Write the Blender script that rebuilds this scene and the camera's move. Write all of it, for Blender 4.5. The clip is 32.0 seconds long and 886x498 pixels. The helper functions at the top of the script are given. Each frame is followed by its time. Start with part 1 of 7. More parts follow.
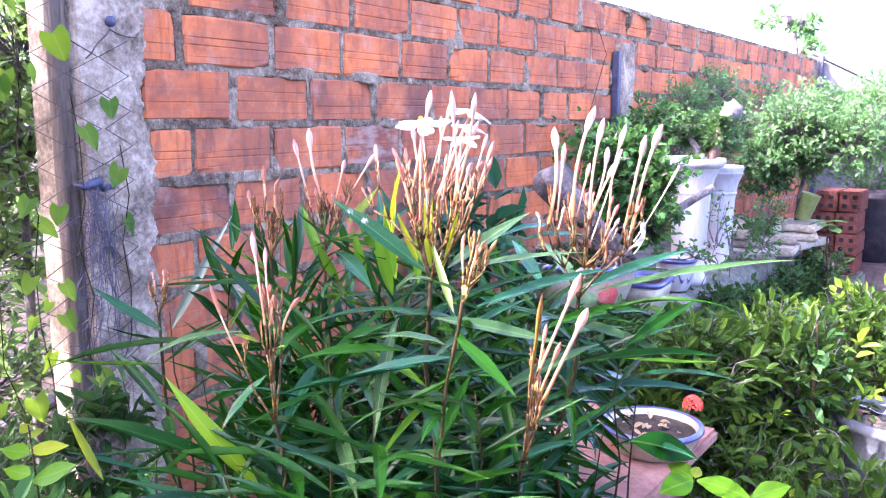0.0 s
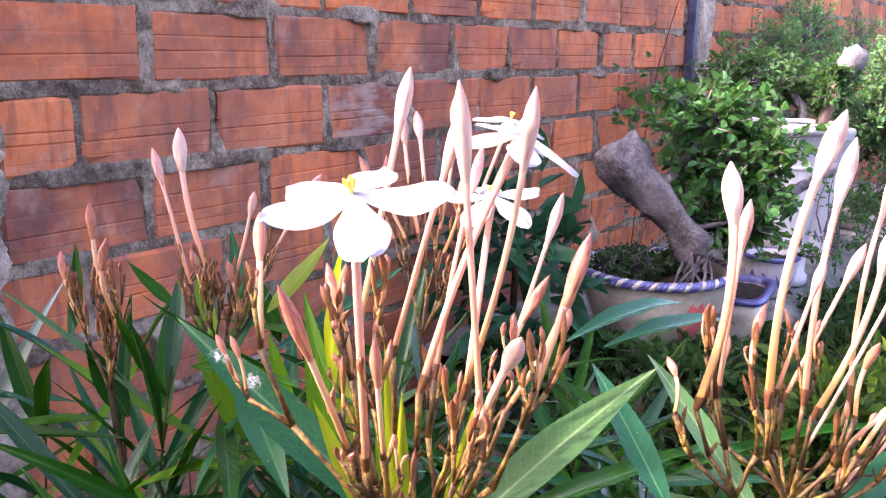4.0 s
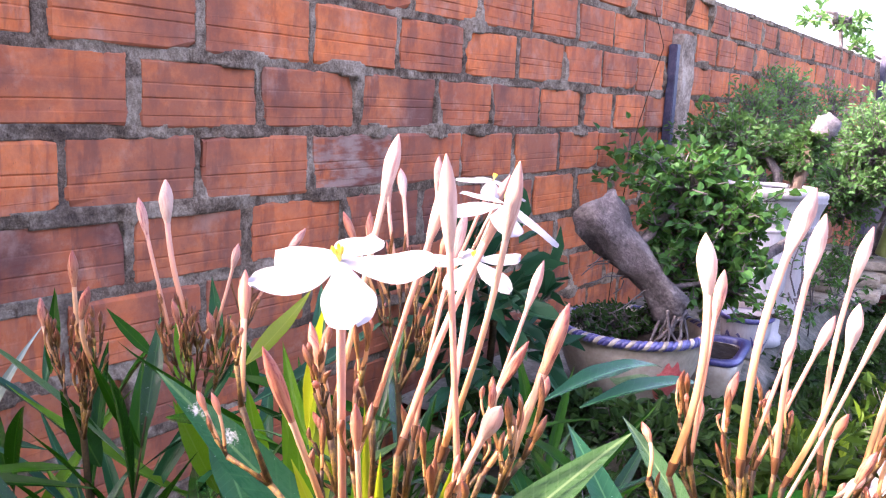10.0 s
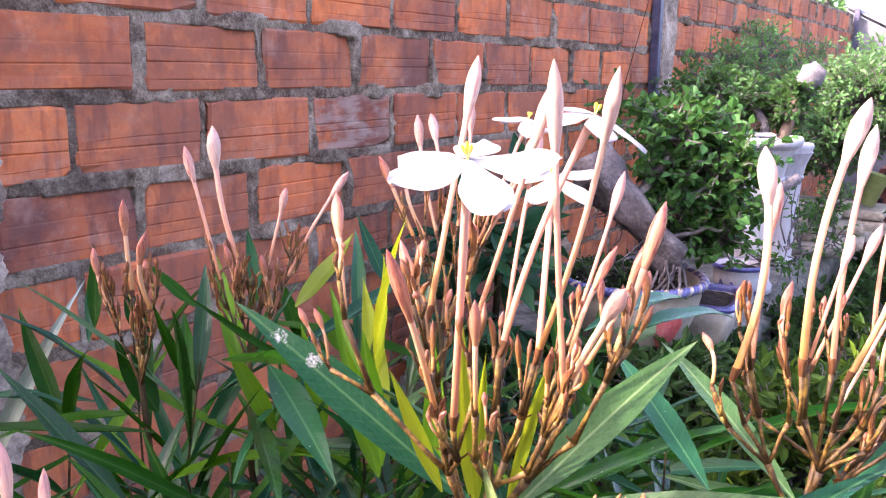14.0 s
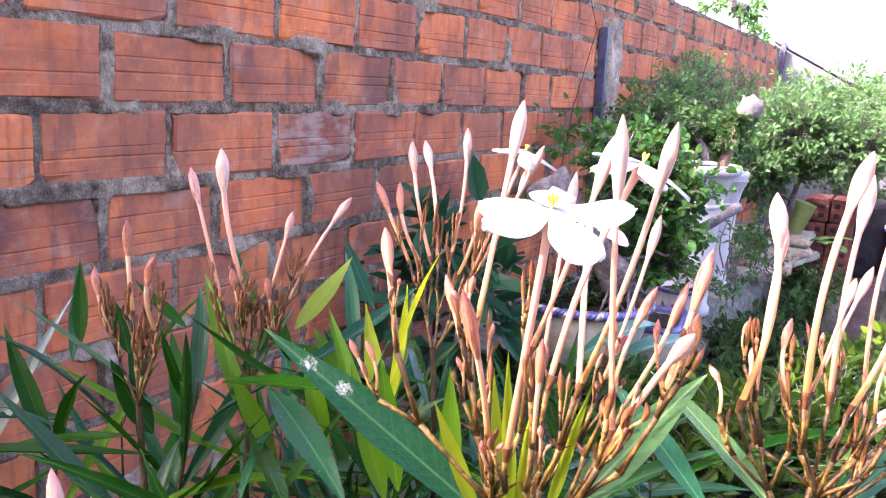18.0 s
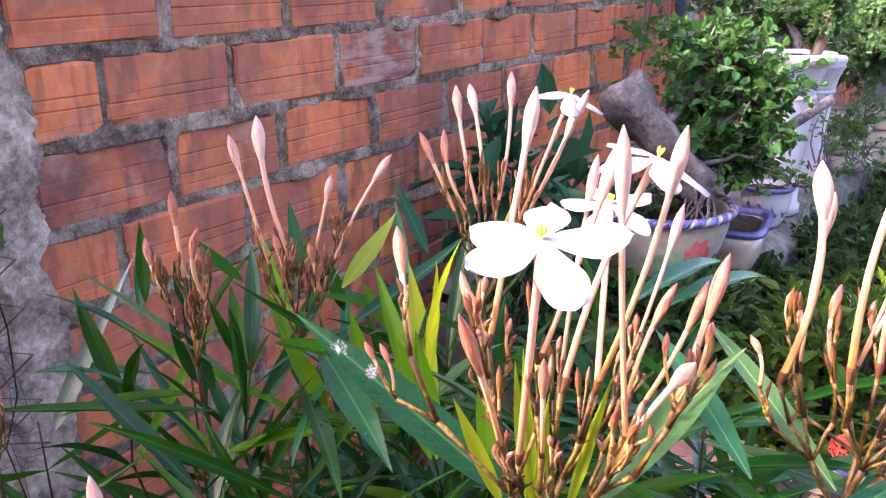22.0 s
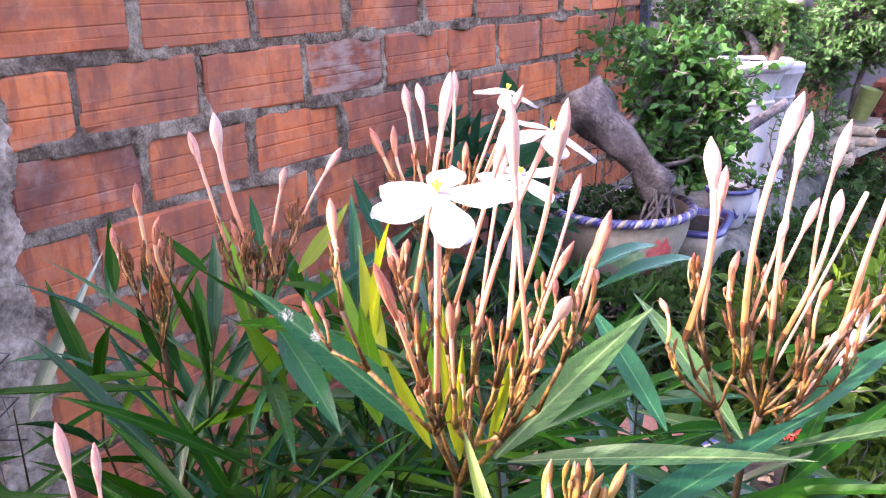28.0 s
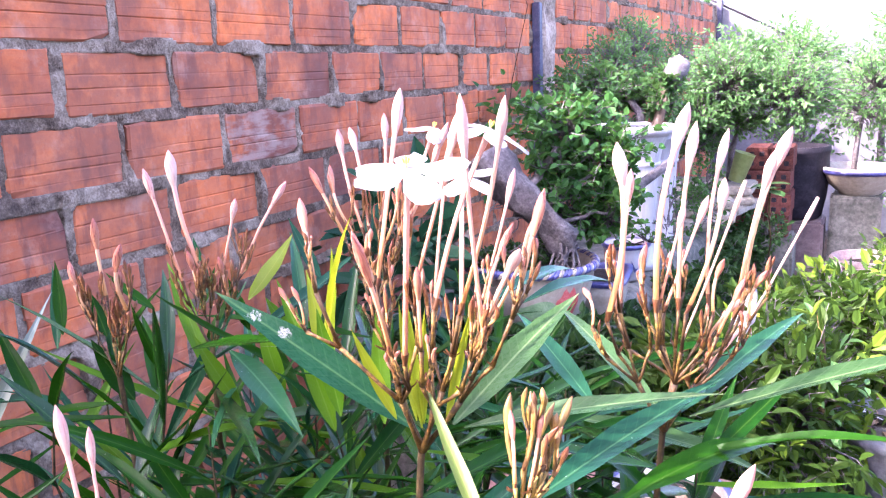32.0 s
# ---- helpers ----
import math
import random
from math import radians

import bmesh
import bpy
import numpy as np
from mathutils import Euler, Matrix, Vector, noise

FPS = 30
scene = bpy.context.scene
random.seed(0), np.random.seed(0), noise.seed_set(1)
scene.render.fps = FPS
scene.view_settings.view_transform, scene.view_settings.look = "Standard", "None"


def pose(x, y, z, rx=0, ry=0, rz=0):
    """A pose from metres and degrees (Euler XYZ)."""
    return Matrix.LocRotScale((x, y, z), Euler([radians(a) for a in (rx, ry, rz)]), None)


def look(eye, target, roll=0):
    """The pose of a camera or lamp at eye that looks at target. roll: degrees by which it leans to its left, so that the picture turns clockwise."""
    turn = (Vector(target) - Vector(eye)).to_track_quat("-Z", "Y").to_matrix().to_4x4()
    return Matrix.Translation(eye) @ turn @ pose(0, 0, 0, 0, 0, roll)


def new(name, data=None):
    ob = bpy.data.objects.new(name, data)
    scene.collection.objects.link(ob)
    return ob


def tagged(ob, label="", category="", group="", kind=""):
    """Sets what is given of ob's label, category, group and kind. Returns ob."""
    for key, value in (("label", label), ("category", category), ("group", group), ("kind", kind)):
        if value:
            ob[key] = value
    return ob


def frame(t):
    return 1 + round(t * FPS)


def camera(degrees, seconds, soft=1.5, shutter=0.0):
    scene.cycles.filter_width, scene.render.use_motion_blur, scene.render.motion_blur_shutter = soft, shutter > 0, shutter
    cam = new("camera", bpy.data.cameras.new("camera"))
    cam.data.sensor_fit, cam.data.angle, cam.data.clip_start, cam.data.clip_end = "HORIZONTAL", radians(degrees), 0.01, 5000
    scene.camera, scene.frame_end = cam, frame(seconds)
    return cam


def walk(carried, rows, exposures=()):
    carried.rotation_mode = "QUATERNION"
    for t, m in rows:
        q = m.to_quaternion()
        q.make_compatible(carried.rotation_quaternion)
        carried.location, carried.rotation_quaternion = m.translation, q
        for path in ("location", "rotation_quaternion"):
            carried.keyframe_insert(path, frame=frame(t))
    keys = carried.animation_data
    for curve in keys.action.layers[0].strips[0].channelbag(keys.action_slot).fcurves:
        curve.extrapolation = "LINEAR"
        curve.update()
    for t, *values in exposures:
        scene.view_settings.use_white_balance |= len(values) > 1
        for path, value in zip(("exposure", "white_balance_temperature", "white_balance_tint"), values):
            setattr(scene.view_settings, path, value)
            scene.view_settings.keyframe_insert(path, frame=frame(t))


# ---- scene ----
cam = camera(56.3, 32.0, soft=1.2)
METRES, EYE, TILT, LEAN, TURN, SIDE = 1.5, 1.05, -9.0, 0.0, 35.0, 1.168
ROWS = [
    (0.0, 0.0, 0.0, 0.0, 0.0, 0.0, -0.0),
    (0.5, 0.0075, 0.0469, 0.0356, -0.85, -0.08, -2.86),
    (1.0, 0.0167, 0.1163, 0.0584, 2.16, -1.04, -0.57),
    (1.5, 0.0077, 0.213, 0.082, 0.41, -0.83, -0.8),
    (2.0, 0.0024, 0.2809, 0.081, 0.54, -3.81, 0.07),
    (2.5, 0.0178, 0.3087, 0.0794, 2.63, -5.03, -1.05),
    (4.5, 0.0008, 0.3477, 0.0765, 2.23, -4.25, -0.74),
    (5.0, -0.0026, 0.3494, 0.0856, 2.19, -3.72, -0.71),
    (5.5, 0.0007, 0.3529, 0.0897, -0.83, -2.69, 0.35),
    (6.0, 0.0005, 0.3492, 0.0872, -0.78, -1.92, 0.94),
    (6.5, 0.0042, 0.348, 0.0875, -0.84, -1.67, -0.01),
    (7.0, 0.0073, 0.354, 0.0768, 1.0, -2.73, 0.57),
    (7.5, 0.017, 0.3446, 0.0762, 0.94, -1.85, -0.2),
    (8.0, 0.0276, 0.3498, 0.0729, 1.64, -2.38, -0.78),
    (8.5, 0.0477, 0.3394, 0.0631, 0.1, -2.33, 0.71),
    (9.0, 0.0403, 0.3305, 0.0588, -1.43, -2.15, 1.21),
    (9.5, 0.0173, 0.335, 0.0695, 0.09, -1.36, -0.57),
    (10.0, 0.0076, 0.3374, 0.0801, 0.88, -1.06, -2.54),
    (10.5, -0.0043, 0.3326, 0.078, 0.24, -0.44, -3.46),
    (11.0, -0.0069, 0.3174, 0.0757, -1.01, -0.49, -3.07),
    (11.5, -0.0121, 0.3111, 0.077, -3.14, 0.52, -3.97),
    (12.0, -0.0121, 0.321, 0.0744, -1.0, -0.68, -1.63),
    (12.5, -0.019, 0.3236, 0.0738, 0.14, -1.37, -2.25),
    (13.0, -0.0183, 0.328, 0.0714, 0.76, -2.1, -1.24),
    (13.5, -0.0145, 0.3348, 0.0648, -0.07, -3.35, -0.55),
    (15.5, -0.0453, 0.2911, 0.072, -4.34, -1.57, 0.07),
    (16.0, -0.0373, 0.2862, 0.0661, -7.24, -2.63, 0.01),
    (16.5, -0.0625, 0.3057, 0.0615, -6.73, -5.1, -0.95),
    (17.0, -0.0626, 0.3159, 0.0727, -5.49, -2.73, -0.83),
    (17.5, -0.0555, 0.3191, 0.073, -5.0, -3.17, 0.93),
    (18.0, -0.05, 0.322, 0.0715, -5.5, -2.04, -2.07),
    (18.5, -0.0488, 0.318, 0.0832, -5.56, -2.03, -0.71),
    (19.0, -0.0345, 0.3312, 0.0976, -4.04, -7.84, -1.76),
    (19.5, -0.0323, 0.33, 0.1083, -0.39, -10.02, -0.04),
    (20.0, -0.0304, 0.3397, 0.1077, 0.5, -10.99, 0.84),
    (20.5, -0.0328, 0.3318, 0.1072, 1.05, -10.43, 0.3),
    (21.0, -0.0262, 0.3278, 0.103, 0.59, -10.25, 1.22),
    (21.5, -0.0239, 0.3262, 0.0987, 0.17, -10.22, 1.03),
    (22.0, -0.0301, 0.3277, 0.0995, 0.44, -9.74, 0.57),
    (22.5, -0.0304, 0.3268, 0.0951, 0.3, -9.62, -0.24),
    (23.0, -0.0263, 0.3223, 0.0921, -0.32, -9.57, -0.65),
    (23.5, -0.0266, 0.3189, 0.0903, -0.31, -9.41, -0.99),
    (24.0, -0.0265, 0.3168, 0.0877, 0.39, -9.34, -0.3),
    (24.5, -0.0207, 0.317, 0.0862, 0.25, -8.4, -1.08),
    (26.5, -0.0196, 0.3196, 0.0903, -0.46, -8.29, -0.02),
    (27.0, -0.0159, 0.3152, 0.0911, -1.44, -8.02, 0.29),
    (27.5, -0.0105, 0.3041, 0.0906, -1.35, -8.01, 0.81),
    (28.0, -0.0139, 0.2983, 0.0902, -0.86, -8.74, 1.41),
    (28.5, -0.0139, 0.2904, 0.0891, -1.68, -8.47, 0.94),
    (29.0, -0.0168, 0.2882, 0.085, -2.06, -8.07, 0.27),
    (29.5, -0.0268, 0.288, 0.061, -1.98, -6.56, 2.02),
    (30.0, -0.0471, 0.2777, 0.0499, -2.22, -6.11, 0.42),
    (30.5, -0.0536, 0.2679, 0.0335, -2.15, -7.02, 0.37),
    (31.0, -0.0467, 0.2572, 0.0311, -4.67, -7.79, -0.25),
    (31.5, -0.0302, 0.2576, 0.0637, -7.32, -4.24, 3.27),
    (32.0, -0.034, 0.259, 0.0644, -7.74, -3.2, 3.43),
]
walk(cam, [(t, pose(SIDE, 0, EYE, TILT, LEAN, TURN) @ pose(METRES * x, METRES * y, METRES * z, 90 + pitch, roll, yaw)) for t, x, y, z, yaw, pitch, roll in ROWS], [(0.0, 4.24, 5800, 32), (1.0, 4.10, 5900, 32), (2.0, 3.88, 6100, 32), (5.0, 3.53, 6650, 31), (9.0, 3.57, 6600, 32), (13.0, 3.49, 6650, 31), (17.0, 3.72, 6450, 30), (20.0, 3.46, 6650, 31), (23.0, 3.57, 6650, 31), (28.0, 3.75, 6600, 32), (30.0, 3.92, 6250, 35), (31.0, 4.23, 6100, 37), (32.0, 4.07, 6050, 36)])

# ---- world, sun ----
SUN_AZ, SUN_EL = -140.0, 38.0      # degrees from +y towards +x, and above the horizon
world = bpy.data.worlds.new("sky")
scene.world = world
world.use_nodes = True
wn = world.node_tree
sky = wn.nodes.new("ShaderNodeTexSky")
sky.sky_type, sky.sun_disc = "NISHITA", False
sky.sun_elevation, sky.sun_rotation = radians(SUN_EL), radians(SUN_AZ)
sky.dust_density, sky.air_density, sky.ozone_density = 4.0, 0.7, 0.6
wn.links.new(sky.outputs[0], wn.nodes["Background"].inputs[0])
wn.nodes["Background"].inputs[1].default_value = 0.15
sun = new("sun", bpy.data.lights.new("sun", "SUN"))
sun.data.energy, sun.data.angle, sun.data.color = 1.5, radians(0.6), (1.0, 0.92, 0.80)
sun_way = Vector((math.sin(radians(SUN_AZ)) * math.cos(radians(SUN_EL)), math.cos(radians(SUN_AZ)) * math.cos(radians(SUN_EL)), math.sin(radians(SUN_EL))))
sun.matrix_world = look(sun_way * 20, (0, 0, 0))


# ---- materials ----
def material(name, rough=0.6, metal=0.0, spec=0.5):
    m = bpy.data.materials.new(name)
    m.use_nodes = True
    b = m.node_tree.nodes["Principled BSDF"]
    b.inputs["Roughness"].default_value, b.inputs["Metallic"].default_value = rough, metal
    b.inputs["Specular IOR Level"].default_value = spec
    return m, m.node_tree, b


def node(tree, kind, **values):
    n = tree.nodes.new(kind)
    for key, value in values.items():
        n.inputs[key.replace("_", " ")].default_value = value
    return n


def coords(tree, out="Object", scale=(1, 1, 1)):
    c = tree.nodes.new("ShaderNodeTexCoord")
    m = tree.nodes.new("ShaderNodeMapping")
    m.inputs["Scale"].default_value = scale
    tree.links.new(c.outputs[out], m.inputs[0])
    return m.outputs[0]


def noise_of(tree, at, scale, detail=6.0, rough=0.6):
    n = node(tree, "ShaderNodeTexNoise", Scale=scale, Detail=detail, Roughness=rough)
    tree.links.new(at, n.inputs["Vector"])
    return n.outputs["Fac"]


def ramp(tree, fac, stops):
    r = tree.nodes.new("ShaderNodeValToRGB")
    el = r.color_ramp.elements
    while len(el) < len(stops):
        el.new(0.5)
    for e, (p, c) in zip(el, stops):
        e.position = p
        e.color = (*c, 1) if len(c) == 3 else c
    tree.links.new(fac, r.inputs[0])
    return r.outputs[0]


def mix(tree, fac, a, b, blend="MIX"):
    n = tree.nodes.new("ShaderNodeMix")
    n.data_type, n.blend_type = "RGBA", blend
    for s, v in ((n.inputs[0], fac), (n.inputs[6], a), (n.inputs[7], b)):
        if isinstance(v, (int, float)):
            s.default_value = v
        elif isinstance(v, tuple):
            s.default_value = (*v, 1)
        else:
            tree.links.new(v, s)
    return n.outputs[2]


def bump(tree, b, height, strength=0.4, distance=0.003):
    n = node(tree, "ShaderNodeBump", Strength=strength, Distance=distance)
    tree.links.new(height, n.inputs["Height"])
    tree.links.new(n.outputs[0], b.inputs["Normal"])


def mathn(tree, op, a, b=None, c=None):
    n = tree.nodes.new("ShaderNodeMath")
    n.operation = op
    for i, v in enumerate((a, b, c)):
        if v is None:
            continue
        if isinstance(v, (int, float)):
            n.inputs[i].default_value = v
        else:
            tree.links.new(v, n.inputs[i])
    return n.outputs[0]


def speckled(name, dark, mid, light, scale, rough=0.8, relief=0.4, distance=0.003, fine=6.0, spec=0.4, space="Object", span=0.14, stretch=(1, 1, 1)):
    """Two scales of mottling with relief: stone, plaster, soil, bark, clay."""
    m, t, b = material(name, rough, spec=spec)
    at = coords(t, space, stretch)
    big, small = noise_of(t, at, scale, 8, 0.65), noise_of(t, at, scale * fine, 5, 0.7)
    both = mathn(t, "ADD", mathn(t, "MULTIPLY", big, 0.6), mathn(t, "MULTIPLY", small, 0.4))
    t.links.new(ramp(t, both, ((0.5 - span, dark), (0.5, mid), (0.5 + span, light))), b.inputs["Base Color"])
    bump(t, b, both, relief, distance)
    return m


def brick_material():
    m, t, b = material("brick_clay", 0.82, spec=0.25)
    at = coords(t, "Object")
    info = t.nodes.new("ShaderNodeObjectInfo")
    shift = t.nodes.new("ShaderNodeVectorMath")
    shift.operation = "MULTIPLY_ADD"
    t.links.new(info.outputs["Random"], shift.inputs[0])
    shift.inputs[1].default_value = (37.0, 17.0, 23.0)
    t.links.new(at, shift.inputs[2])
    at = shift.outputs[0]
    tone = ramp(t, info.outputs["Random"], ((0.0, (0.50, 0.118, 0.032)), (0.35, (0.69, 0.182, 0.048)), (0.7, (0.75, 0.215, 0.060)), (1.0, (0.58, 0.142, 0.040))))
    grain = noise_of(t, at, 60, 6, 0.7)
    col = mix(t, 0.45, tone, ramp(t, grain, ((0.3, (0.42, 0.085, 0.026)), (0.55, (0.68, 0.170, 0.048)), (0.8, (0.78, 0.28, 0.105)))))
    # fired blush: broad lighter and darker fields on each face
    field = noise_of(t, at, 5.5, 3, 0.5)
    col = mix(t, mathn(t, "MULTIPLY", ramp(t, field, ((0.38, (1, 1, 1)), (0.62, (0, 0, 0)))), 0.40), col, (0.36, 0.095, 0.045))
    stain = ramp(t, noise_of(t, at, 6, 6, 0.62), ((0.45, (0, 0, 0)), (0.62, (1, 1, 1))))
    # each brick's share of kiln soot, raised low down to put shade in
    soot_shade = t.nodes.new("ShaderNodeSeparateColor")
    t.links.new(info.outputs["Color"], soot_shade.inputs[0])
    soot_dark = mathn(t, "MULTIPLY", soot_shade.outputs[0], mathn(t, "MULTIPLY_ADD", stain, 0.62, 0.36))
    col = mix(t, soot_dark, col, (0.115, 0.038, 0.029))
    drip = ramp(t, noise_of(t, coords(t, "Object", (1, 1, 0.28)), 42, 5, 0.62), ((0.52, (0, 0, 0)), (0.63, (1, 1, 1))))
    col = mix(t, mathn(t, "MULTIPLY", drip, mathn(t, "MULTIPLY_ADD", soot_shade.outputs[0], 0.45, 0.25)), col, (0.13, 0.044, 0.032))
    wash = ramp(t, noise_of(t, coords(t, "Object", (1, 4, 14)), 5, 5, 0.6), ((0.40, (0, 0, 0)), (0.58, (1, 1, 1))))
    col = mix(t, mathn(t, "MULTIPLY", wash, soot_shade.outputs[1]), col, (0.30, 0.215, 0.175))
    pits = ramp(t, noise_of(t, at, 130, 3, 0.8), ((0.26, (1, 1, 1)), (0.34, (0, 0, 0))))
    col = mix(t, mathn(t, "MULTIPLY", pits, 0.6), col, (0.09, 0.036, 0.028))
    lime = ramp(t, noise_of(t, at, 16, 6, 0.75), ((0.56, (0, 0, 0)), (0.70, (1, 1, 1))))
    col = mix(t, mathn(t, "MULTIPLY", lime, 0.22), col, (0.52, 0.34, 0.25))
    # weather stains that run on from brick to brick
    place = t.nodes.new("ShaderNodeNewGeometry").outputs["Position"]
    weather = ramp(t, noise_of(t, place, 4.2, 9, 0.72), ((0.46, (0, 0, 0)), (0.60, (1, 1, 1))))
    col = mix(t, mathn(t, "MULTIPLY", weather, 0.66), col, (0.16, 0.062, 0.044))
    dust = ramp(t, noise_of(t, place, 11, 7, 0.7), ((0.55, (0, 0, 0)), (0.68, (1, 1, 1))))
    col = mix(t, mathn(t, "MULTIPLY", dust, 0.30), col, (0.46, 0.30, 0.23))
    t.links.new(col, b.inputs["Base Color"])
    drag = coords(t, "Object", (1, 1.2, 26))
    rows = noise_of(t, drag, 2.2, 3, 0.5)
    bump(t, b, mathn(t, "ADD", grain, mathn(t, "MULTIPLY", rows, 0.5)), 0.30, 0.0012)
    return m


def leaf_material(name, dark, light, glow, rib, gloss=0.32, through_light=0.45, specks=0.70, veins=True, blobs=(), shine=0.22):
    """Long leaf in its own unit space: x across, y from base to tip."""
    m, t, b = material(name, gloss, spec=shine)
    c = t.nodes.new("ShaderNodeTexCoord")
    xyz = t.nodes.new("ShaderNodeSeparateXYZ")
    t.links.new(c.outputs["Object"], xyz.inputs[0])
    info = t.nodes.new("ShaderNodeObjectInfo")
    side = mathn(t, "ABSOLUTE", xyz.outputs[0])
    at = coords(t, "Object", (0.2, 1, 1))
    n = noise_of(t, at, 7, 5, 0.65)
    col = mix(t, n, dark, light)
    col = mix(t, mathn(t, "MULTIPLY", info.outputs["Random"], 0.38), col, glow)
    wave = mathn(t, "SINE", mathn(t, "MULTIPLY", mathn(t, "SUBTRACT", xyz.outputs[1], mathn(t, "MULTIPLY", side, 0.17)), 105.0))
    if veins:
        col = mix(t, mathn(t, "MULTIPLY", ramp(t, wave, ((0.86, (0, 0, 0)), (1.0, (1, 1, 1)))), 0.12), col, rib)
    mid = ramp(t, side, ((0.0, (1, 1, 1)), (0.018, (1, 1, 1)), (0.04, (0, 0, 0))))
    col = mix(t, mathn(t, "MULTIPLY", mid, 0.6), col, rib)
    dirt = ramp(t, noise_of(t, coords(t, "Object", (0.25, 1.6, 1)), 34, 3, 0.8), ((specks, (0, 0, 0)), (specks + 0.05, (1, 1, 1))))
    col = mix(t, mathn(t, "MULTIPLY", dirt, 0.8), col, (0.62, 0.64, 0.60))
    for bx, by in blobs:
        # crusts of dried residue at fixed places on the leaf
        dx = mathn(t, "MULTIPLY", mathn(t, "SUBTRACT", xyz.outputs[0], bx), 2.6)
        dy = mathn(t, "MULTIPLY", mathn(t, "SUBTRACT", xyz.outputs[1], by), 15.0)
        far = mathn(t, "ADD", mathn(t, "MULTIPLY", dx, dx), mathn(t, "MULTIPLY", dy, dy))
        far = mathn(t, "ADD", far, mathn(t, "MULTIPLY", noise_of(t, coords(t, "Object", (1, 6, 1)), 9, 5, 0.8), 1.6))
        col = mix(t, mathn(t, "MULTIPLY", ramp(t, far, ((0.66, (1, 1, 1)), (0.95, (0, 0, 0)))), 0.7), col, (0.50, 0.48, 0.50))
    t.links.new(col, b.inputs["Base Color"])
    crease = noise_of(t, coords(t, "Object", (3.2, 7.0, 1)), 5, 4, 0.6)
    b.inputs["Roughness"].default_value = gloss
    t.links.new(ramp(t, crease, ((0.3, (gloss * 0.75,) * 3), (0.7, (gloss * 1.7,) * 3))), b.inputs["Roughness"])
    bump(t, b, mathn(t, "ADD", mathn(t, "MULTIPLY", wave, 0.09), mathn(t, "ADD", mathn(t, "MULTIPLY", n, 1.5), mathn(t, "MULTIPLY", crease, 0.9))), 0.30, 0.0010)
    tr = t.nodes.new("ShaderNodeBsdfTranslucent")
    t.links.new(mix(t, 0.6, col, glow), tr.inputs[0])
    sh = t.nodes.new("ShaderNodeMixShader")
    sh.inputs[0].default_value = through_light
    t.links.new(b.outputs[0], sh.inputs[1])
    t.links.new(tr.outputs[0], sh.inputs[2])
    t.links.new(sh.outputs[0], t.nodes["Material Output"].inputs[0])
    return m


def small_leaf_material(name, low, high, glow, gloss=0.4, through_light=0.4):
    """Many small leaves in one mesh: each its own tone."""
    m, t, b = material(name, gloss, spec=0.12)
    g = t.nodes.new("ShaderNodeNewGeometry")
    col = mix(t, g.outputs["Random Per Island"], low, high)
    col = mix(t, mathn(t, "MULTIPLY", noise_of(t, coords(t), 9, 3), 0.5), col, glow)
    t.links.new(col, b.inputs["Base Color"])
    tr = t.nodes.new("ShaderNodeBsdfTranslucent")
    t.links.new(mix(t, 0.5, col, glow), tr.inputs[0])
    sh = t.nodes.new("ShaderNodeMixShader")
    sh.inputs[0].default_value = through_light
    t.links.new(b.outputs[0], sh.inputs[1])
    t.links.new(tr.outputs[0], sh.inputs[2])
    t.links.new(sh.outputs[0], t.nodes["Material Output"].inputs[0])
    return m


def tissue_material(name, stops, streak, amount, gloss=0.45, through_light=0.25, other=None):
    """Petal or bud tissue: tone along local z, with fine lengthwise streaks."""
    m, t, b = material(name, gloss, spec=0.4)
    c = t.nodes.new("ShaderNodeTexCoord")
    xyz = t.nodes.new("ShaderNodeSeparateXYZ")
    t.links.new(c.outputs["Object"], xyz.inputs[0])
    col = ramp(t, xyz.outputs[2], stops)
    s = ramp(t, noise_of(t, coords(t, "Object", (1.6, 1.6, 2.5)), 2.2, 4, 0.6), ((0.48, (0, 0, 0)), (0.66, (1, 1, 1))))
    info = t.nodes.new("ShaderNodeObjectInfo")
    f = mathn(t, "MULTIPLY", s, mathn(t, "MULTIPLY_ADD", info.outputs["Random"], amount, amount * 0.4))
    col = mix(t, f, col, streak)
    if other:
        # each piece leans its own way towards a second tone
        col = mix(t, mathn(t, "MULTIPLY", mathn(t, "FRACT", mathn(t, "MULTIPLY", info.outputs["Random"], 5.0)), 0.32), col, other)
    t.links.new(col, b.inputs["Base Color"])
    tr = t.nodes.new("ShaderNodeBsdfTranslucent")
    t.links.new(col, tr.inputs[0])
    sh = t.nodes.new("ShaderNodeMixShader")
    sh.inputs[0].default_value = through_light
    t.links.new(b.outputs[0], sh.inputs[1])
    t.links.new(tr.outputs[0], sh.inputs[2])
    t.links.new(sh.outputs[0], t.nodes["Material Output"].inputs[0])
    return m


BRICK = brick_material()


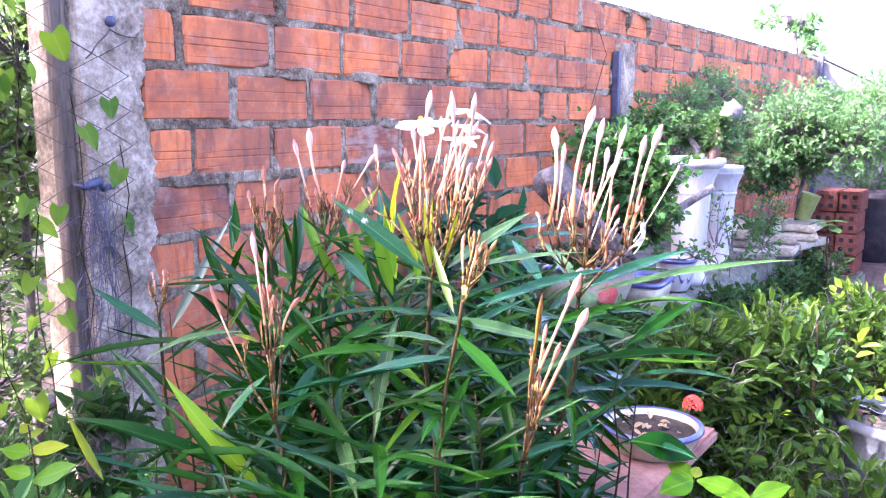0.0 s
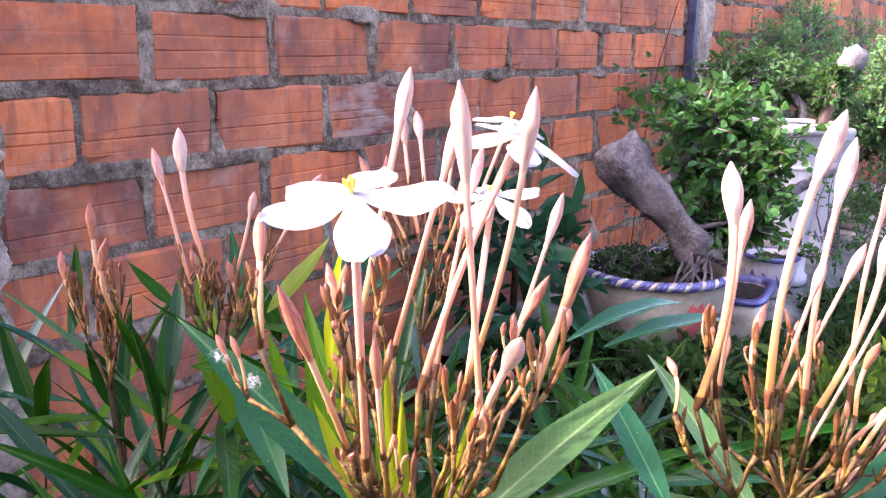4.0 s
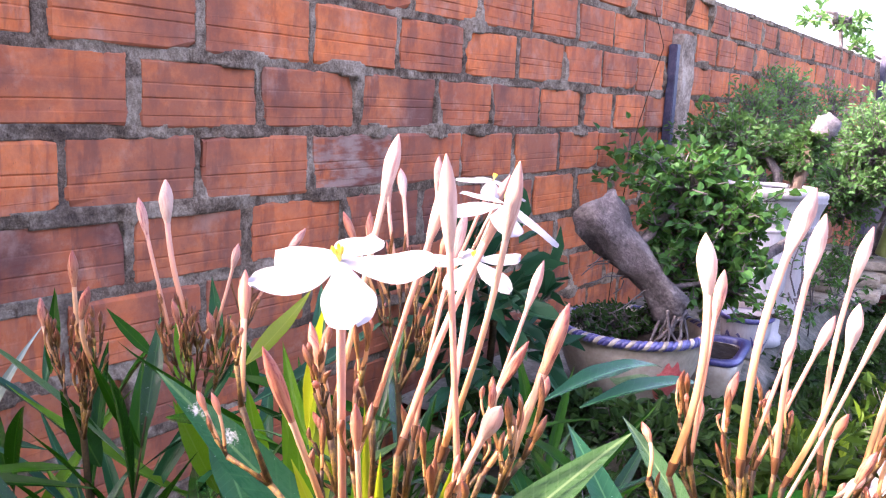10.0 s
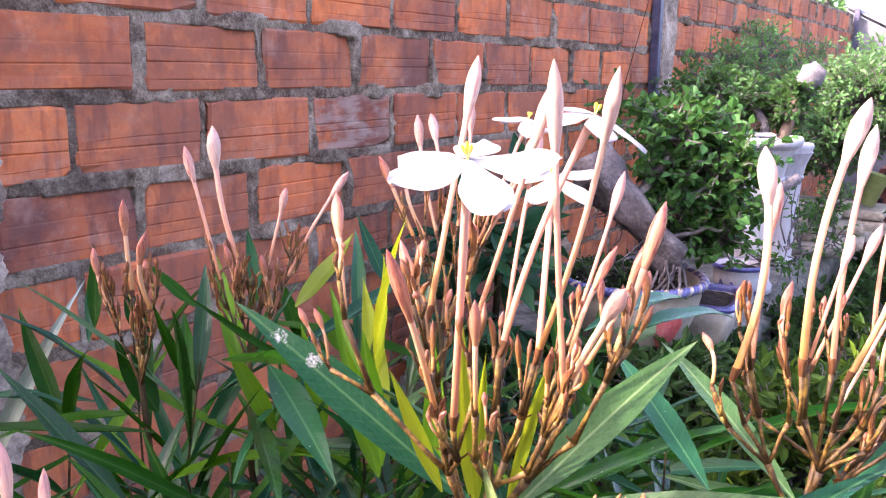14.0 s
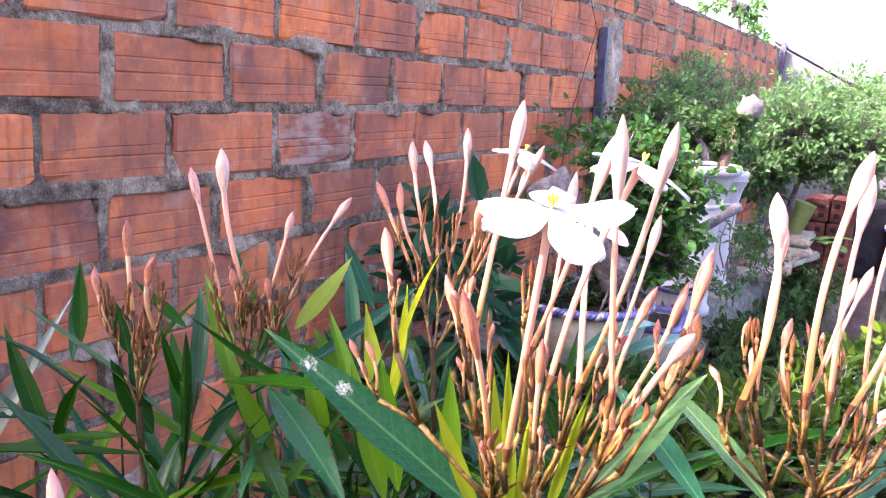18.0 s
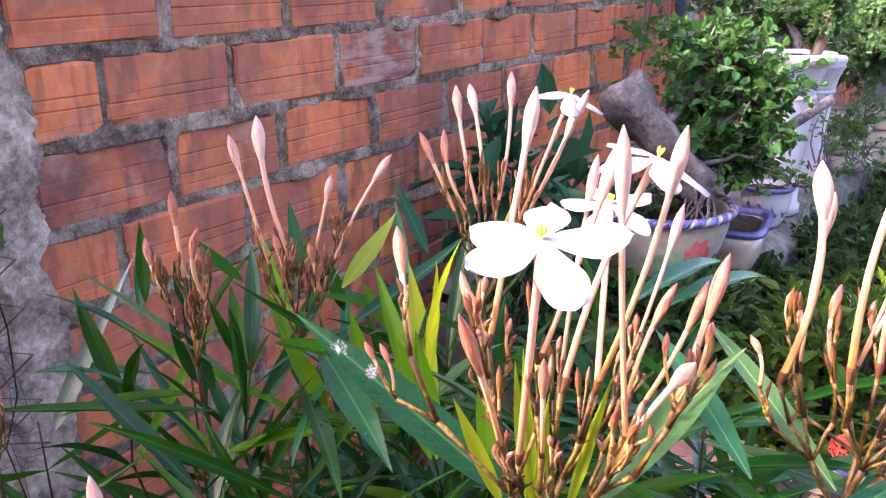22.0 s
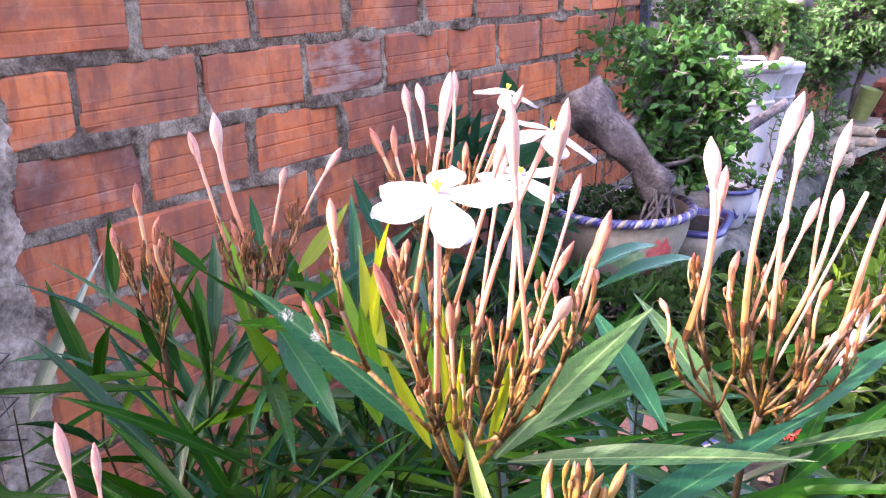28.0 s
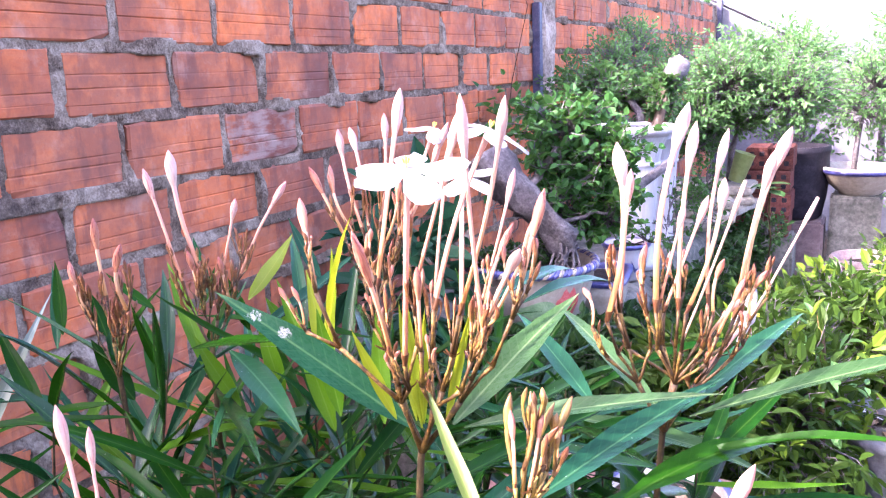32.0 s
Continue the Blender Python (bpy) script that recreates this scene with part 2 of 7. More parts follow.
def mortar_material():
    m, t, b = material("mortar", 0.95, spec=0.2)
    at = coords(t)
    grain = mathn(t, "ADD", mathn(t, "MULTIPLY", noise_of(t, at, 60, 8, 0.7), 0.6), mathn(t, "MULTIPLY", noise_of(t, at, 300, 4, 0.7), 0.4))
    col = ramp(t, grain, ((0.38, (0.052, 0.034, 0.023)), (0.5, (0.135, 0.094, 0.064)), (0.62, (0.27, 0.200, 0.142))))
    pale = ramp(t, noise_of(t, at, 9, 6, 0.65), ((0.48, (0, 0, 0)), (0.56, (1, 1, 1))))
    col = mix(t, mathn(t, "MULTIPLY", pale, 0.72), col, ramp(t, grain, ((0.4, (0.215, 0.160, 0.112)), (0.6, (0.44, 0.352, 0.258)))))
    damp = ramp(t, noise_of(t, at, 5, 6, 0.7), ((0.54, (0, 0, 0)), (0.68, (1, 1, 1))))
    col = mix(t, mathn(t, "MULTIPLY", damp, 0.6), col, (0.055, 0.040, 0.034))
    t.links.new(col, b.inputs["Base Color"])
    bump(t, b, grain, 0.8, 0.010)
    return m


MORTAR = mortar_material()
SLAB = speckled("pale_cement_slab", (0.13, 0.115, 0.09), (0.25, 0.22, 0.18), (0.40, 0.36, 0.30), 14, 0.9, 0.6, 0.005)
PLASTER = speckled("weathered_plaster", (0.098, 0.070, 0.050), (0.265, 0.198, 0.148), (0.47, 0.375, 0.29), 13, 0.9, 0.9, 0.006, 9.0, span=0.11)
OLD_WOOD = speckled("grey_wood", (0.050, 0.034, 0.026), (0.125, 0.092, 0.074), (0.24, 0.185, 0.155), 26, 0.9, 0.8, 0.006, stretch=(1, 1, 0.12))
CONCRETE = speckled("mossy_concrete", (0.03, 0.036, 0.026), (0.115, 0.11, 0.09), (0.24, 0.22, 0.19), 12, 0.92, 0.8, 0.008)
SOIL = speckled("soil", (0.012, 0.008, 0.006), (0.034, 0.024, 0.017), (0.080, 0.060, 0.046), 9, 0.95, 1.0, 0.012, spec=0.15)
# stone darkened below its own tone: shade put into the colour
RUBBLE = speckled("shade_darkened_stones", (0.036, 0.029, 0.025), (0.078, 0.066, 0.058), (0.15, 0.13, 0.118), 20, 0.85, 0.5, 0.003)
BARK = speckled("bark", (0.038, 0.031, 0.033), (0.105, 0.090, 0.092), (0.22, 0.195, 0.195), 26, 0.9, 1.0, 0.010, span=0.13)
PALE_WOOD = speckled("bleached_wood", (0.055, 0.050, 0.055), (0.115, 0.105, 0.113), (0.21, 0.197, 0.21), 30, 0.8, 0.7, 0.006)
TERRACOTTA = speckled("terracotta", (0.13, 0.058, 0.043), (0.20, 0.094, 0.070), (0.28, 0.15, 0.118), 14, 0.85, 0.3, 0.002, spec=0.2)
WHITE_GLAZE = speckled("white_painted_clay", (0.27, 0.255, 0.265), (0.39, 0.375, 0.39), (0.47, 0.46, 0.475), 22, 0.5, 0.25, 0.002, span=0.16, stretch=(1, 1, 0.22))
CERAMIC = speckled("ivory_glaze", (0.19, 0.155, 0.115), (0.31, 0.265, 0.205), (0.42, 0.37, 0.30), 12, 0.35, 0.1, 0.001, spec=0.6)
BLUE_GLAZE = speckled("cobalt_glaze", (0.025, 0.026, 0.10), (0.05, 0.05, 0.17), (0.13, 0.13, 0.28), 30, 0.3, 0.1, 0.001, spec=0.6)
PAINT_RED = speckled("painted_red", (0.38, 0.05, 0.05), (0.52, 0.10, 0.09), (0.62, 0.22, 0.20), 40, 0.35, 0.1, 0.001)
PAINT_GREEN = speckled("painted_green", (0.10, 0.20, 0.09), (0.20, 0.33, 0.16), (0.32, 0.44, 0.26), 40, 0.35, 0.1, 0.001)
DARK_BRICK = speckled("dark_hollow_brick", (0.055, 0.020, 0.017), (0.125, 0.042, 0.033), (0.20, 0.078, 0.060), 30, 0.9, 0.4, 0.003, spec=0.15)
BLACK_PLASTIC = speckled("black_plastic", (0.006, 0.005, 0.008), (0.013, 0.011, 0.017), (0.030, 0.026, 0.034), 20, 0.6, 0.2, 0.001, spec=0.2)
DARK_CLAY = speckled("dark_clay", (0.055, 0.036, 0.038), (0.12, 0.082, 0.082), (0.20, 0.15, 0.145), 16, 0.6, 0.3, 0.002)
GREY_POT = speckled("grey_cement_pot", (0.05, 0.056, 0.07), (0.10, 0.107, 0.13), (0.17, 0.175, 0.20), 16, 0.8, 0.3, 0.003)
DARK_STEEL = speckled("dark_painted_steel", (0.02, 0.02, 0.045), (0.045, 0.045, 0.085), (0.10, 0.09, 0.12), 30, 0.5, 0.3, 0.002)
WIRE = speckled("rusty_wire", (0.018, 0.014, 0.018), (0.045, 0.035, 0.037), (0.10, 0.078, 0.07), 60, 0.6, 0.3, 0.001)
ROOFING = speckled("weathered_fibre_cement", (0.07, 0.07, 0.085), (0.11, 0.11, 0.13), (0.16, 0.16, 0.18), 4, 0.85, 0.4, 0.004)
PLASTIC_GREEN = speckled("pale_green_plastic", (0.20, 0.27, 0.09), (0.29, 0.38, 0.135), (0.37, 0.45, 0.21), 8, 0.45, 0.1, 0.001)
DRY_LEAF = speckled("dry_leaf", (0.10, 0.06, 0.03), (0.24, 0.15, 0.08), (0.40, 0.28, 0.17), 30, 0.8, 0.3, 0.002)

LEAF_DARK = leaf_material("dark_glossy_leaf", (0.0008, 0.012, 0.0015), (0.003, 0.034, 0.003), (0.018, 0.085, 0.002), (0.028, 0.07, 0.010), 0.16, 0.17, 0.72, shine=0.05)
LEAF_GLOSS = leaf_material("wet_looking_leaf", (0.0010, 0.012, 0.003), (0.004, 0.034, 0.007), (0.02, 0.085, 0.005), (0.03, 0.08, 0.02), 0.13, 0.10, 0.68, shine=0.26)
LEAF_BLUE = leaf_material("blue_green_leaf", (0.002, 0.022, 0.012), (0.006, 0.048, 0.026), (0.016, 0.09, 0.014), (0.040, 0.11, 0.045), 0.16, 0.12, shine=0.12)
LEAF_YOUNG = leaf_material("young_leaf", (0.060, 0.135, 0.006), (0.14, 0.22, 0.010), (0.40, 0.42, 0.012), (0.26, 0.30, 0.04), 0.34, 0.55, 0.76)
LEAF_LIME = leaf_material("lime_leaf", (0.07, 0.20, 0.010), (0.13, 0.29, 0.014), (0.30, 0.48, 0.015), (0.26, 0.40, 0.07), 0.3, 0.5, 0.76)
LEAF_FRESH = leaf_material("fresh_green_leaf", (0.012, 0.065, 0.003), (0.034, 0.118, 0.004), (0.12, 0.24, 0.004), (0.10, 0.19, 0.025), 0.24, 0.36, 0.78, shine=0.08)
LEAF_OLIVE = leaf_material("olive_leaf", (0.045, 0.080, 0.016), (0.085, 0.13, 0.028), (0.13, 0.18, 0.03), (0.18, 0.22, 0.07), 0.3, 0.25, 0.74)
# a green leaf's bright sky reflection, put into the base colour
LEAF_SHEEN = leaf_material("sheen_painted_leaf", (0.13, 0.17, 0.13), (0.27, 0.31, 0.26), (0.20, 0.25, 0.18), (0.34, 0.38, 0.32), 0.30, 0.15, 0.70)
LEAF_GREY = leaf_material("dusty_grey_green_leaf", (0.010, 0.040, 0.014), (0.034, 0.078, 0.026), (0.055, 0.12, 0.022), (0.14, 0.19, 0.085), 0.26, 0.20, 0.73, shine=0.14)
LEAF_SPOT = leaf_material("leaf_with_white_residue", (0.002, 0.024, 0.012), (0.008, 0.054, 0.027), (0.020, 0.10, 0.018), (0.06, 0.13, 0.05), 0.24, 0.16, 0.69, blobs=((0.02, 0.80), (0.10, 0.66)), shine=0.08)
HEART = leaf_material("vine_leaf", (0.020, 0.090, 0.018), (0.055, 0.150, 0.022), (0.22, 0.32, 0.012), (0.12, 0.21, 0.05), 0.4, 0.5, 0.9, False, shine=0.1)
FOLIAGE_DEEP = small_leaf_material("deep_foliage", (0.012, 0.055, 0.028), (0.045, 0.13, 0.05), (0.11, 0.20, 0.03))
FOLIAGE_BONSAI = small_leaf_material("bonsai_foliage", (0.005, 0.056, 0.034), (0.028, 0.130, 0.044), (0.11, 0.21, 0.014), 0.35, 0.40)
FOLIAGE_TEAL = small_leaf_material("broad_teal_foliage", (0.003, 0.030, 0.020), (0.014, 0.066, 0.036), (0.03, 0.10, 0.03), 0.3, 0.25)
# darker copy of the foliage greens, with shade put into the colour
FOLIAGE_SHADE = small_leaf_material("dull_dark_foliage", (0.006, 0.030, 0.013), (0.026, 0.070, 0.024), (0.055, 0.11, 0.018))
FOLIAGE_PALE = small_leaf_material("pale_foliage", (0.030, 0.11, 0.05), (0.09, 0.22, 0.08), (0.17, 0.30, 0.07))
# paled greens: sunlight is put into the leaf colour
FOLIAGE_SUNLIT = small_leaf_material("sunlit_foliage", (0.05, 0.14, 0.035), (0.15, 0.27, 0.08), (0.25, 0.36, 0.10), 0.4, 0.5)
FOLIAGE_HEDGE = small_leaf_material("hedge_foliage", (0.004, 0.024, 0.006), (0.030, 0.078, 0.014), (0.085, 0.145, 0.013))
FOLIAGE_TIP = small_leaf_material("hedge_shoot_tips", (0.05, 0.12, 0.012), (0.14, 0.22, 0.022), (0.20, 0.28, 0.024), 0.4, 0.45)
CORAL = small_leaf_material("coral_petals", (0.50, 0.04, 0.03), (0.70, 0.10, 0.07), (0.75, 0.20, 0.14), 0.5, 0.3)

# the lilac streaks put soft shading into the petal colour
PETAL = tissue_material("white_petal", ((0.0, (0.37, 0.355, 0.36)), (1.0, (0.42, 0.405, 0.405))), (0.30, 0.235, 0.285), 0.5, 0.5, 0.35)
BUD_SKIN = tissue_material("bud_skin", ((0.70, (0.56, 0.39, 0.28)), (0.85, (0.60, 0.46, 0.38)), (1.0, (0.50, 0.29, 0.23))), (0.44, 0.22, 0.20), 0.9, other=(0.55, 0.34, 0.26))
BUD_PINK = tissue_material("pink_bud_skin", ((0.70, (0.58, 0.34, 0.24)), (0.85, (0.62, 0.39, 0.31)), (1.0, (0.46, 0.21, 0.18))), (0.36, 0.13, 0.13), 0.9)
BUD_ROSE = tissue_material("rosy_bud_skin", ((0.3, (0.46, 0.25, 0.11)), (0.8, (0.44, 0.19, 0.11)), (1.0, (0.31, 0.095, 0.075))), (0.22, 0.045, 0.04), 0.9)
BUD_DIM = tissue_material("dim_bud_skin", ((0.3, (0.24, 0.130, 0.030)), (0.7, (0.23, 0.100, 0.038)), (1.0, (0.16, 0.045, 0.030))), (0.07, 0.018, 0.010), 0.9)
TUBE = tissue_material("flower_tube", ((0.0, (0.22, 0.095, 0.028)), (0.12, (0.46, 0.22, 0.065)), (0.45, (0.60, 0.365, 0.21)), (0.80, (0.66, 0.46, 0.36))), (0.46, 0.22, 0.15), 0.4, other=(0.47, 0.24, 0.07))
TUBE_PINK = tissue_material("pink_flower_tube", ((0.0, (0.38, 0.16, 0.055)), (0.35, (0.61, 0.29, 0.165)), (0.9, (0.68, 0.43, 0.345))), (0.58, 0.27, 0.24), 0.5, other=(0.60, 0.32, 0.20))
CALYX = tissue_material("calyx", ((0.0, (0.09, 0.036, 0.012)), (1.0, (0.34, 0.15, 0.034))), (0.10, 0.022, 0.012), 0.8, 0.5, 0.1)
GOLD_STEM = tissue_material("golden_brown_stem", ((0.0, (0.11, 0.06, 0.018)), (0.6, (0.27, 0.17, 0.035))), (0.09, 0.035, 0.015), 0.8)
GOLD = tissue_material("golden_bud", ((0.0, (0.13, 0.080, 0.014)), (0.6, (0.27, 0.170, 0.028)), (1.0, (0.24, 0.110, 0.045))), (0.16, 0.050, 0.015), 0.9)
TWIG = speckled("brown_twig", (0.015, 0.009, 0.007), (0.055, 0.031, 0.015), (0.22, 0.14, 0.04), 90, 0.75, 0.4, 0.001, spec=0.2)
STALK = speckled("green_brown_stalk", (0.009, 0.006, 0.003), (0.024, 0.017, 0.007), (0.060, 0.043, 0.017), 40, 0.85, 0.5, 0.002, spec=0.1)
CYME = speckled("golden_brown_cyme", (0.014, 0.007, 0.003), (0.062, 0.031, 0.008), (0.27, 0.165, 0.030), 70, 0.55, 0.4, 0.0012, spec=0.3)
STAMEN = tissue_material("stamen", ((0.0, (0.75, 0.68, 0.30)), (1.0, (0.80, 0.62, 0.04))), (0.7, 0.5, 0.05), 0.3)


# ---- mesh helpers ----
def mesh_of(name, verts, faces, mat, smooth=True):
    me = bpy.data.meshes.new(name)
    me.from_pydata([tuple(map(float, v)) for v in verts], [], faces)
    me.materials.append(mat)
    if smooth:
        me.polygons.foreach_set("use_smooth", [True] * len(me.polygons))
    me.update()
    return me


def part(name, me, parent, label="", m=None):
    ob = new(name, me)
    ob.parent = parent
    if m is not None:
        ob.matrix_basis = m
    return tagged(ob, label)


def thing(name, label, category, at=(0, 0, 0), group="", kind=""):
    ob = new(name)
    ob.empty_display_size = 0.05
    ob.location = at
    return tagged(ob, label, category, group, kind)


def alone(name, me, label, category, kind="", m=None, group=""):
    ob = new(name, me)
    if m is not None:
        ob.matrix_basis = m
    return tagged(ob, label, category, group, kind)


def tube_data(path, radii, sides=6, cap=True, verts=None, faces=None):
    """A round tube along a path of Vectors."""
    verts, faces = ([] if verts is None else verts), ([] if faces is None else faces)
    start = len(verts)
    n = len(path)
    for i, p in enumerate(path):
        d = (path[min(i + 1, n - 1)] - path[max(i - 1, 0)]).normalized()
        u = d.orthogonal() if i == 0 else (u - d * u.dot(d))
        u = u.normalized()
        v = d.cross(u)
        for k in range(sides):
            a = 2 * math.pi * k / sides
            verts.append(p + (u * math.cos(a) + v * math.sin(a)) * radii[i])
    for i in range(n - 1):
        for k in range(sides):
            a, b = start + i * sides + k, start + i * sides + (k + 1) % sides
            faces.append((a, b, b + sides, a + sides))
    if cap:
        faces.append(tuple(range(start + sides - 1, start - 1, -1)))
        faces.append(tuple(range(start + (n - 1) * sides, start + n * sides)))
    return verts, faces


def bent(a, b, n=8, sag=0.0, wobble=0.0, rng=random):
    """Points from a to b, bowed by sag (downwards) and shaken a little."""
    a, b = Vector(a), Vector(b)
    out = []
    for i in range(n + 1):
        s = i / n
        p = a.lerp(b, s)
        p.z -= sag * 4 * s * (1 - s)
        if 0 < i < n:
            p += Vector([rng.uniform(-wobble, wobble) for _ in range(3)])
        out.append(p)
    return out


def lathe_data(profile, sides=40, lump=0.0):
    verts, faces = [], []
    for r, z in profile:
        for k in range(sides):
            a = 2 * math.pi * k / sides
            rr = r * (1 + lump * math.sin(3 * a + z * 20))
            verts.append((rr * math.cos(a), rr * math.sin(a), z))
    for i in range(len(profile) - 1):
        for k in range(sides):
            a, b = i * sides + k, i * sides + (k + 1) % sides
            faces.append((a, b, b + sides, a + sides))
    return verts, faces


def box_data(lo, hi, bevel=0.004):
    bm = bmesh.new()
    bmesh.ops.create_cube(bm, size=1)
    for v in bm.verts:
        v.co = Vector([lo[i] + (v.co[i] + 0.5) * (hi[i] - lo[i]) for i in range(3)])
    if bevel:
        bmesh.ops.bevel(bm, geom=bm.edges[:], offset=bevel, segments=2, affect="EDGES")
    return bm


def mesh_bm(name, bm, mat, smooth=False):
    me = bpy.data.meshes.new(name)
    bm.to_mesh(me)
    bm.free()
    me.materials.append(mat)
    if smooth:
        me.polygons.foreach_set("use_smooth", [True] * len(me.polygons))
    return me


def rough_grid(nu, nv, place):
    verts = [place(i / nu, j / nv) for j in range(nv + 1) for i in range(nu + 1)]
    faces = [(j * (nu + 1) + i, j * (nu + 1) + i + 1, (j + 1) * (nu + 1) + i + 1, (j + 1) * (nu + 1) + i) for j in range(nv) for i in range(nu)]
    return verts, faces


def frame_of(a, b, up=(0, 0, 1)):
    """Length, and a turn whose y runs from a to b and whose z leans to up."""
    d = Vector(b) - Vector(a)
    y = d.normalized()
    x = y.cross(Vector(up))
    x = x.normalized() if x.length > 1e-4 else y.orthogonal().normalized()
    z = x.cross(y)
    return d.length, Matrix((x, y, z)).transposed()


# ---- ground ----
def ground_place(u, v):
    # finer near the middle, reaching out to the horizon
    a, b = 2 * u - 1, 2 * v - 1
    x, y = 3 * a + 300 * a ** 7, 1.5 + 3 * b + 300 * b ** 7
    near = max(0.0, 1 - max(abs(x), abs(y)) / 20)
    z = 0.035 * noise.noise((x * 1.7, y * 1.7, 0.3)) + 0.02 * noise.noise((x * 6, y * 6, 2.0))
    return x, y, z * near - 0.02


alone("ground", mesh_of("ground", *rough_grid(90, 90, ground_place), SOIL), "bare brown garden soil with debris", "ground", "structure")

# unseen plain wall, added behind the camera to dim the brick wall's left
alone("wall_south", mesh_bm("wall_south", box_data((0.10, -1.45, -0.05), (4.2, -1.30, 2.20), 0.01), PLASTER), "added unseen plain wall that holds back low sky light", "wall", "structure")

# ---- brick wall: face on x = 0, running along y ----
COURSE, PITCH, BED, BRICK_H = 0.095, 0.1905, 1.045, 0.083
WALL_Y0, WALL_Y1, WALL_TOP = 0.80, 5.95, BED + 4 * COURSE
# where each brick of the upper courses begins along the wall
STARTS = {
    3: (0.835, 1.035, 1.240, 1.432, 1.640, 1.832, 2.030, 2.220, 2.405, 2.590),
    2: (0.931, 1.145, 1.350, 1.542, 1.740, 1.930, 2.132, 2.316, 2.505, 2.695),
    1: (0.820, 0.915, 1.116, 1.312, 1.506, 1.698, 1.886, 2.078, 2.266, 2.464),
    0: (0.830, 1.024, 1.217, 1.411, 1.618, 1.796, 1.982, 2.169, 2.350, 2.536),
    -1: (0.838, 0.928, 1.112, 1.311, 1.508, 1.698, 1.889, 2.079, 2.273, 2.458),
    -2: (0.832, 1.011, 1.194, 1.386, 1.585, 1.780, 1.975, 2.168, 2.360, 2.550),
    -3: (0.820, 0.926, 1.118, 1.310, 1.500, 1.692, 1.884, 2.076, 2.268, 2.460),
}
ROW_RNG = random.Random(77)
COURSES = {}
for k in range(-11, 4):
    starts = list(STARTS.get(k, STARTS[-2 if k % 2 == 0 else -3]))
    while starts[-1] < WALL_Y1:
        starts.append(starts[-1] + PITCH + ROW_RNG.uniform(-0.006, 0.006))
    COURSES[k] = [(p, q - ROW_RNG.choice((0.008, 0.010, 0.012, 0.016))) for p, q in zip(starts, starts[1:]) if q < WALL_Y1 + 0.02]


def brick_mesh(length, height, seed):
    rng = random.Random(seed)
    ys = [0, 0.004, length * 0.22, length * 0.5, length * 0.78, length - 0.004, length]
    g1, g2 = rng.choice(((0.40, 0.56), (0.36, 0.50), (0.44, 0.66), (0.34, 0.62)))
    zs = [(0, -0.003), (0.003, 0), (height * 0.18 - 0.0014, 0), (height * 0.18, -0.0008 if seed % 3 == 1 else 0.0), (height * 0.18 + 0.0014, 0), (height * g1 - 0.0018, 0), (height * g1, -0.0014), (height * g1 + 0.0018, 0),
          (height * g2 - 0.0018, 0), (height * g2, -0.0002 if seed % 3 == 0 else -0.0013), (height * g2 + 0.0018, 0), (height - 0.003, 0), (height, -0.003)]
    verts, faces = [], []
    nz, ny = len(zs), len(ys)
    bow = rng.uniform(-0.0015, 0.0015)
    chip = rng.choice((None, (0, 0), (ny - 1, 0), (0, nz - 1), (ny - 1, nz - 1)))
    for j, (z, d) in enumerate(zs):
        for i, y in enumerate(ys):
            edge = i in (0, ny - 1) or j in (0, nz - 1)
            x = d - (0.003 if i in (0, ny - 1) else 0)
            w = 0.0024 if edge else 0.0004
            p = [x + rng.uniform(-0.0006, 0.0006) + bow * math.sin(math.pi * y / length), y + rng.uniform(-w, w), z + rng.uniform(-w, w) * 0.8]
            if chip and abs(i - chip[0]) <= 1 and abs(j - chip[1]) <= 1:
                p[0] -= 0.004
                p[1] += 0.005 if chip[0] == 0 else -0.005
                p[2] += 0.003 if chip[1] == 0 else -0.003
            verts.append(tuple(p))
    for j in range(nz - 1):
        for i in range(ny - 1):
            a = j * ny + i
            faces.append((a, a + 1, a + 1 + ny, a + ny))
    ring = list(range(ny)) + [j * ny + ny - 1 for j in range(1, nz)] + [(nz - 1) * ny + i for i in range(ny - 2, -1, -1)] + [j * ny for j in range(nz - 2, 0, -1)]
    start = len(verts)
    verts += [(-0.04, verts[k][1], verts[k][2]) for k in ring]
    for k in range(len(ring)):
        k2 = (k + 1) % len(ring)
        faces.append((ring[k2], ring[k], start + k, start + k2))
    return verts, faces


wall = thing("brick_wall", "unplastered wall of orange hollow clay bricks with grey mortar", "wall", kind="structure")


INSIDE = {}


def inside_brick(k, y):
    """How far inside a brick's own outline a place along course k lies."""
    if (k, y) not in INSIDE:
        INSIDE[k, y] = max([min(y - p, q - y) for p, q in COURSES.get(k, ()) if p <= y <= q] or [-1.0])
    return INSIDE[k, y]


def mortar_place(u, v):
    y, z = WALL_Y0 + (WALL_Y1 - WALL_Y0) * u ** 2, WALL_TOP * (0.36 + 0.64 * v)
    n = noise.noise((y * 14, z * 14, 0.0)) * 0.004 + noise.noise((y * 45, z * 45, 4.0)) * 0.0028 + noise.noise((y * 110, z * 110, 7.0)) * 0.0015
    smear = max(0.0, noise.noise((y * 9, z * 9, 9.0)) - 0.10) * 0.026
    k = math.floor((z - BED) / COURSE)
    dz = z - BED - k * COURSE
    if min(dz, BRICK_H - dz, inside_brick(k, y)) > 0.0035 + 0.4 * smear and z < WALL_TOP - 0.004:
        return -0.022, y, z
    return -0.0024 + n * 1.2 + smear, y, z


part("mortar", mesh_of("mortar", *rough_grid(900, 310, mortar_place), MORTAR), wall, "rough grey cement mortar, smeared in places")
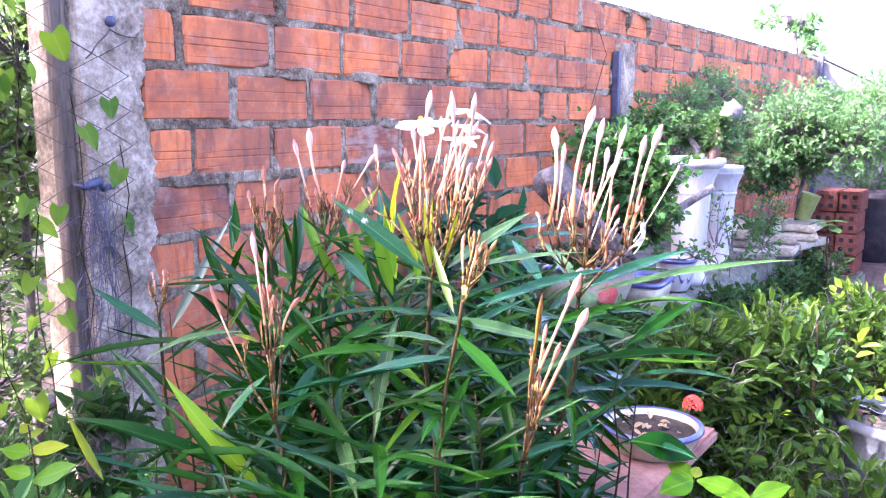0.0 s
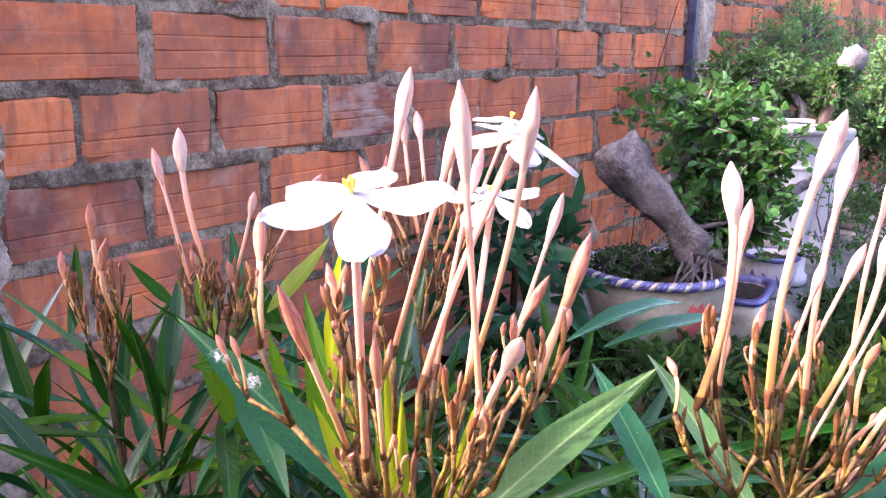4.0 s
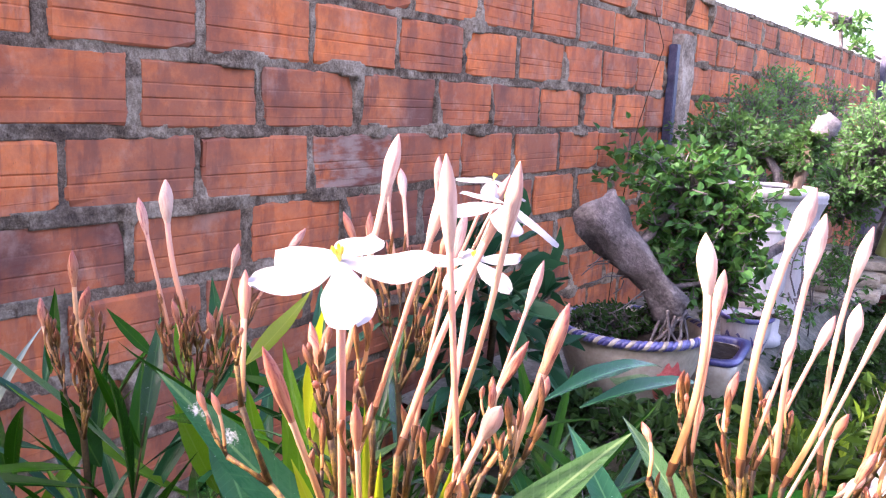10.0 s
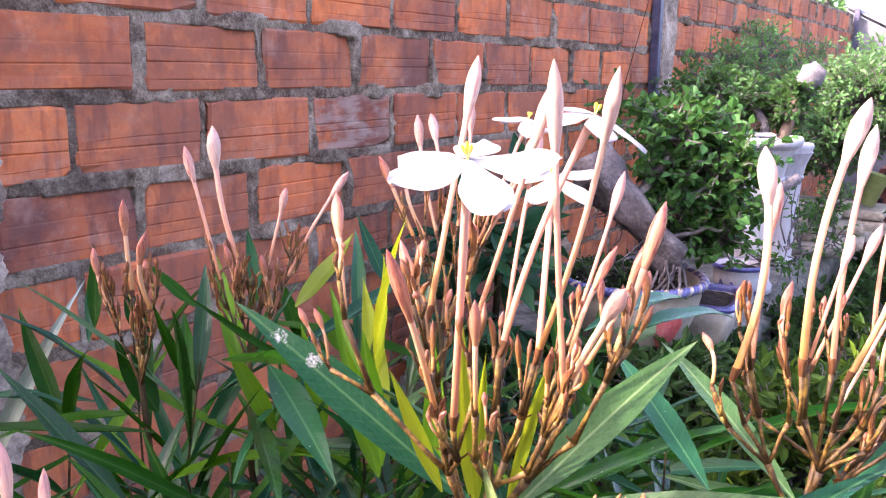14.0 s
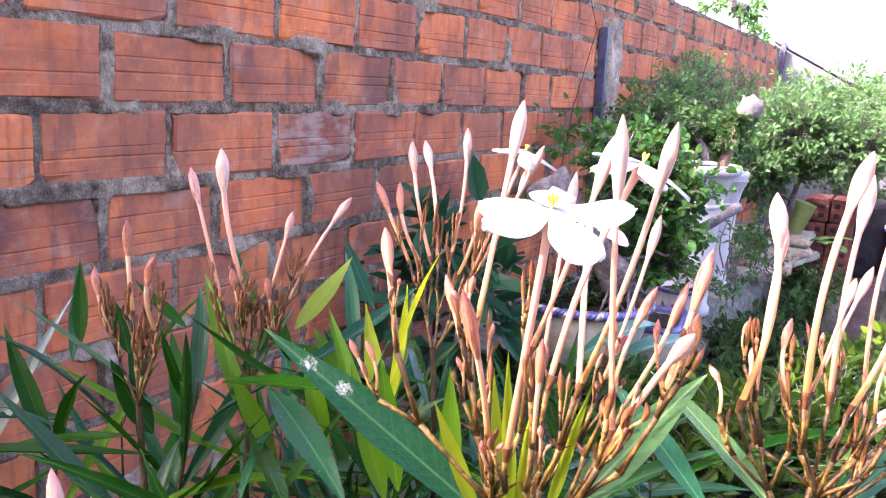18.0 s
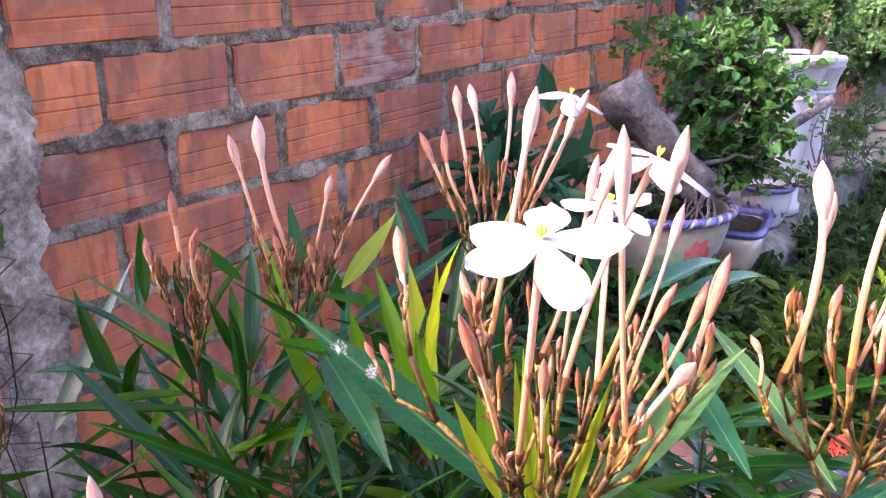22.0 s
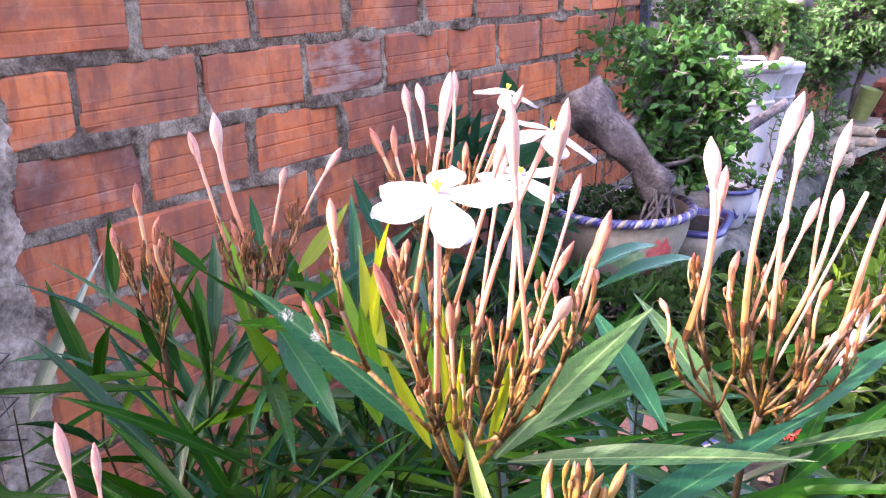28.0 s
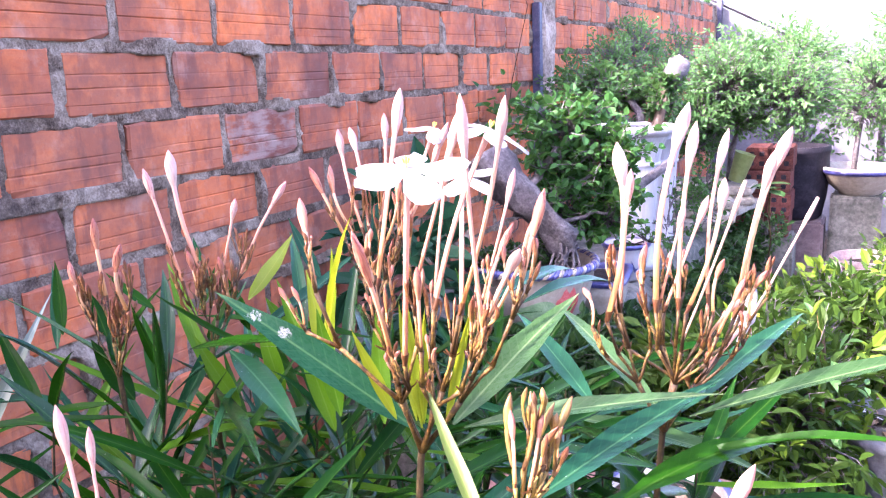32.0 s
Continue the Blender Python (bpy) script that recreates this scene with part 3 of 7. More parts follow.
part("core", mesh_bm("core", box_data((-0.10, WALL_Y0, 0), (-0.016, WALL_Y1, WALL_TOP - 0.004), 0.002), MORTAR), wall)

# ---- pillar at the near end of the wall, with a timber beside it ----
pillar = thing("concrete_pillar", "plastered grey concrete pillar, mottled and flaking, at the wall's end", "pillar", kind="structure")


def pillar_place(u, v):
    z = 1.62 * v
    ragged = 0.020 * noise.noise((0, z * 9, 1.0)) + 0.012 * noise.noise((0, z * 27, 5.0)) + 0.007 * noise.noise((0, z * 70, 3.0)) + 0.005 * noise.noise((0, z * 170, 8.0))
    y0, y1 = 0.706, 0.818 + ragged
    s = min(max((u - 0.06) / 0.88, 0), 1)
    y = y0 + (y1 - y0) * s
    d = 0.030 + 0.006 * noise.noise((y * 12, z * 12, 2.0)) + 0.004 * noise.noise((y * 40, z * 40, 6.0)) + 0.002 * noise.noise((y * 120, z * 120, 6.0))
    flake = 0.009 if noise.noise((y * 9, z * 6, 11.0)) > 0.22 else 0.0
    if u <= 0.03 or u >= 0.97:
        d = -0.015
    return d - flake, y, z


part("plaster", mesh_of("plaster", *rough_grid(44, 420, pillar_place), PLASTER), pillar)
part("core", mesh_bm("core", box_data((-0.12, 0.712, 0), (0.012, 0.80, 1.615), 0.004), PLASTER), pillar)
# solid dark plug paints the shade inside a bolt hole
hole = part("bolt_hole", mesh_of("bolt_hole", *tube_data([Vector((0.012, 0.757, 1.192)), Vector((0.036, 0.757, 1.192))], [0.008, 0.008], 12), DARK_STEEL), pillar, "dark round plug standing for a shaded bolt opening")
part("tie_wire", mesh_of("tie_wire", *tube_data(bent((0.038, 0.71, 1.135), (0.038, 0.752, 1.18), 5, 0, 0.002) + bent((0.038, 0.752, 1.18), (0.034, 0.80, 1.172), 5, 0.004), [0.0012] * 12, 5), WIRE), pillar, "twisted wire tie")


def timber_place(u, v):
    a = 2 * math.pi * u
    r = 0.0165 + 0.003 * noise.noise((u * 6, v * 3, 1)) + 0.002 * math.sin(a * 5 + v * 7)
    return 0.0 + r * math.cos(a) * 0.8, 0.690 + r * math.sin(a) * 0.9, 1.55 * v


alone("timber_post", mesh_of("timber_post", *rough_grid(24, 60, timber_place), OLD_WOOD), "split grey timber post, bark worn off, beside the pillar", "post")

# ---- fence of woven wire left of the pillar ----
fence = thing("wire_fence", "dark rusty diamond wire mesh fence grown through by a vine", "fence")
for i in range(21):
    y = 0.775 - 0.052 * i
    pts = []
    for j in range(53):
        z = 0.02 + 0.026 * j
        if y > 0.72 and not (0.62 < z < 1.18):
            continue
        pts.append(Vector((0.046 + (0.002 if j % 2 else -0.002) + 0.003 * noise.noise((i, j * 0.4, 0)), y - (0.050 if (j + i) % 2 else 0.0) + 0.004 * noise.noise((i * 3, j * 0.5, 2)), z)))
    if len(pts) > 2:
        part("wire", mesh_of("wire", *tube_data(pts, [0.0013] * len(pts), 4), WIRE), fence)

# ---- old shade netting bunched on the fence at the pillar ----
netting = thing("shade_netting", "torn dark blue-black shade netting bunched against the pillar", "netting")
rng = random.Random(88)
v, f = [], []
for i in range(30):
    a = Vector((0.052 + rng.uniform(-0.004, 0.010), 0.704 + rng.gauss(0, 0.008), 0.955 + rng.gauss(0, 0.010)))
    b = Vector((0.056 + rng.uniform(-0.006, 0.020), rng.uniform(0.650, 0.752), rng.uniform(0.60, 0.86)))
    tube_data(bent(a, b, 7, rng.uniform(-0.03, 0.03), 0.010, rng), [0.0005] * 8, 4, True, v, f)
for i in range(120):
    z = rng.uniform(0.64, 0.92)
    y = 0.702 + rng.uniform(-0.045, 0.040)
    tube_data(bent((0.060, y, z), (0.060, y + rng.uniform(-0.04, 0.04), z + rng.uniform(-0.02, 0.02)), 4, 0.003, 0.003, rng), [0.0005] * 5, 3, True, v, f)
p = part("threads", mesh_of("threads", v, f, DARK_STEEL), netting)
p["kind"] = "stuff"
part("knot", mesh_of("knot", *tube_data(bent((0.050, 0.672, 0.955), (0.052, 0.735, 0.945), 8, -0.006, 0.006, rng), [0.002, 0.005, 0.007, 0.008, 0.008, 0.007, 0.006, 0.004, 0.002], 8), DARK_STEEL), netting)

# ---- steel post against the wall, and the cement pier behind it ----
alone("steel_post", mesh_bm("steel_post", box_data((0.002, 2.655, 0), (0.026, 2.681, 1.27), 0.002), DARK_STEEL), "dark blue painted square steel post against the brick wall", "post")


def pier_place(u, v):
    z = 1.30 * v
    y = 2.684 + 0.105 * u + (0.008 * noise.noise((0, z * 12, 3)) if u > 0.9 else 0)
    return 0.028 + 0.010 * noise.noise((y * 20, z * 14, 5)) if 0.02 < u < 0.98 else -0.01, y, z


alone("cement_pier", mesh_of("cement_pier", *rough_grid(12, 70, pier_place), PLASTER), "rough grey cement pier bonded to the brick wall", "pier", "structure")

# ---- ledge along the foot of the wall ----
LEDGE_Z = 0.575


def ledge_place(u, v):
    y = 1.52 + 2.65 * v
    edge = 0.466 - 0.25 * max(0, 1 - v * 12) ** 2 + 0.018 * noise.noise((y * 5, 0, 4)) + 0.008 * noise.noise((y * 22, 0, 8))
    if u < 0.5:
        x = edge * u / 0.5
        z = LEDGE_Z - 0.004 - 0.010 * max(0, noise.noise((x * 9, y * 9, 1))) - 0.03 * max(0, u - 0.46) / 0.04
    else:
        s = (u - 0.5) / 0.5
        x = edge + 0.045 * s + 0.03 * noise.noise((y * 8, s * 5, 3)) * min(1, s * 4)
        z = (LEDGE_Z - 0.034) * (1 - s)
    return x, y, z


ledge = thing("ledge", "low mossy concrete ledge with a crumbled edge along the wall", "ledge", kind="structure")
part("body", mesh_of("body", *rough_grid(60, 160, ledge_place), CONCRETE), ledge)
part("end_face", mesh_bm("end_face", box_data((0.0, 1.515, 0), (0.21, 1.53, LEDGE_Z - 0.03), 0.01), CONCRETE), ledge)


# ---- small foliage ----
def leaf_cloud(centre, radii, sprays, per, size, rng, aspect=0.5, core=0.15, droop=0.2, root=None, reach=(0.75, 1.0), up=0.3):
    """Twigs from a core out to a lumpy ellipsoid with leaves along them: leaf verts/faces and twig verts/faces."""
    lv, lf, tv, tf = [], [], [], []
    c = Vector(centre)
    lump = rng.uniform(0, 50)
    for s in range(sprays):
        d = Vector((rng.gauss(0, 1), rng.gauss(0, 1), rng.gauss(up, 1)))
        d.normalize()
        r = rng.uniform(*reach) * (1 + 0.38 * noise.noise(d * 1.9 + Vector((lump, 0, 0))))
        tip = c + Vector((d.x * radii[0] * r, d.y * radii[1] * r, d.z * radii[2] * r))
        start = c + (tip - c) * core + Vector((0, 0, -radii[2] * 0.25))
        path = bent(start, tip, 4, -0.05 * radii[2], 0.012, rng)
        tube_data(path, [0.0022, 0.002, 0.0016, 0.0012, 0.0008], 3, False, tv, tf)
        for k in range(per):
            f = 0.35 + 0.65 * (k + rng.random()) / per
            i = min(int(f * 4), 3)
            p = path[i].lerp(path[i + 1], f * 4 - i)
            out = (tip - start).normalized() * 0.6 + Vector((rng.gauss(0, 0.7), rng.gauss(0, 0.7), rng.gauss(0.1, 0.6) - droop))
            out.normalize()
            nrm = Vector((rng.gauss(0, 0.55), rng.gauss(0, 0.55), 1))
            x = out.cross(nrm).normalized()
            z = x.cross(out)
            ln = size * rng.uniform(0.6, 1.25)
            w = ln * aspect * 0.5
            b = len(lv)
            q = p + out * ln * 0.12
            lv += [q, q + out * ln * 0.3 + x * w + z * w * 0.35, q + out * ln * 0.68 + x * w * 0.8 + z * w * 0.2, q + out * ln - z * ln * 0.12,
                   q + out * ln * 0.68 - x * w * 0.8 + z * w * 0.2, q + out * ln * 0.3 - x * w + z * w * 0.35]
            lf += [(b, b + 1, b + 2, b + 3), (b, b + 3, b + 4, b + 5)]
    return lv, lf, tv, tf


def shrub(name, label, blobs, size, mat, seed, trunk=None, aspect=0.5, density=1.0, tips=None, droop=0.2, group=""):
    """blobs: rows of x, y, z, rx, ry, rz, sprays. trunk: paths with radii."""
    rng = random.Random(seed)
    ob = thing(name, label, "shrub", group=group)
    lv, lf, tv, tf = [], [], [], []
    for x, y, z, rx, ry, rz, sprays in blobs:
        a, b, c, d = leaf_cloud((x, y, z), (rx, ry, rz), int(sprays * density), 9, size, rng, aspect, droop=droop)
        n = len(lv)
        lv += a
        lf += [tuple(i + n for i in f) for f in b]
        n = len(tv)
        tv += c
        tf += [tuple(i + n for i in f) for f in d]
    crown = part("crown", mesh_of("crown", lv, lf, mat, False), ob)
    crown["kind"] = "stuff"
    twigs = part("twig_mass", mesh_of("twig_mass", tv, tf, BARK), ob)
    twigs["kind"] = "stuff"
    for path, radii in trunk or ():
        part("trunk", mesh_of("trunk", *tube_data([Vector(p) for p in path], radii, 9), BARK), ob)
    if tips:
        lv, lf = [], []
        for x, y, z, rx, ry, rz, sprays in blobs:
            a, b, _, _ = leaf_cloud((x, y, z), (rx * 1.02, ry * 1.02, rz * 1.04), int(sprays * 0.14), 4, size * 1.1, rng, aspect, core=0.72, droop=-0.2)
            n = len(lv)
            lv += a
            lf += [tuple(i + n for i in f) for f in b]
        p = part("young_growth", mesh_of("young_growth", lv, lf, tips, False), ob, "yellow-green young shoot tips")
        p["kind"] = "stuff"
    return ob


# ---- pots on the ledge ----
def rope_ring(radius, z, thick, turns, strands=3, n=220):
    """A twisted rope laid round a rim: each strand is one mesh."""
    out = []
    for s in range(strands):
        pts = []
        for i in range(n + 1):
            a = 2 * math.pi * i / n
            b = turns * a + 2 * math.pi * s / strands
            r = radius + thick * 0.5 * math.cos(b)
            pts.append(Vector((r * math.cos(a), r * math.sin(a), z + thick * 0.5 * math.sin(b))))
        out.append(tube_data(pts, [thick * 0.56] * (n + 1), 6, False))
    return out


def painted_patch(radius_at, mid, half, z0, z1, shape, lift=0.0012, n=14):
    """A patch lying on a turned pot: shape(u, v) in 0..1 tells how far it reaches."""
    verts, faces = [], []
    for i in range(n + 1):
        u = i / n
        lo, hi = shape(u)
        for j in range(7):
            z = z0 + (z1 - z0) * (lo + (hi - lo) * j / 6)
            a = mid + half * (2 * u - 1)
            r = radius_at(z) + lift
            verts.append((r * math.cos(a), r * math.sin(a), z))
    for i in range(n):
        for j in range(6):
            a = i * 7 + j
            faces.append((a, a + 7, a + 8, a + 1))
    return verts, faces


bowl = thing("bonsai_bowl", "round ivory bowl with a twisted blue rope rim, painted red flower", "flower pot", (0.315, 1.80, LEDGE_Z))


def bowl_r(z):
    return 0.082 + 0.045 * math.sin(min(z, 0.13) / 0.13 * math.pi * 0.5)


prof = [(0.0, 0.004), (0.07, 0.004), (0.084, 0.0), (0.084, 0.012)] + [(bowl_r(z), z) for z in (0.014, 0.03, 0.05, 0.07, 0.09, 0.11, 0.125)] + [(0.133, 0.129), (0.131, 0.136), (0.118, 0.136), (0.114, 0.12), (0.105, 0.09), (0.0, 0.088)]
part("body", mesh_of("body", *lathe_data(prof, 56), CERAMIC), bowl)
for k, (v, f) in enumerate(rope_ring(0.129, 0.134, 0.0088, 30)):
    part("rope_strand", mesh_of("rope_strand", v, f, (BLUE_GLAZE, BLUE_GLAZE, CERAMIC)[k]), bowl, ("blue rope strand", "blue rope strand", "ivory rope strand")[k])
part("soil", mesh_of("soil", *rough_grid(20, 20, lambda u, v: ((2 * u - 1) * 0.078, (2 * v - 1) * 0.078, 0.116 + 0.010 * noise.noise((u * 5, v * 5, 2)))), SOIL), bowl)
front = math.atan2(-0.80, 0.42)
part("painted_flower", mesh_of("painted_flower", *painted_patch(bowl_r, front + 0.52, 0.24, 0.028, 0.108, lambda u: (0.5 - 0.5 * math.sin(math.pi * u) ** 0.5, 0.55 + 0.45 * math.sin(math.pi * u) ** 0.6 * (0.8 + 0.2 * math.cos(u * 19)))), PAINT_RED), bowl, "red painted flower")
part("painted_leaf", mesh_of("painted_leaf", *painted_patch(bowl_r, front + 0.0, 0.34, 0.04, 0.10, lambda u: (0.45 - 0.4 * math.sin(math.pi * u), 0.5 + 0.4 * math.sin(math.pi * u) * u)), PAINT_GREEN), bowl, "green painted leaf")
part("blue_band", mesh_of("blue_band", *painted_patch(bowl_r, 0, math.pi, 0.016, 0.026, lambda u: (0, 1), n=56), BLUE_GLAZE), bowl, "blue foot band")

# ---- bonsai in the bowl ----
bonsai = thing("bonsai_tree", "old bonsai with thick slanting sawn trunk and small green leaves", "bonsai")
rng = random.Random(5)


def gnarled(path, radii, sides, amount, seed):
    v, f = tube_data([Vector(p) for p in path], radii, sides)
    out = []
    for p in v:
        q = Vector(p)
        n = noise.noise_vector(q * 16 + Vector((seed, 0, 0))) * amount + noise.noise_vector(q * 55 + Vector((0, seed, 0))) * amount * 0.4
        out.append(q + n)
    return out, f


trunk_path = [(0.250, 1.745, 0.930), (0.262, 1.748, 0.895), (0.285, 1.755, 0.862), (0.318, 1.768, 0.832), (0.352, 1.780, 0.800), (0.385, 1.790, 0.768), (0.402, 1.796, 0.752)]
part("trunk", mesh_of("trunk", *gnarled(trunk_path, [0.036, 0.043, 0.041, 0.034, 0.029, 0.027, 0.025], 28, 0.024, 3), BARK), bonsai, "thick sawn grey trunk")
for i in range(8):
    p0 = Vector((0.37 - 0.012 * i, 1.785 - 0.003 * i, 0.775 + 0.010 * i))
    part("dead_twig", mesh_of("dead_twig", *tube_data(bent(p0, p0 + Vector((rng.uniform(-0.09, -0.02), rng.uniform(-0.07, 0.02), rng.uniform(-0.05, 0.0))), 5, -0.006, 0.006, rng), [0.0018, 0.0016, 0.0014, 0.0012, 0.001, 0.0008], 5), BARK), bonsai)
for i in range(9):
    a = rng.uniform(-2.6, 0.4)
    p0 = Vector((0.395, 1.79, 0.755)) + Vector((rng.uniform(-0.02, 0.02), rng.uniform(-0.02, 0.02), 0))
    p1 = Vector((0.385 + 0.04 * math.cos(a), 1.79 + 0.04 * math.sin(a), 0.668))
    part("root", mesh_of("root", *tube_data(bent(p0, p1, 6, -0.008, 0.006, rng), [0.0036, 0.0036, 0.003, 0.003, 0.0024, 0.002, 0.0016], 6), BARK), bonsai, "grey hanging root")
for a, b, r in (((0.30, 1.78, 0.80), (0.36, 1.84, 0.93), 0.012), ((0.33, 1.79, 0.80), (0.43, 1.86, 0.88), 0.006), ((0.36, 1.80, 0.78), (0.46, 1.88, 0.80), 0.005)):
    part("limb", mesh_of("limb", *tube_data(bent(a, b, 6, -0.01, 0.008, rng), [r, r, r * 0.9, r * 0.8, r * 0.7, r * 0.6, r * 0.5], 8), BARK), bonsai)
part("branch_stub", mesh_of("branch_stub", *gnarled([(0.455, 2.02, 0.815), (0.475, 2.06, 0.835), (0.500, 2.09, 0.855), (0.522, 2.12, 0.872)], [0.009, 0.0095, 0.010, 0.0095], 12, 0.003, 6), BARK), bonsai, "sawn grey branch stub")
part("branch", mesh_of("branch", *tube_data(bent((0.36, 1.80, 0.78), (0.458, 2.025, 0.817), 6, 0.01, 0.004, rng), [0.006, 0.006, 0.006, 0.006, 0.006, 0.007, 0.008], 8), BARK), bonsai)
lv, lf, tv, tf = [], [], [], []
for x, y, z, rx, ry, rz, n in ((0.36, 1.86, 0.985, 0.085, 0.09, 0.07, 100), (0.42, 1.90, 0.93, 0.10, 0.10, 0.075, 130), (0.34, 1.84, 0.90, 0.07, 0.08, 0.06, 75), (0.45, 1.92, 0.87, 0.065, 0.08, 0.075, 95), (0.43, 1.90, 0.81, 0.06, 0.07, 0.06, 80), (0.30, 1.85, 1.00, 0.05, 0.07, 0.045, 35), (0.41, 1.91, 0.785, 0.05, 0.09, 0.035, 60), (0.36, 1.86, 0.82, 0.05, 0.06, 0.05, 50), (0.37, 1.83, 0.85, 0.06, 0.05, 0.06, 60)):
    a, b, c, d = leaf_cloud((x + 0.012, y, z - 0.01), (rx, ry, rz), int(n * 0.54), 9, 0.0185, rng, 0.80, droop=0.1, reach=(0.5, 1.35))
    k = len(lv)
    lv += a
    lf += [tuple(i + k for i in q) for q in b]
    k = len(tv)
    tv += c
    tf += [tuple(i + k for i in q) for q in d]
crown = part("crown", mesh_of("crown", lv, lf, FOLIAGE_BONSAI, False), bonsai, "small round bright green leaves")
crown["kind"] = "stuff"
twigs = part("twig_mass", mesh_of("twig_mass", tv, tf, BARK), bonsai)
twigs["kind"] = "stuff"

# dark leaves added to give the bowl's inside its shade
shrub("bowl_shade_leaves", "added dark ferny leaves standing for shade in the bonsai bowl",
      ((0.29, 1.79, 0.715, 0.075, 0.075, 0.030, 60), (0.26, 1.74, 0.72, 0.05, 0.05, 0.03, 30), (0.34, 1.86, 0.72, 0.05, 0.05, 0.03, 30)), 0.013, FOLIAGE_SHADE, 29, None, 0.5)

# oblong tray with a blue rim behind the bowl
tray = thing("oblong_pot", "oblong white glazed pot with a broad blue rim", "flower pot", (0.412, 1.975, LEDGE_Z))


def oblong(w, d, z, k=32, power=5):
    out = []
    for i in range(k):
        a = 2 * math.pi * i / k
        c, s = math.cos(a), math.sin(a)
        out.append((w * abs(c) ** (2 / power) * (1 if c > 0 else -1), d * abs(s) ** (2 / power) * (1 if s > 0 else -1), z))
    return out


def loops(rows, closed=True):
    verts = [p for r in rows for p in r]
    k = len(rows[0])
    faces = [(i * k + j, i * k + (j + 1) % k, (i + 1) * k + (j + 1) % k, (i + 1) * k + j) for i in range(len(rows) - 1) for j in range(k)]
    if closed:
        faces.append(tuple(range((len(rows) - 1) * k, len(rows) * k)))
    return verts, faces


turn_tray = Matrix.Rotation(radians(8), 4, "Z")
part("body", mesh_of("body", *loops([oblong(0.040, 0.072, 0.0), oblong(0.044, 0.076, 0.01), oblong(0.050, 0.086, 0.04), oblong(0.053, 0.090, 0.066), oblong(0.040, 0.077, 0.067), oblong(0.038, 0.074, 0.04)]), CERAMIC), tray, m=turn_tray)
part("rim", mesh_of("rim", *loops([oblong(0.054, 0.091, 0.066), oblong(0.059, 0.096, 0.069), oblong(0.059, 0.096, 0.078), oblong(0.044, 0.081, 0.078), oblong(0.041, 0.078, 0.062)], False), BLUE_GLAZE), tray, "blue glazed rim", turn_tray)
part("soil", mesh_of("soil", *rough_grid(8, 12, lambda u, v: ((2 * u - 1) * 0.039, (2 * v - 1) * 0.076, 0.066 + 0.005 * noise.noise((u * 4, v * 6, 1)))), SOIL), tray, m=turn_tray)

# small blue and white pot
small = thing("blue_white_pot", "small white ceramic pot painted with blue sprigs", "flower pot", (0.395, 2.235, LEDGE_Z))


def small_r(z):
    return 0.036 + 0.017 * math.sin(min(z, 0.080) / 0.080 * math.pi * 0.55)


part("body", mesh_of("body", *lathe_data([(0, 0), (0.034, 0), (0.037, 0.006)] + [(small_r(z), z) for z in (0.01, 0.03, 0.05, 0.065, 0.080)] + [(0.058, 0.084), (0.057, 0.090), (0.048, 0.089), (0.046, 0.075), (0, 0.073)], 36), WHITE_GLAZE), small)
for k in range(6):
    part("painted_sprig", mesh_of("painted_sprig", *painted_patch(small_r, -2.0 + k * 0.55, 0.20, 0.016, 0.074, lambda u, k=k: (0.45 + 0.22 * math.sin(u * 4 + k) - 0.10 * math.sin(math.pi * u), 0.45 + 0.22 * math.sin(u * 4 + k) + 0.10 * math.sin(math.pi * u))), BLUE_GLAZE), small, "blue painted sprig")
part("soil", mesh_of("soil", *lathe_data([(0.0475, 0.079), (0.03, 0.083), (0, 0.083)], 24, 0.05), SOIL), small)
part("rim_band", mesh_of("rim_band", *lathe_data([(0.0535, 0.080), (0.0592, 0.0845), (0.0585, 0.091), (0.0515, 0.091)], 36), BLUE_GLAZE), small, "blue rim")


# tall white planters
def planter(at, k, lip):
    ob = thing("tall_planter", "tall white painted clay planter with a flared rim on the ledge", "planter", at, "tall white planters")
    prof = [(0, 0), (0.050, 0), (0.054, 0.004), (0.054, 0.02), (0.047, 0.028), (0.048, 0.08), (0.051, 0.16), (0.054, 0.22), (0.057, 0.27), (0.064, 0.305), (0.075, 0.332), (0.080, 0.340)]
    part("body", mesh_of("body", *lathe_data([(r * k, z * k) for r, z in prof], 44), WHITE_GLAZE), ob)
    part("rim", mesh_of("rim", *lathe_data([(r * k, z * k) for r, z in ((0.079, 0.338), (lip - 0.003, 0.345), (lip, 0.352), (lip, 0.360), (lip - 0.003, 0.365), (0.074, 0.365), (0.070, 0.340))], 44), WHITE_GLAZE), ob)
    part("band", mesh_of("band", *lathe_data([(r * k, z * k) for r, z in ((0.0560, 0.262), (0.0605, 0.266), (0.0605, 0.271), (0.0575, 0.274))], 44), WHITE_GLAZE), ob)
    part("soil", mesh_of("soil", *lathe_data([(0.071 * k, 0.345 * k), (0.04 * k, 0.352 * k), (0.0, 0.355 * k)], 28, 0.03), SOIL), ob)
    return ob


planter((0.384, 2.37, LEDGE_Z - 0.004), 1.0, 0.093)
planter((0.370, 2.69, LEDGE_Z - 0.004), 0.90, 0.080)
ln, rot = frame_of((0.292, 2.290, 0.945), (0.420, 2.345, 0.945))
alone("white_board", mesh_bm("white_board", box_data((-0.020, 0.0, 0.0), (0.020, ln, 0.007), 0.002), WHITE_GLAZE), "short white painted board lying across a planter's rim", "board", m=Matrix.LocRotScale(Vector((0.292, 2.290, 0.9372)), rot, None))

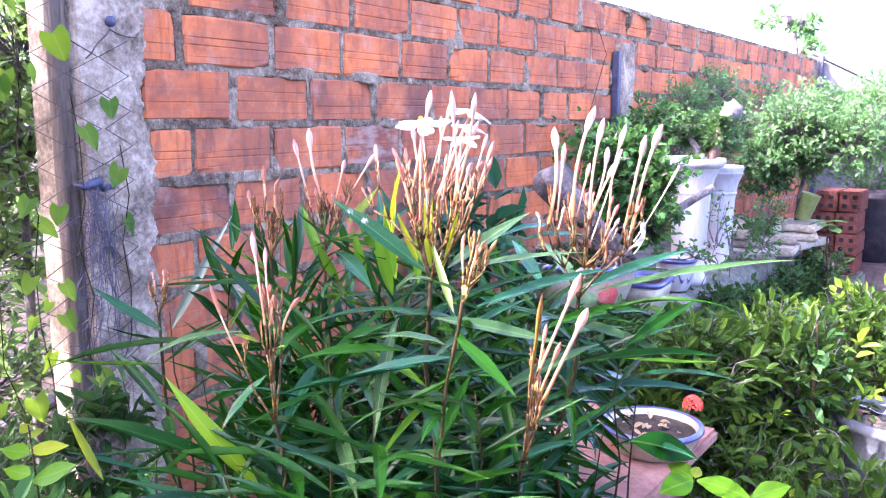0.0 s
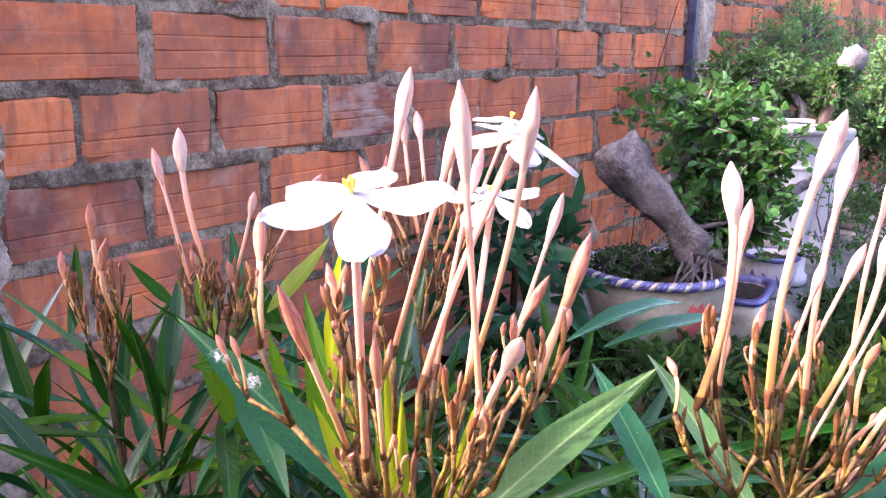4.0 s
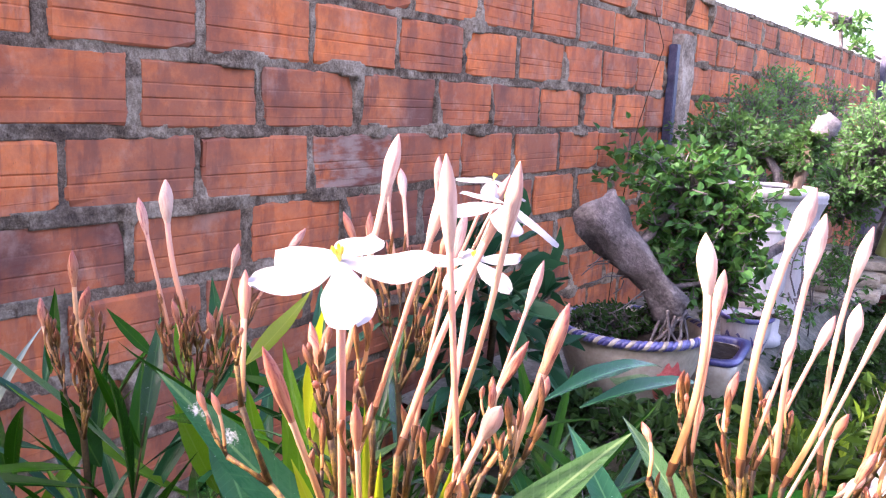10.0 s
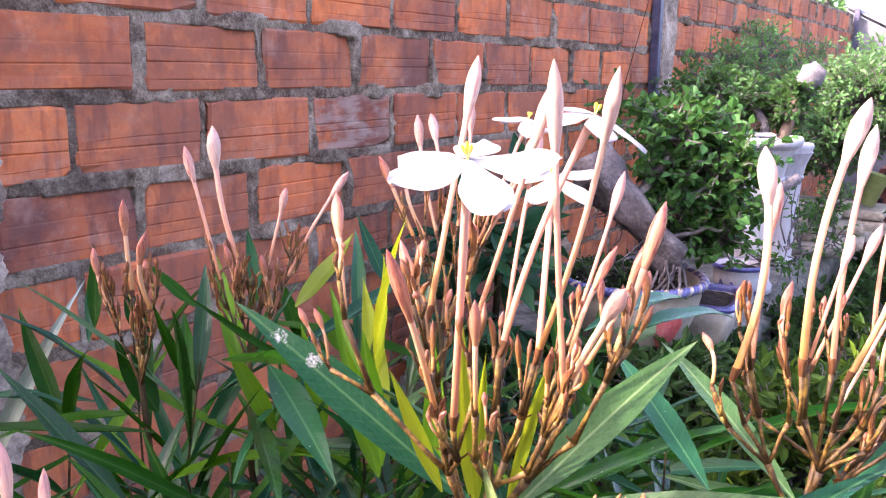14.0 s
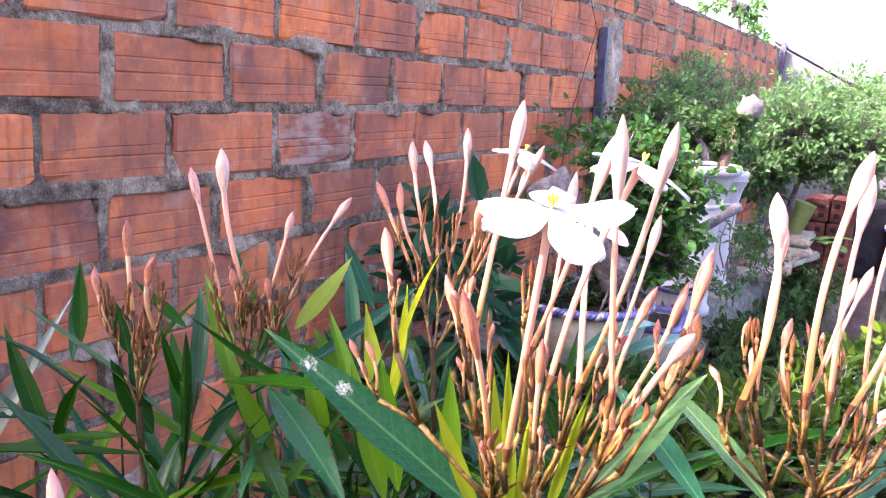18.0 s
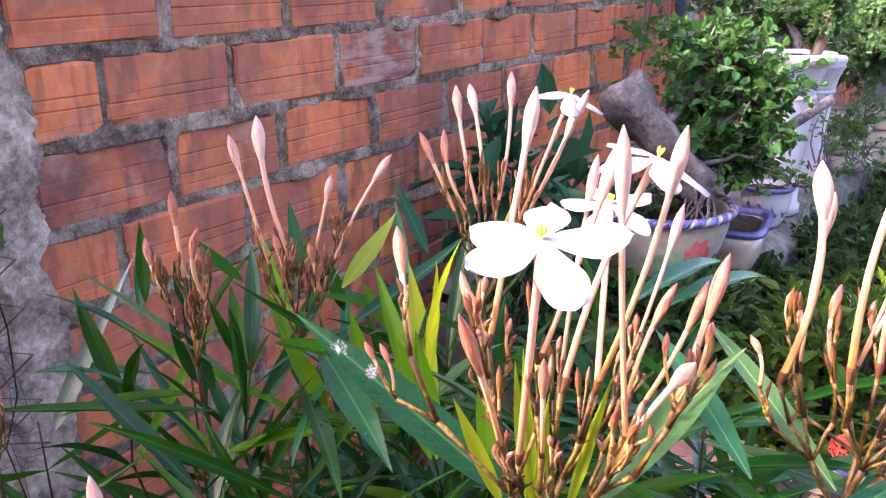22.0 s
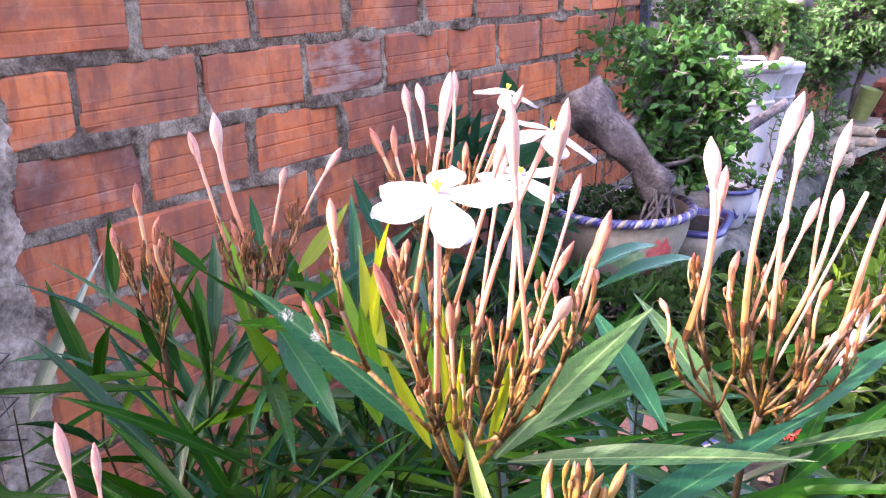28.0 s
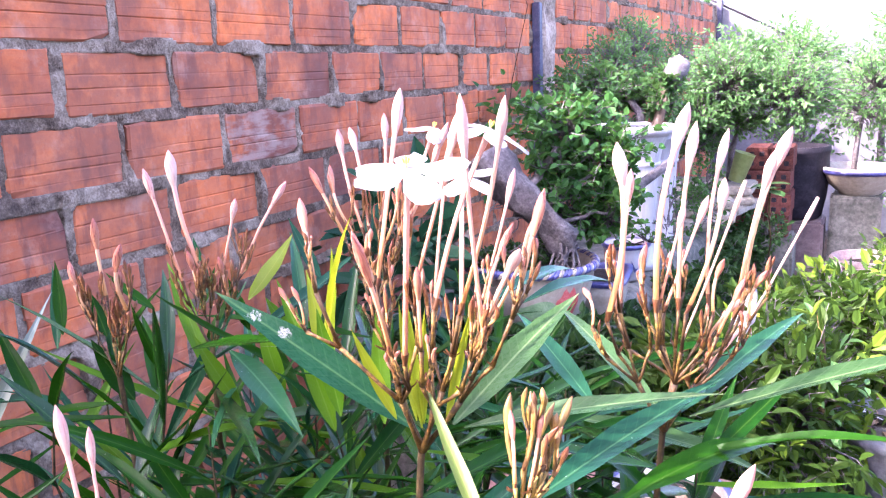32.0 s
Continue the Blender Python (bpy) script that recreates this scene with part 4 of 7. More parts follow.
shrub("ledge_weed", "dark low weeds overgrowing the edge of the ledge",
      ((0.46, 1.70, 0.585, 0.08, 0.10, 0.05, 70), (0.42, 1.62, 0.585, 0.10, 0.08, 0.05, 60), (0.30, 1.60, 0.60, 0.08, 0.06, 0.05, 40), (0.50, 2.30, 0.52, 0.07, 0.14, 0.06, 50), (0.48, 1.98, 0.52, 0.06, 0.10, 0.06, 50), (0.50, 1.60, 0.50, 0.10, 0.13, 0.09, 80), (0.40, 1.42, 0.50, 0.12, 0.12, 0.10, 80), (0.54, 1.86, 0.49, 0.08, 0.15, 0.08, 80), (0.56, 2.10, 0.50, 0.08, 0.16, 0.07, 70), (0.50, 1.45, 0.36, 0.14, 0.16, 0.12, 60), (0.25, 1.42, 0.58, 0.10, 0.08, 0.10, 40), (0.53, 2.55, 0.46, 0.07, 0.20, 0.10, 90), (0.54, 2.90, 0.46, 0.07, 0.20, 0.10, 90), (0.55, 3.22, 0.46, 0.08, 0.20, 0.10, 80), (0.58, 2.75, 0.34, 0.08, 0.3, 0.10, 80)), 0.026, FOLIAGE_SHADE, 27, None, 0.5, 1.2)
shrub("trailing_creeper", "thin trailing creeper with sparse small leaves before the planters",
      ((0.47, 2.33, 0.72, 0.05, 0.12, 0.14, 9), (0.46, 2.55, 0.66, 0.05, 0.12, 0.09, 8), (0.44, 2.24, 0.68, 0.05, 0.05, 0.04, 10), (0.50, 2.75, 0.66, 0.06, 0.16, 0.08, 14), (0.45, 3.0, 0.72, 0.08, 0.16, 0.08, 18)), 0.016, FOLIAGE_BONSAI, 26,
      [([(0.47, 2.20, 0.575), (0.475, 2.28, 0.64), (0.47, 2.36, 0.72), (0.465, 2.44, 0.80)], [0.0016, 0.0014, 0.0012, 0.0008]), ([(0.47, 2.50, 0.575), (0.475, 2.47, 0.66), (0.47, 2.42, 0.76)], [0.0014, 0.0012, 0.0008])], 0.6)
# shrubs that grow out of the planters
shrub("planter_shrub", "dense dark green shrub growing from a white planter",
      ((0.30, 2.43, 1.02, 0.11, 0.12, 0.08, 80), (0.22, 2.50, 1.05, 0.10, 0.12, 0.07, 34), (0.38, 2.50, 1.00, 0.10, 0.10, 0.06, 60), (0.43, 2.46, 0.99, 0.07, 0.07, 0.06, 45), (0.14, 2.62, 1.02, 0.10, 0.14, 0.10, 26), (0.44, 2.44, 1.035, 0.05, 0.05, 0.04, 30)), 0.019, FOLIAGE_DEEP, 21,
      [([(0.385, 2.415, 0.90), (0.38, 2.42, 0.96), (0.33, 2.44, 1.02)], [0.013, 0.011, 0.006])], 0.6)
stump = thing("bleached_stump", "short bleached driftwood stump with a pale sawn top", "stump")
part("stem", mesh_of("stem", *gnarled([(0.42, 2.42, 0.92), (0.43, 2.43, 0.97), (0.44, 2.44, 1.02), (0.455, 2.455, 1.05)], [0.012, 0.013, 0.014, 0.014], 12, 0.006, 2), OLD_WOOD), stump, "dark lower stem")
part("head", mesh_of("head", *gnarled([(0.450, 2.452, 1.020), (0.458, 2.455, 1.045), (0.466, 2.457, 1.072), (0.462, 2.458, 1.100)], [0.014, 0.030, 0.035, 0.020], 16, 0.022, 9), PALE_WOOD), stump, "pale bleached head")
shrub("garden_shrub", "broad pale green fine-leaved shrub behind the planters",
      ((0.47, 3.20, 1.02, 0.17, 0.20, 0.14, 170), (0.66, 3.25, 0.98, 0.18, 0.22, 0.15, 170), (0.40, 3.12, 0.90, 0.12, 0.16, 0.10, 90), (0.92, 3.55, 1.00, 0.18, 0.26, 0.12, 110)), 0.019, FOLIAGE_PALE, 31,
      [([(0.46, 3.40, 0.0), (0.45, 3.40, 0.4), (0.47, 3.38, 0.75), (0.52, 3.3, 0.95)], [0.014, 0.012, 0.010, 0.006])], 0.55, 1.5)
shrub("garden_shrub", "loose grey-green shrub climbing in front of the brick wall",
      ((0.12, 3.10, 1.08, 0.12, 0.22, 0.12, 90), (0.10, 3.5, 1.15, 0.12, 0.26, 0.14, 90), (0.22, 3.4, 1.02, 0.14, 0.25, 0.14, 90), (0.12, 2.95, 0.93, 0.10, 0.16, 0.14, 60), (0.10, 4.3, 1.12, 0.12, 0.4, 0.14, 60)), 0.018, FOLIAGE_PALE, 37,
      [([(0.15, 3.2, 0.55), (0.14, 3.22, 0.85), (0.12, 3.2, 1.05)], [0.014, 0.012, 0.006])], 0.5, 1.3)

# ---- hedge and pots on the open side ----
shrub("hedge_shrub", "leafy green hedge shrub with pointed leaves and yellow-green tips",
      ((0.66, 1.62, 0.52, 0.15, 0.18, 0.16, 120), (0.80, 1.78, 0.50, 0.16, 0.20, 0.18, 130), (0.72, 1.95, 0.50, 0.15, 0.20, 0.14, 90), (0.76, 1.55, 0.34, 0.16, 0.18, 0.16, 90)), 0.033, FOLIAGE_HEDGE, 41,
      [([(0.72, 1.7, 0.0), (0.72, 1.72, 0.25), (0.74, 1.75, 0.45)], [0.014, 0.012, 0.008])], 0.42, 1.35, FOLIAGE_TIP, 0.15, "hedge shrubs")
shrub("hedge_shrub", "leafy green hedge shrub with pointed leaves and yellow-green tips",
      ((0.88, 2.25, 0.50, 0.17, 0.24, 0.15, 110), (1.02, 2.15, 0.48, 0.16, 0.24, 0.17, 110), (0.74, 2.45, 0.44, 0.13, 0.20, 0.11, 70), (1.05, 2.55, 0.54, 0.2, 0.26, 0.13, 90)), 0.032, FOLIAGE_HEDGE, 43,
      [([(0.9, 2.25, 0.0), (0.9, 2.25, 0.3), (0.88, 2.27, 0.5)], [0.014, 0.012, 0.008])], 0.45, 1.35, FOLIAGE_TIP, 0.15, "hedge shrubs")
shrub("hedge_shrub", "low shrub with pointed leaves at the hedge's foot",
      ((0.86, 1.42, 0.30, 0.16, 0.18, 0.14, 90), (0.60, 1.50, 0.46, 0.10, 0.10, 0.10, 50), (0.98, 1.62, 0.32, 0.14, 0.16, 0.12, 60)), 0.030, FOLIAGE_HEDGE, 47, None, 0.45, 1.0, FOLIAGE_TIP, 0.1, "hedge shrubs")
sapling = thing("sapling", "thin upright sapling stem with sparse small leaves", "plant")
part("stem", mesh_of("stem", *tube_data(bent((0.885, 1.66, 0.0), (0.845, 1.78, 0.66), 10, 0, 0.006, random.Random(4)), [0.006] * 6 + [0.005] * 5, 7), TWIG), sapling)
a, b, c, d = leaf_cloud((0.86, 1.75, 0.55), (0.07, 0.07, 0.14), 22, 4, 0.028, random.Random(6), 0.5)
p = part("foliage", mesh_of("foliage", a, b, FOLIAGE_PALE, False), sapling)
p["kind"] = "stuff"

# coral flower head in the hedge
def coral_head(at, foot, count, label, seed):
    """A round head of four-petalled florets on a stalk."""
    coral = thing("coral_flower_head", label, "flower")
    rng = random.Random(seed)
    v, f = [], []
    for i in range(count):
        d = Vector((rng.gauss(0, 1), rng.gauss(0, 1), abs(rng.gauss(0.4, 0.8)))).normalized()
        c0 = Vector(at) + d * 0.016
        u = d.orthogonal().normalized()
        w = d.cross(u)
        for k in range(4):
            a0 = k * math.pi / 2 + i
            q = u * math.cos(a0) + w * math.sin(a0)
            s = d.cross(q)
            n = len(v)
            v += [c0, c0 + q * 0.005 + s * 0.0028 + d * 0.001, c0 + q * 0.010, c0 + q * 0.005 - s * 0.0028 + d * 0.001]
            f.append((n, n + 1, n + 2, n + 3))
    p = part("bloom", mesh_of("bloom", v, f, CORAL, False), coral)
    p["kind"] = "stuff"
    part("stalk", mesh_of("stalk", *tube_data(bent(Vector(at) + Vector((0, 0, 0.01)), foot, 5), [0.003] * 6, 6), STALK), coral)


coral_head((0.722, 1.412, 0.545), (0.70, 1.47, 0.40), 42, "round head of small coral red flowers on the hedge", 12)


def flat_leaf(name, wide):
    """A curled fallen leaf, one unit long."""
    v, f = [], []
    for i in range(7):
        s = i / 6
        w = wide * 0.5 * math.sin(math.pi * min(0.99, s * 0.9 + 0.08)) ** 0.8
        for k in (-1, 0, 1):
            v.append((w * k, s - 0.5, 0.10 * abs(k) + 0.10 * math.sin(s * 5)))
    for i in range(6):
        for k in range(2):
            a = i * 3 + k
            f.append((a, a + 1, a + 4, a + 3))
    return mesh_of(name, v, f, DRY_LEAF)


# terracotta planter with a rimmed bowl standing on its corner
slab = thing("terracotta_slab", "square dusty pink terracotta slab on a brick footing", "slab")
part("slab", mesh_bm("slab", box_data((0.42, 1.02, 0.478), (0.762, 1.44, 0.502), 0.006), TERRACOTTA), slab)
part("footing", mesh_bm("footing", box_data((0.46, 1.06, 0.0), (0.72, 1.40, 0.478), 0.01), TERRACOTTA), slab)
dish = thing("rimmed_dish", "shallow ivory glazed dish with a blue rim and dry leaves", "flower pot", (0.698, 1.280, 0.502))
part("body", mesh_of("body", *lathe_data([(0, 0), (0.055, 0), (0.061, 0.004), (0.072, 0.022), (0.077, 0.037), (0.082, 0.041), (0.081, 0.045), (0.073, 0.045), (0.070, 0.034), (0, 0.032)], 44), CERAMIC), dish)
part("rim", mesh_of("rim", *lathe_data([(0.0775, 0.036), (0.0835, 0.0405), (0.0825, 0.0462), (0.0745, 0.0462)], 44), BLUE_GLAZE), dish, "blue glazed rim")
part("soil", mesh_of("soil", *lathe_data([(0.0715, 0.035), (0.04, 0.038), (0, 0.039)], 24, 0.05), SOIL), dish)
rng = random.Random(31)
litter = flat_leaf("dry_leaf", 0.5)
for i in range(16):
    a, r = rng.uniform(0, 6.28), 0.058 * rng.random() ** 0.5
    part("dry_leaf", litter, dish, m=pose(r * math.cos(a), r * math.sin(a), 0.043 + 0.004 * rng.random(), rng.uniform(-25, 25), rng.uniform(-25, 25), rng.uniform(0, 360)) @ Matrix.Scale(rng.uniform(0.014, 0.026), 4))

# grey cement pot at the open side, on old tiles
pot = thing("grey_pot", "dark grey cement pot with stones on the soil, on stacked tiles", "flower pot", (1.005, 1.88, 0.235))
part("body", mesh_of("body", *lathe_data([(0, 0), (0.078, 0), (0.086, 0.01), (0.105, 0.07), (0.115, 0.14), (0.119, 0.185), (0.126, 0.19), (0.126, 0.208), (0.110, 0.208), (0.104, 0.17), (0, 0.168)], 44, 0.01), GREY_POT), pot)
part("soil", mesh_of("soil", *lathe_data([(0.106, 0.18), (0.05, 0.19), (0, 0.188)], 24, 0.05), SOIL), pot)


def stone_mesh(r, seed, mat):
    bm = bmesh.new()
    bmesh.ops.create_icosphere(bm, subdivisions=2, radius=r)
    for vert in bm.verts:
        vert.co *= 1 + 0.35 * noise.noise(vert.co * (1.2 / r) + Vector((seed, 0, 0)))
        vert.co.z *= 0.65
    return mesh_bm("stone", bm, mat)


rng = random.Random(3)
stones = [stone_mesh(0.02, s * 7.3, RUBBLE) for s in range(5)]
for i in range(9):
    a, r = rng.uniform(0, 6.28), rng.uniform(0.02, 0.085)
    part("stone", stones[i % 5], pot, m=pose(r * math.cos(a), r * math.sin(a), 0.197, 0, 0, rng.uniform(0, 360)) @ Matrix.Scale(rng.uniform(0.7, 1.3), 4))
alone("paper_scrap", mesh_of("paper_scrap", *rough_grid(8, 6, lambda u, v: (0.905 + 0.075 * u + 0.006 * v, 1.895 + 0.055 * v, 0.438 + 0.006 * math.sin(u * 5 + v * 3) + 0.004 * noise.noise((u * 4, v * 4, 3)))), WHITE_GLAZE), "crumpled white paper scrap lying in the grey pot", "scrap")
alone("brick_fragment", stone_mesh(0.020, 31.0, DARK_BRICK), "broken red brick fragment lying in the grey pot", "brick", m=pose(0.915, 1.850, 0.440, 8, 0, 20))
for i in range(14):
    a, r = rng.uniform(0, 6.28), 0.085 * rng.random() ** 0.5
    part("dry_leaf", litter, pot, m=pose(r * math.cos(a), r * math.sin(a), 0.198 + 0.006 * rng.random(), rng.uniform(-25, 25), rng.uniform(-25, 25), rng.uniform(0, 360)) @ Matrix.Scale(rng.uniform(0.03, 0.05), 4))
for k in range(5):
    alone("roof_tile", mesh_bm("roof_tile", box_data((-0.13 + 0.01 * rng.random(), -0.13, 0), (0.13, 0.13 + 0.02 * rng.random(), 0.043), 0.005), TERRACOTTA), "weathered terracotta tile in a stack under a pot", "tile", m=pose(1.0, 1.88, 0.008 + k * 0.0445, 0, 0, rng.uniform(-8, 8)), group="stacked tiles")

# beyond the ledge: hollow brick stack, dark pots, blue bowl
hollow = thing("hollow_brick_stack", "stack of dark red hollow clay bricks with holed ends", "bricks")
for j in range(4):
    for i in range(1 if j > 1 else 0, 3):
        lo = (0.415 + i * 0.083 + 0.006 * (j % 2), 3.50 + 0.008 * ((i + j) % 3), 0.44 + j * 0.083)
        bb = part("hollow_brick", mesh_bm("hollow_brick", box_data(lo, (lo[0] + 0.079, lo[1] + 0.18, lo[2] + 0.079), 0.004), DARK_BRICK), hollow)
        # solid black boxes paint the shade inside the brick's openings
        for h in range(4):
            x, z = lo[0] + 0.022 + 0.035 * (h % 2), lo[2] + 0.022 + 0.035 * (h // 2)
            part("hole", mesh_bm("hole", box_data((x - 0.0085, lo[1] - 0.003, z - 0.0085), (x + 0.0085, lo[1] + 0.02, z + 0.0085), 0.002), BLACK_PLASTIC), bb)
part("plinth", mesh_bm("plinth", box_data((0.40, 3.50, 0.0), (0.68, 3.68, 0.438), 0.01), CONCRETE), hollow)
SEED_LEAF = mesh_of("leaf", *rough_grid(4, 8, lambda u, v: ((u - 0.5) * math.sin(math.pi * min(0.98, v * 0.95 + 0.03)) ** 0.8 * 0.9, v, 0.10 * abs(u - 0.5) - 0.18 * v * v)), LEAF_GREY)
clay = thing("clay_pot", "round brown clay pot with a thick rim on bare soil", "flower pot", (0.925, 3.05, -0.01))
part("body", mesh_of("body", *lathe_data([(0, 0.20), (0.07, 0.20), (0.078, 0.21), (0.092, 0.34), (0.100, 0.46), (0.110, 0.468), (0.112, 0.485), (0.106, 0.498), (0.092, 0.498), (0.088, 0.46), (0, 0.455)], 40, 0.01), DARK_CLAY), clay)
part("soil", mesh_of("soil", *lathe_data([(0.089, 0.470), (0.05, 0.478), (0, 0.476)], 24, 0.05), SOIL), clay)
part("stand", mesh_bm("stand", box_data((-0.09, -0.09, 0.0), (0.09, 0.09, 0.198), 0.008), DARK_BRICK), clay)
seedling = thing("seedling", "young seedling with a few broad pale leaves", "plant")
part("stem", mesh_of("stem", *tube_data(bent((0.645, 3.05, 0.0), (0.637, 3.05, 0.695), 8, 0, 0.006, random.Random(2)), [0.004] * 5 + [0.003] * 4, 6), STALK), seedling)
for i in range(6):
    a = i * 1.05 + 0.3
    p = Vector((0.637, 3.05, 0.700 - 0.010 * (i % 3)))
    ln, rot = frame_of(p, p + Vector((math.cos(a), math.sin(a), 0.15 - 0.2 * (i % 2))))
    part("leaf", SEED_LEAF, seedling, m=Matrix.LocRotScale(p, rot, None) @ Matrix.Diagonal((0.055, 0.060, 0.060, 1)))
tub = thing("dark_tub", "round dark plastic plant tub on a cement block", "flower pot", (0.650, 3.86, 0.46))
part("body", mesh_of("body", *lathe_data([(0, 0), (0.095, 0), (0.105, 0.01), (0.120, 0.09), (0.128, 0.17), (0.124, 0.25), (0.128, 0.262), (0.128, 0.285), (0.114, 0.285), (0.108, 0.25), (0, 0.245)], 36), BLACK_PLASTIC), tub)
part("stand", mesh_bm("stand", box_data((-0.125, -0.11, -0.46), (0.12, 0.11, -0.002), 0.01), DARK_CLAY), tub)
blue = thing("blue_bowl", "wide pale blue-white bowl pot on a brick pedestal", "flower pot", (0.885, 3.86, 0.560))
part("body", mesh_of("body", *lathe_data([(0, 0), (0.07, 0), (0.076, 0.006), (0.108, 0.035), (0.132, 0.072), (0.141, 0.086), (0.148, 0.090), (0.148, 0.108), (0.132, 0.108), (0.12, 0.085), (0, 0.083)], 44), CERAMIC), blue)
part("rim", mesh_of("rim", *lathe_data([(0.142, 0.083), (0.1495, 0.089), (0.1495, 0.098), (0.143, 0.101)], 44), BLUE_GLAZE), blue, "faded blue rim band")
part("pedestal", mesh_bm("pedestal", box_data((-0.10, -0.08, -0.560), (0.08, 0.08, -0.001), 0.01), CONCRETE), blue)
shrub("bowl_shrub", "loose green shrub planted in the blue-white bowl", ((0.88, 3.88, 0.90, 0.20, 0.18, 0.14, 70), (1.08, 3.90, 0.88, 0.18, 0.18, 0.14, 60)), 0.021, FOLIAGE_PALE, 53,
      [([(0.858, 3.86, 0.62), (0.865, 3.87, 0.76), (0.88, 3.88, 0.88)], [0.012, 0.01, 0.006])], 0.45, 1.4)
shrub("garden_shrub", "tall hazy green shrub beyond the pots",
      ((0.80, 4.40, 0.92, 0.28, 0.28, 0.22, 130), (1.15, 4.50, 0.90, 0.30, 0.30, 0.24, 130), (1.00, 4.70, 1.05, 0.30, 0.30, 0.20, 110), (0.62, 4.30, 0.70, 0.22, 0.24, 0.20, 90), (1.10, 4.20, 0.62, 0.26, 0.24, 0.20, 90), (1.35, 4.0, 0.80, 0.24, 0.24, 0.20, 80), (0.45, 4.05, 1.03, 0.20, 0.25, 0.15, 130), (0.62, 4.20, 1.00, 0.22, 0.25, 0.15, 130), (0.42, 3.80, 1.10, 0.18, 0.22, 0.12, 110), (0.62, 3.95, 1.09, 0.20, 0.22, 0.13, 120), (0.40, 4.50, 0.95, 0.25, 0.25, 0.20, 110), (0.55, 4.70, 1.12, 0.26, 0.26, 0.18, 100), (0.22, 4.40, 0.85, 0.18, 0.3, 0.22, 90)), 0.024, FOLIAGE_PALE, 55,
      [([(0.95, 4.5, 0.0), (0.96, 4.5, 0.5), (0.95, 4.5, 0.95)], [0.024, 0.02, 0.010])], 0.5)
shrub("trailing_creeper", "loose creeper sprawling over the broken slabs",
      ((0.40, 3.10, 0.67, 0.06, 0.10, 0.05, 20), (0.62, 3.22, 0.52, 0.08, 0.10, 0.08, 30), (0.42, 2.95, 0.66, 0.08, 0.12, 0.06, 22), (0.40, 3.16, 0.83, 0.10, 0.14, 0.09, 90), (0.50, 3.24, 0.88, 0.10, 0.12, 0.06, 70)), 0.020, FOLIAGE_DEEP, 57, None, 0.55)
alone("green_plastic_cup", mesh_of("green_plastic_cup", *lathe_data([(0, 0), (0.026, 0), (0.034, 0.100), (0.036, 0.101), (0.032, 0.099), (0.023, 0.01), (0, 0.01)], 28), PLASTIC_GREEN), "pale green plastic cup on the ledge", "cup", m=pose(0.500, 3.30, LEDGE_Z + 0.099, 0, 17, 0))
rng = random.Random(17)
for i in range(9):
    y = (2.98, 3.12, 3.30, 3.05, 3.20, 3.32, 3.02, 3.34, 3.22)[i]
    alone("broken_slab", mesh_bm("broken_slab", box_data((-0.09, -0.12, 0), (0.09, 0.12, 0.028), 0.006), SLAB), "broken grey slab lying on the ledge", "slab", m=pose((0.40, 0.44, 0.47, 0.36, 0.42, 0.46, 0.30, 0.47, 0.36)[i], y, LEDGE_Z - 0.002 + 0.030 * (i // 3), rng.uniform(-1, 1), rng.uniform(-1, 1), rng.uniform(-14, 14)), group="broken slabs")
dry = thing("dry_vine", "pale dry vine looping over the shrub", "vine")
part("stem", mesh_of("stem", *tube_data([Vector((0.515, 3.46, 1.02)), Vector((0.530, 3.45, 0.99)), Vector((0.560, 3.43, 0.985)), Vector((0.595, 3.42, 0.998)), Vector((0.628, 3.40, 1.000)), Vector((0.655, 3.36, 0.985)), Vector((0.677, 3.30, 0.948))], [0.0022] * 7, 5), OLD_WOOD), dry)

# ---- shed roof and trees past the end of the wall ----
shed = thing("shed", "low shed with a weathered grey corrugated roof at the wall's end", "shed")


def roof_place(u, v):
    x = -0.05 + 1.7 * v
    y = 5.97 + 1.6 * u
    z = 1.475 - 0.52 * (x + 0.05) + (0.16 * max(0, x - 0.75)) + 0.018 * math.sin(u * 2 * math.pi * 18)
    return x, y, z


part("roof", mesh_of("roof", *rough_grid(144, 14, roof_place), ROOFING), shed)
part("gable_wall", mesh_of("gable_wall", *rough_grid(30, 10, lambda u, v: (-0.05 + 1.65 * u, 6.0 + 0.004 * noise.noise((u * 9, v * 5, 0)), v * (roof_place(0, u * 1.65 / 1.7)[2] - 0.02))), ROOFING), shed)
part("end_board", mesh_bm("end_board", box_data((0.0, 5.951, 0.0), (0.03, 5.985, 1.46), 0.003), DARK_STEEL), shed)


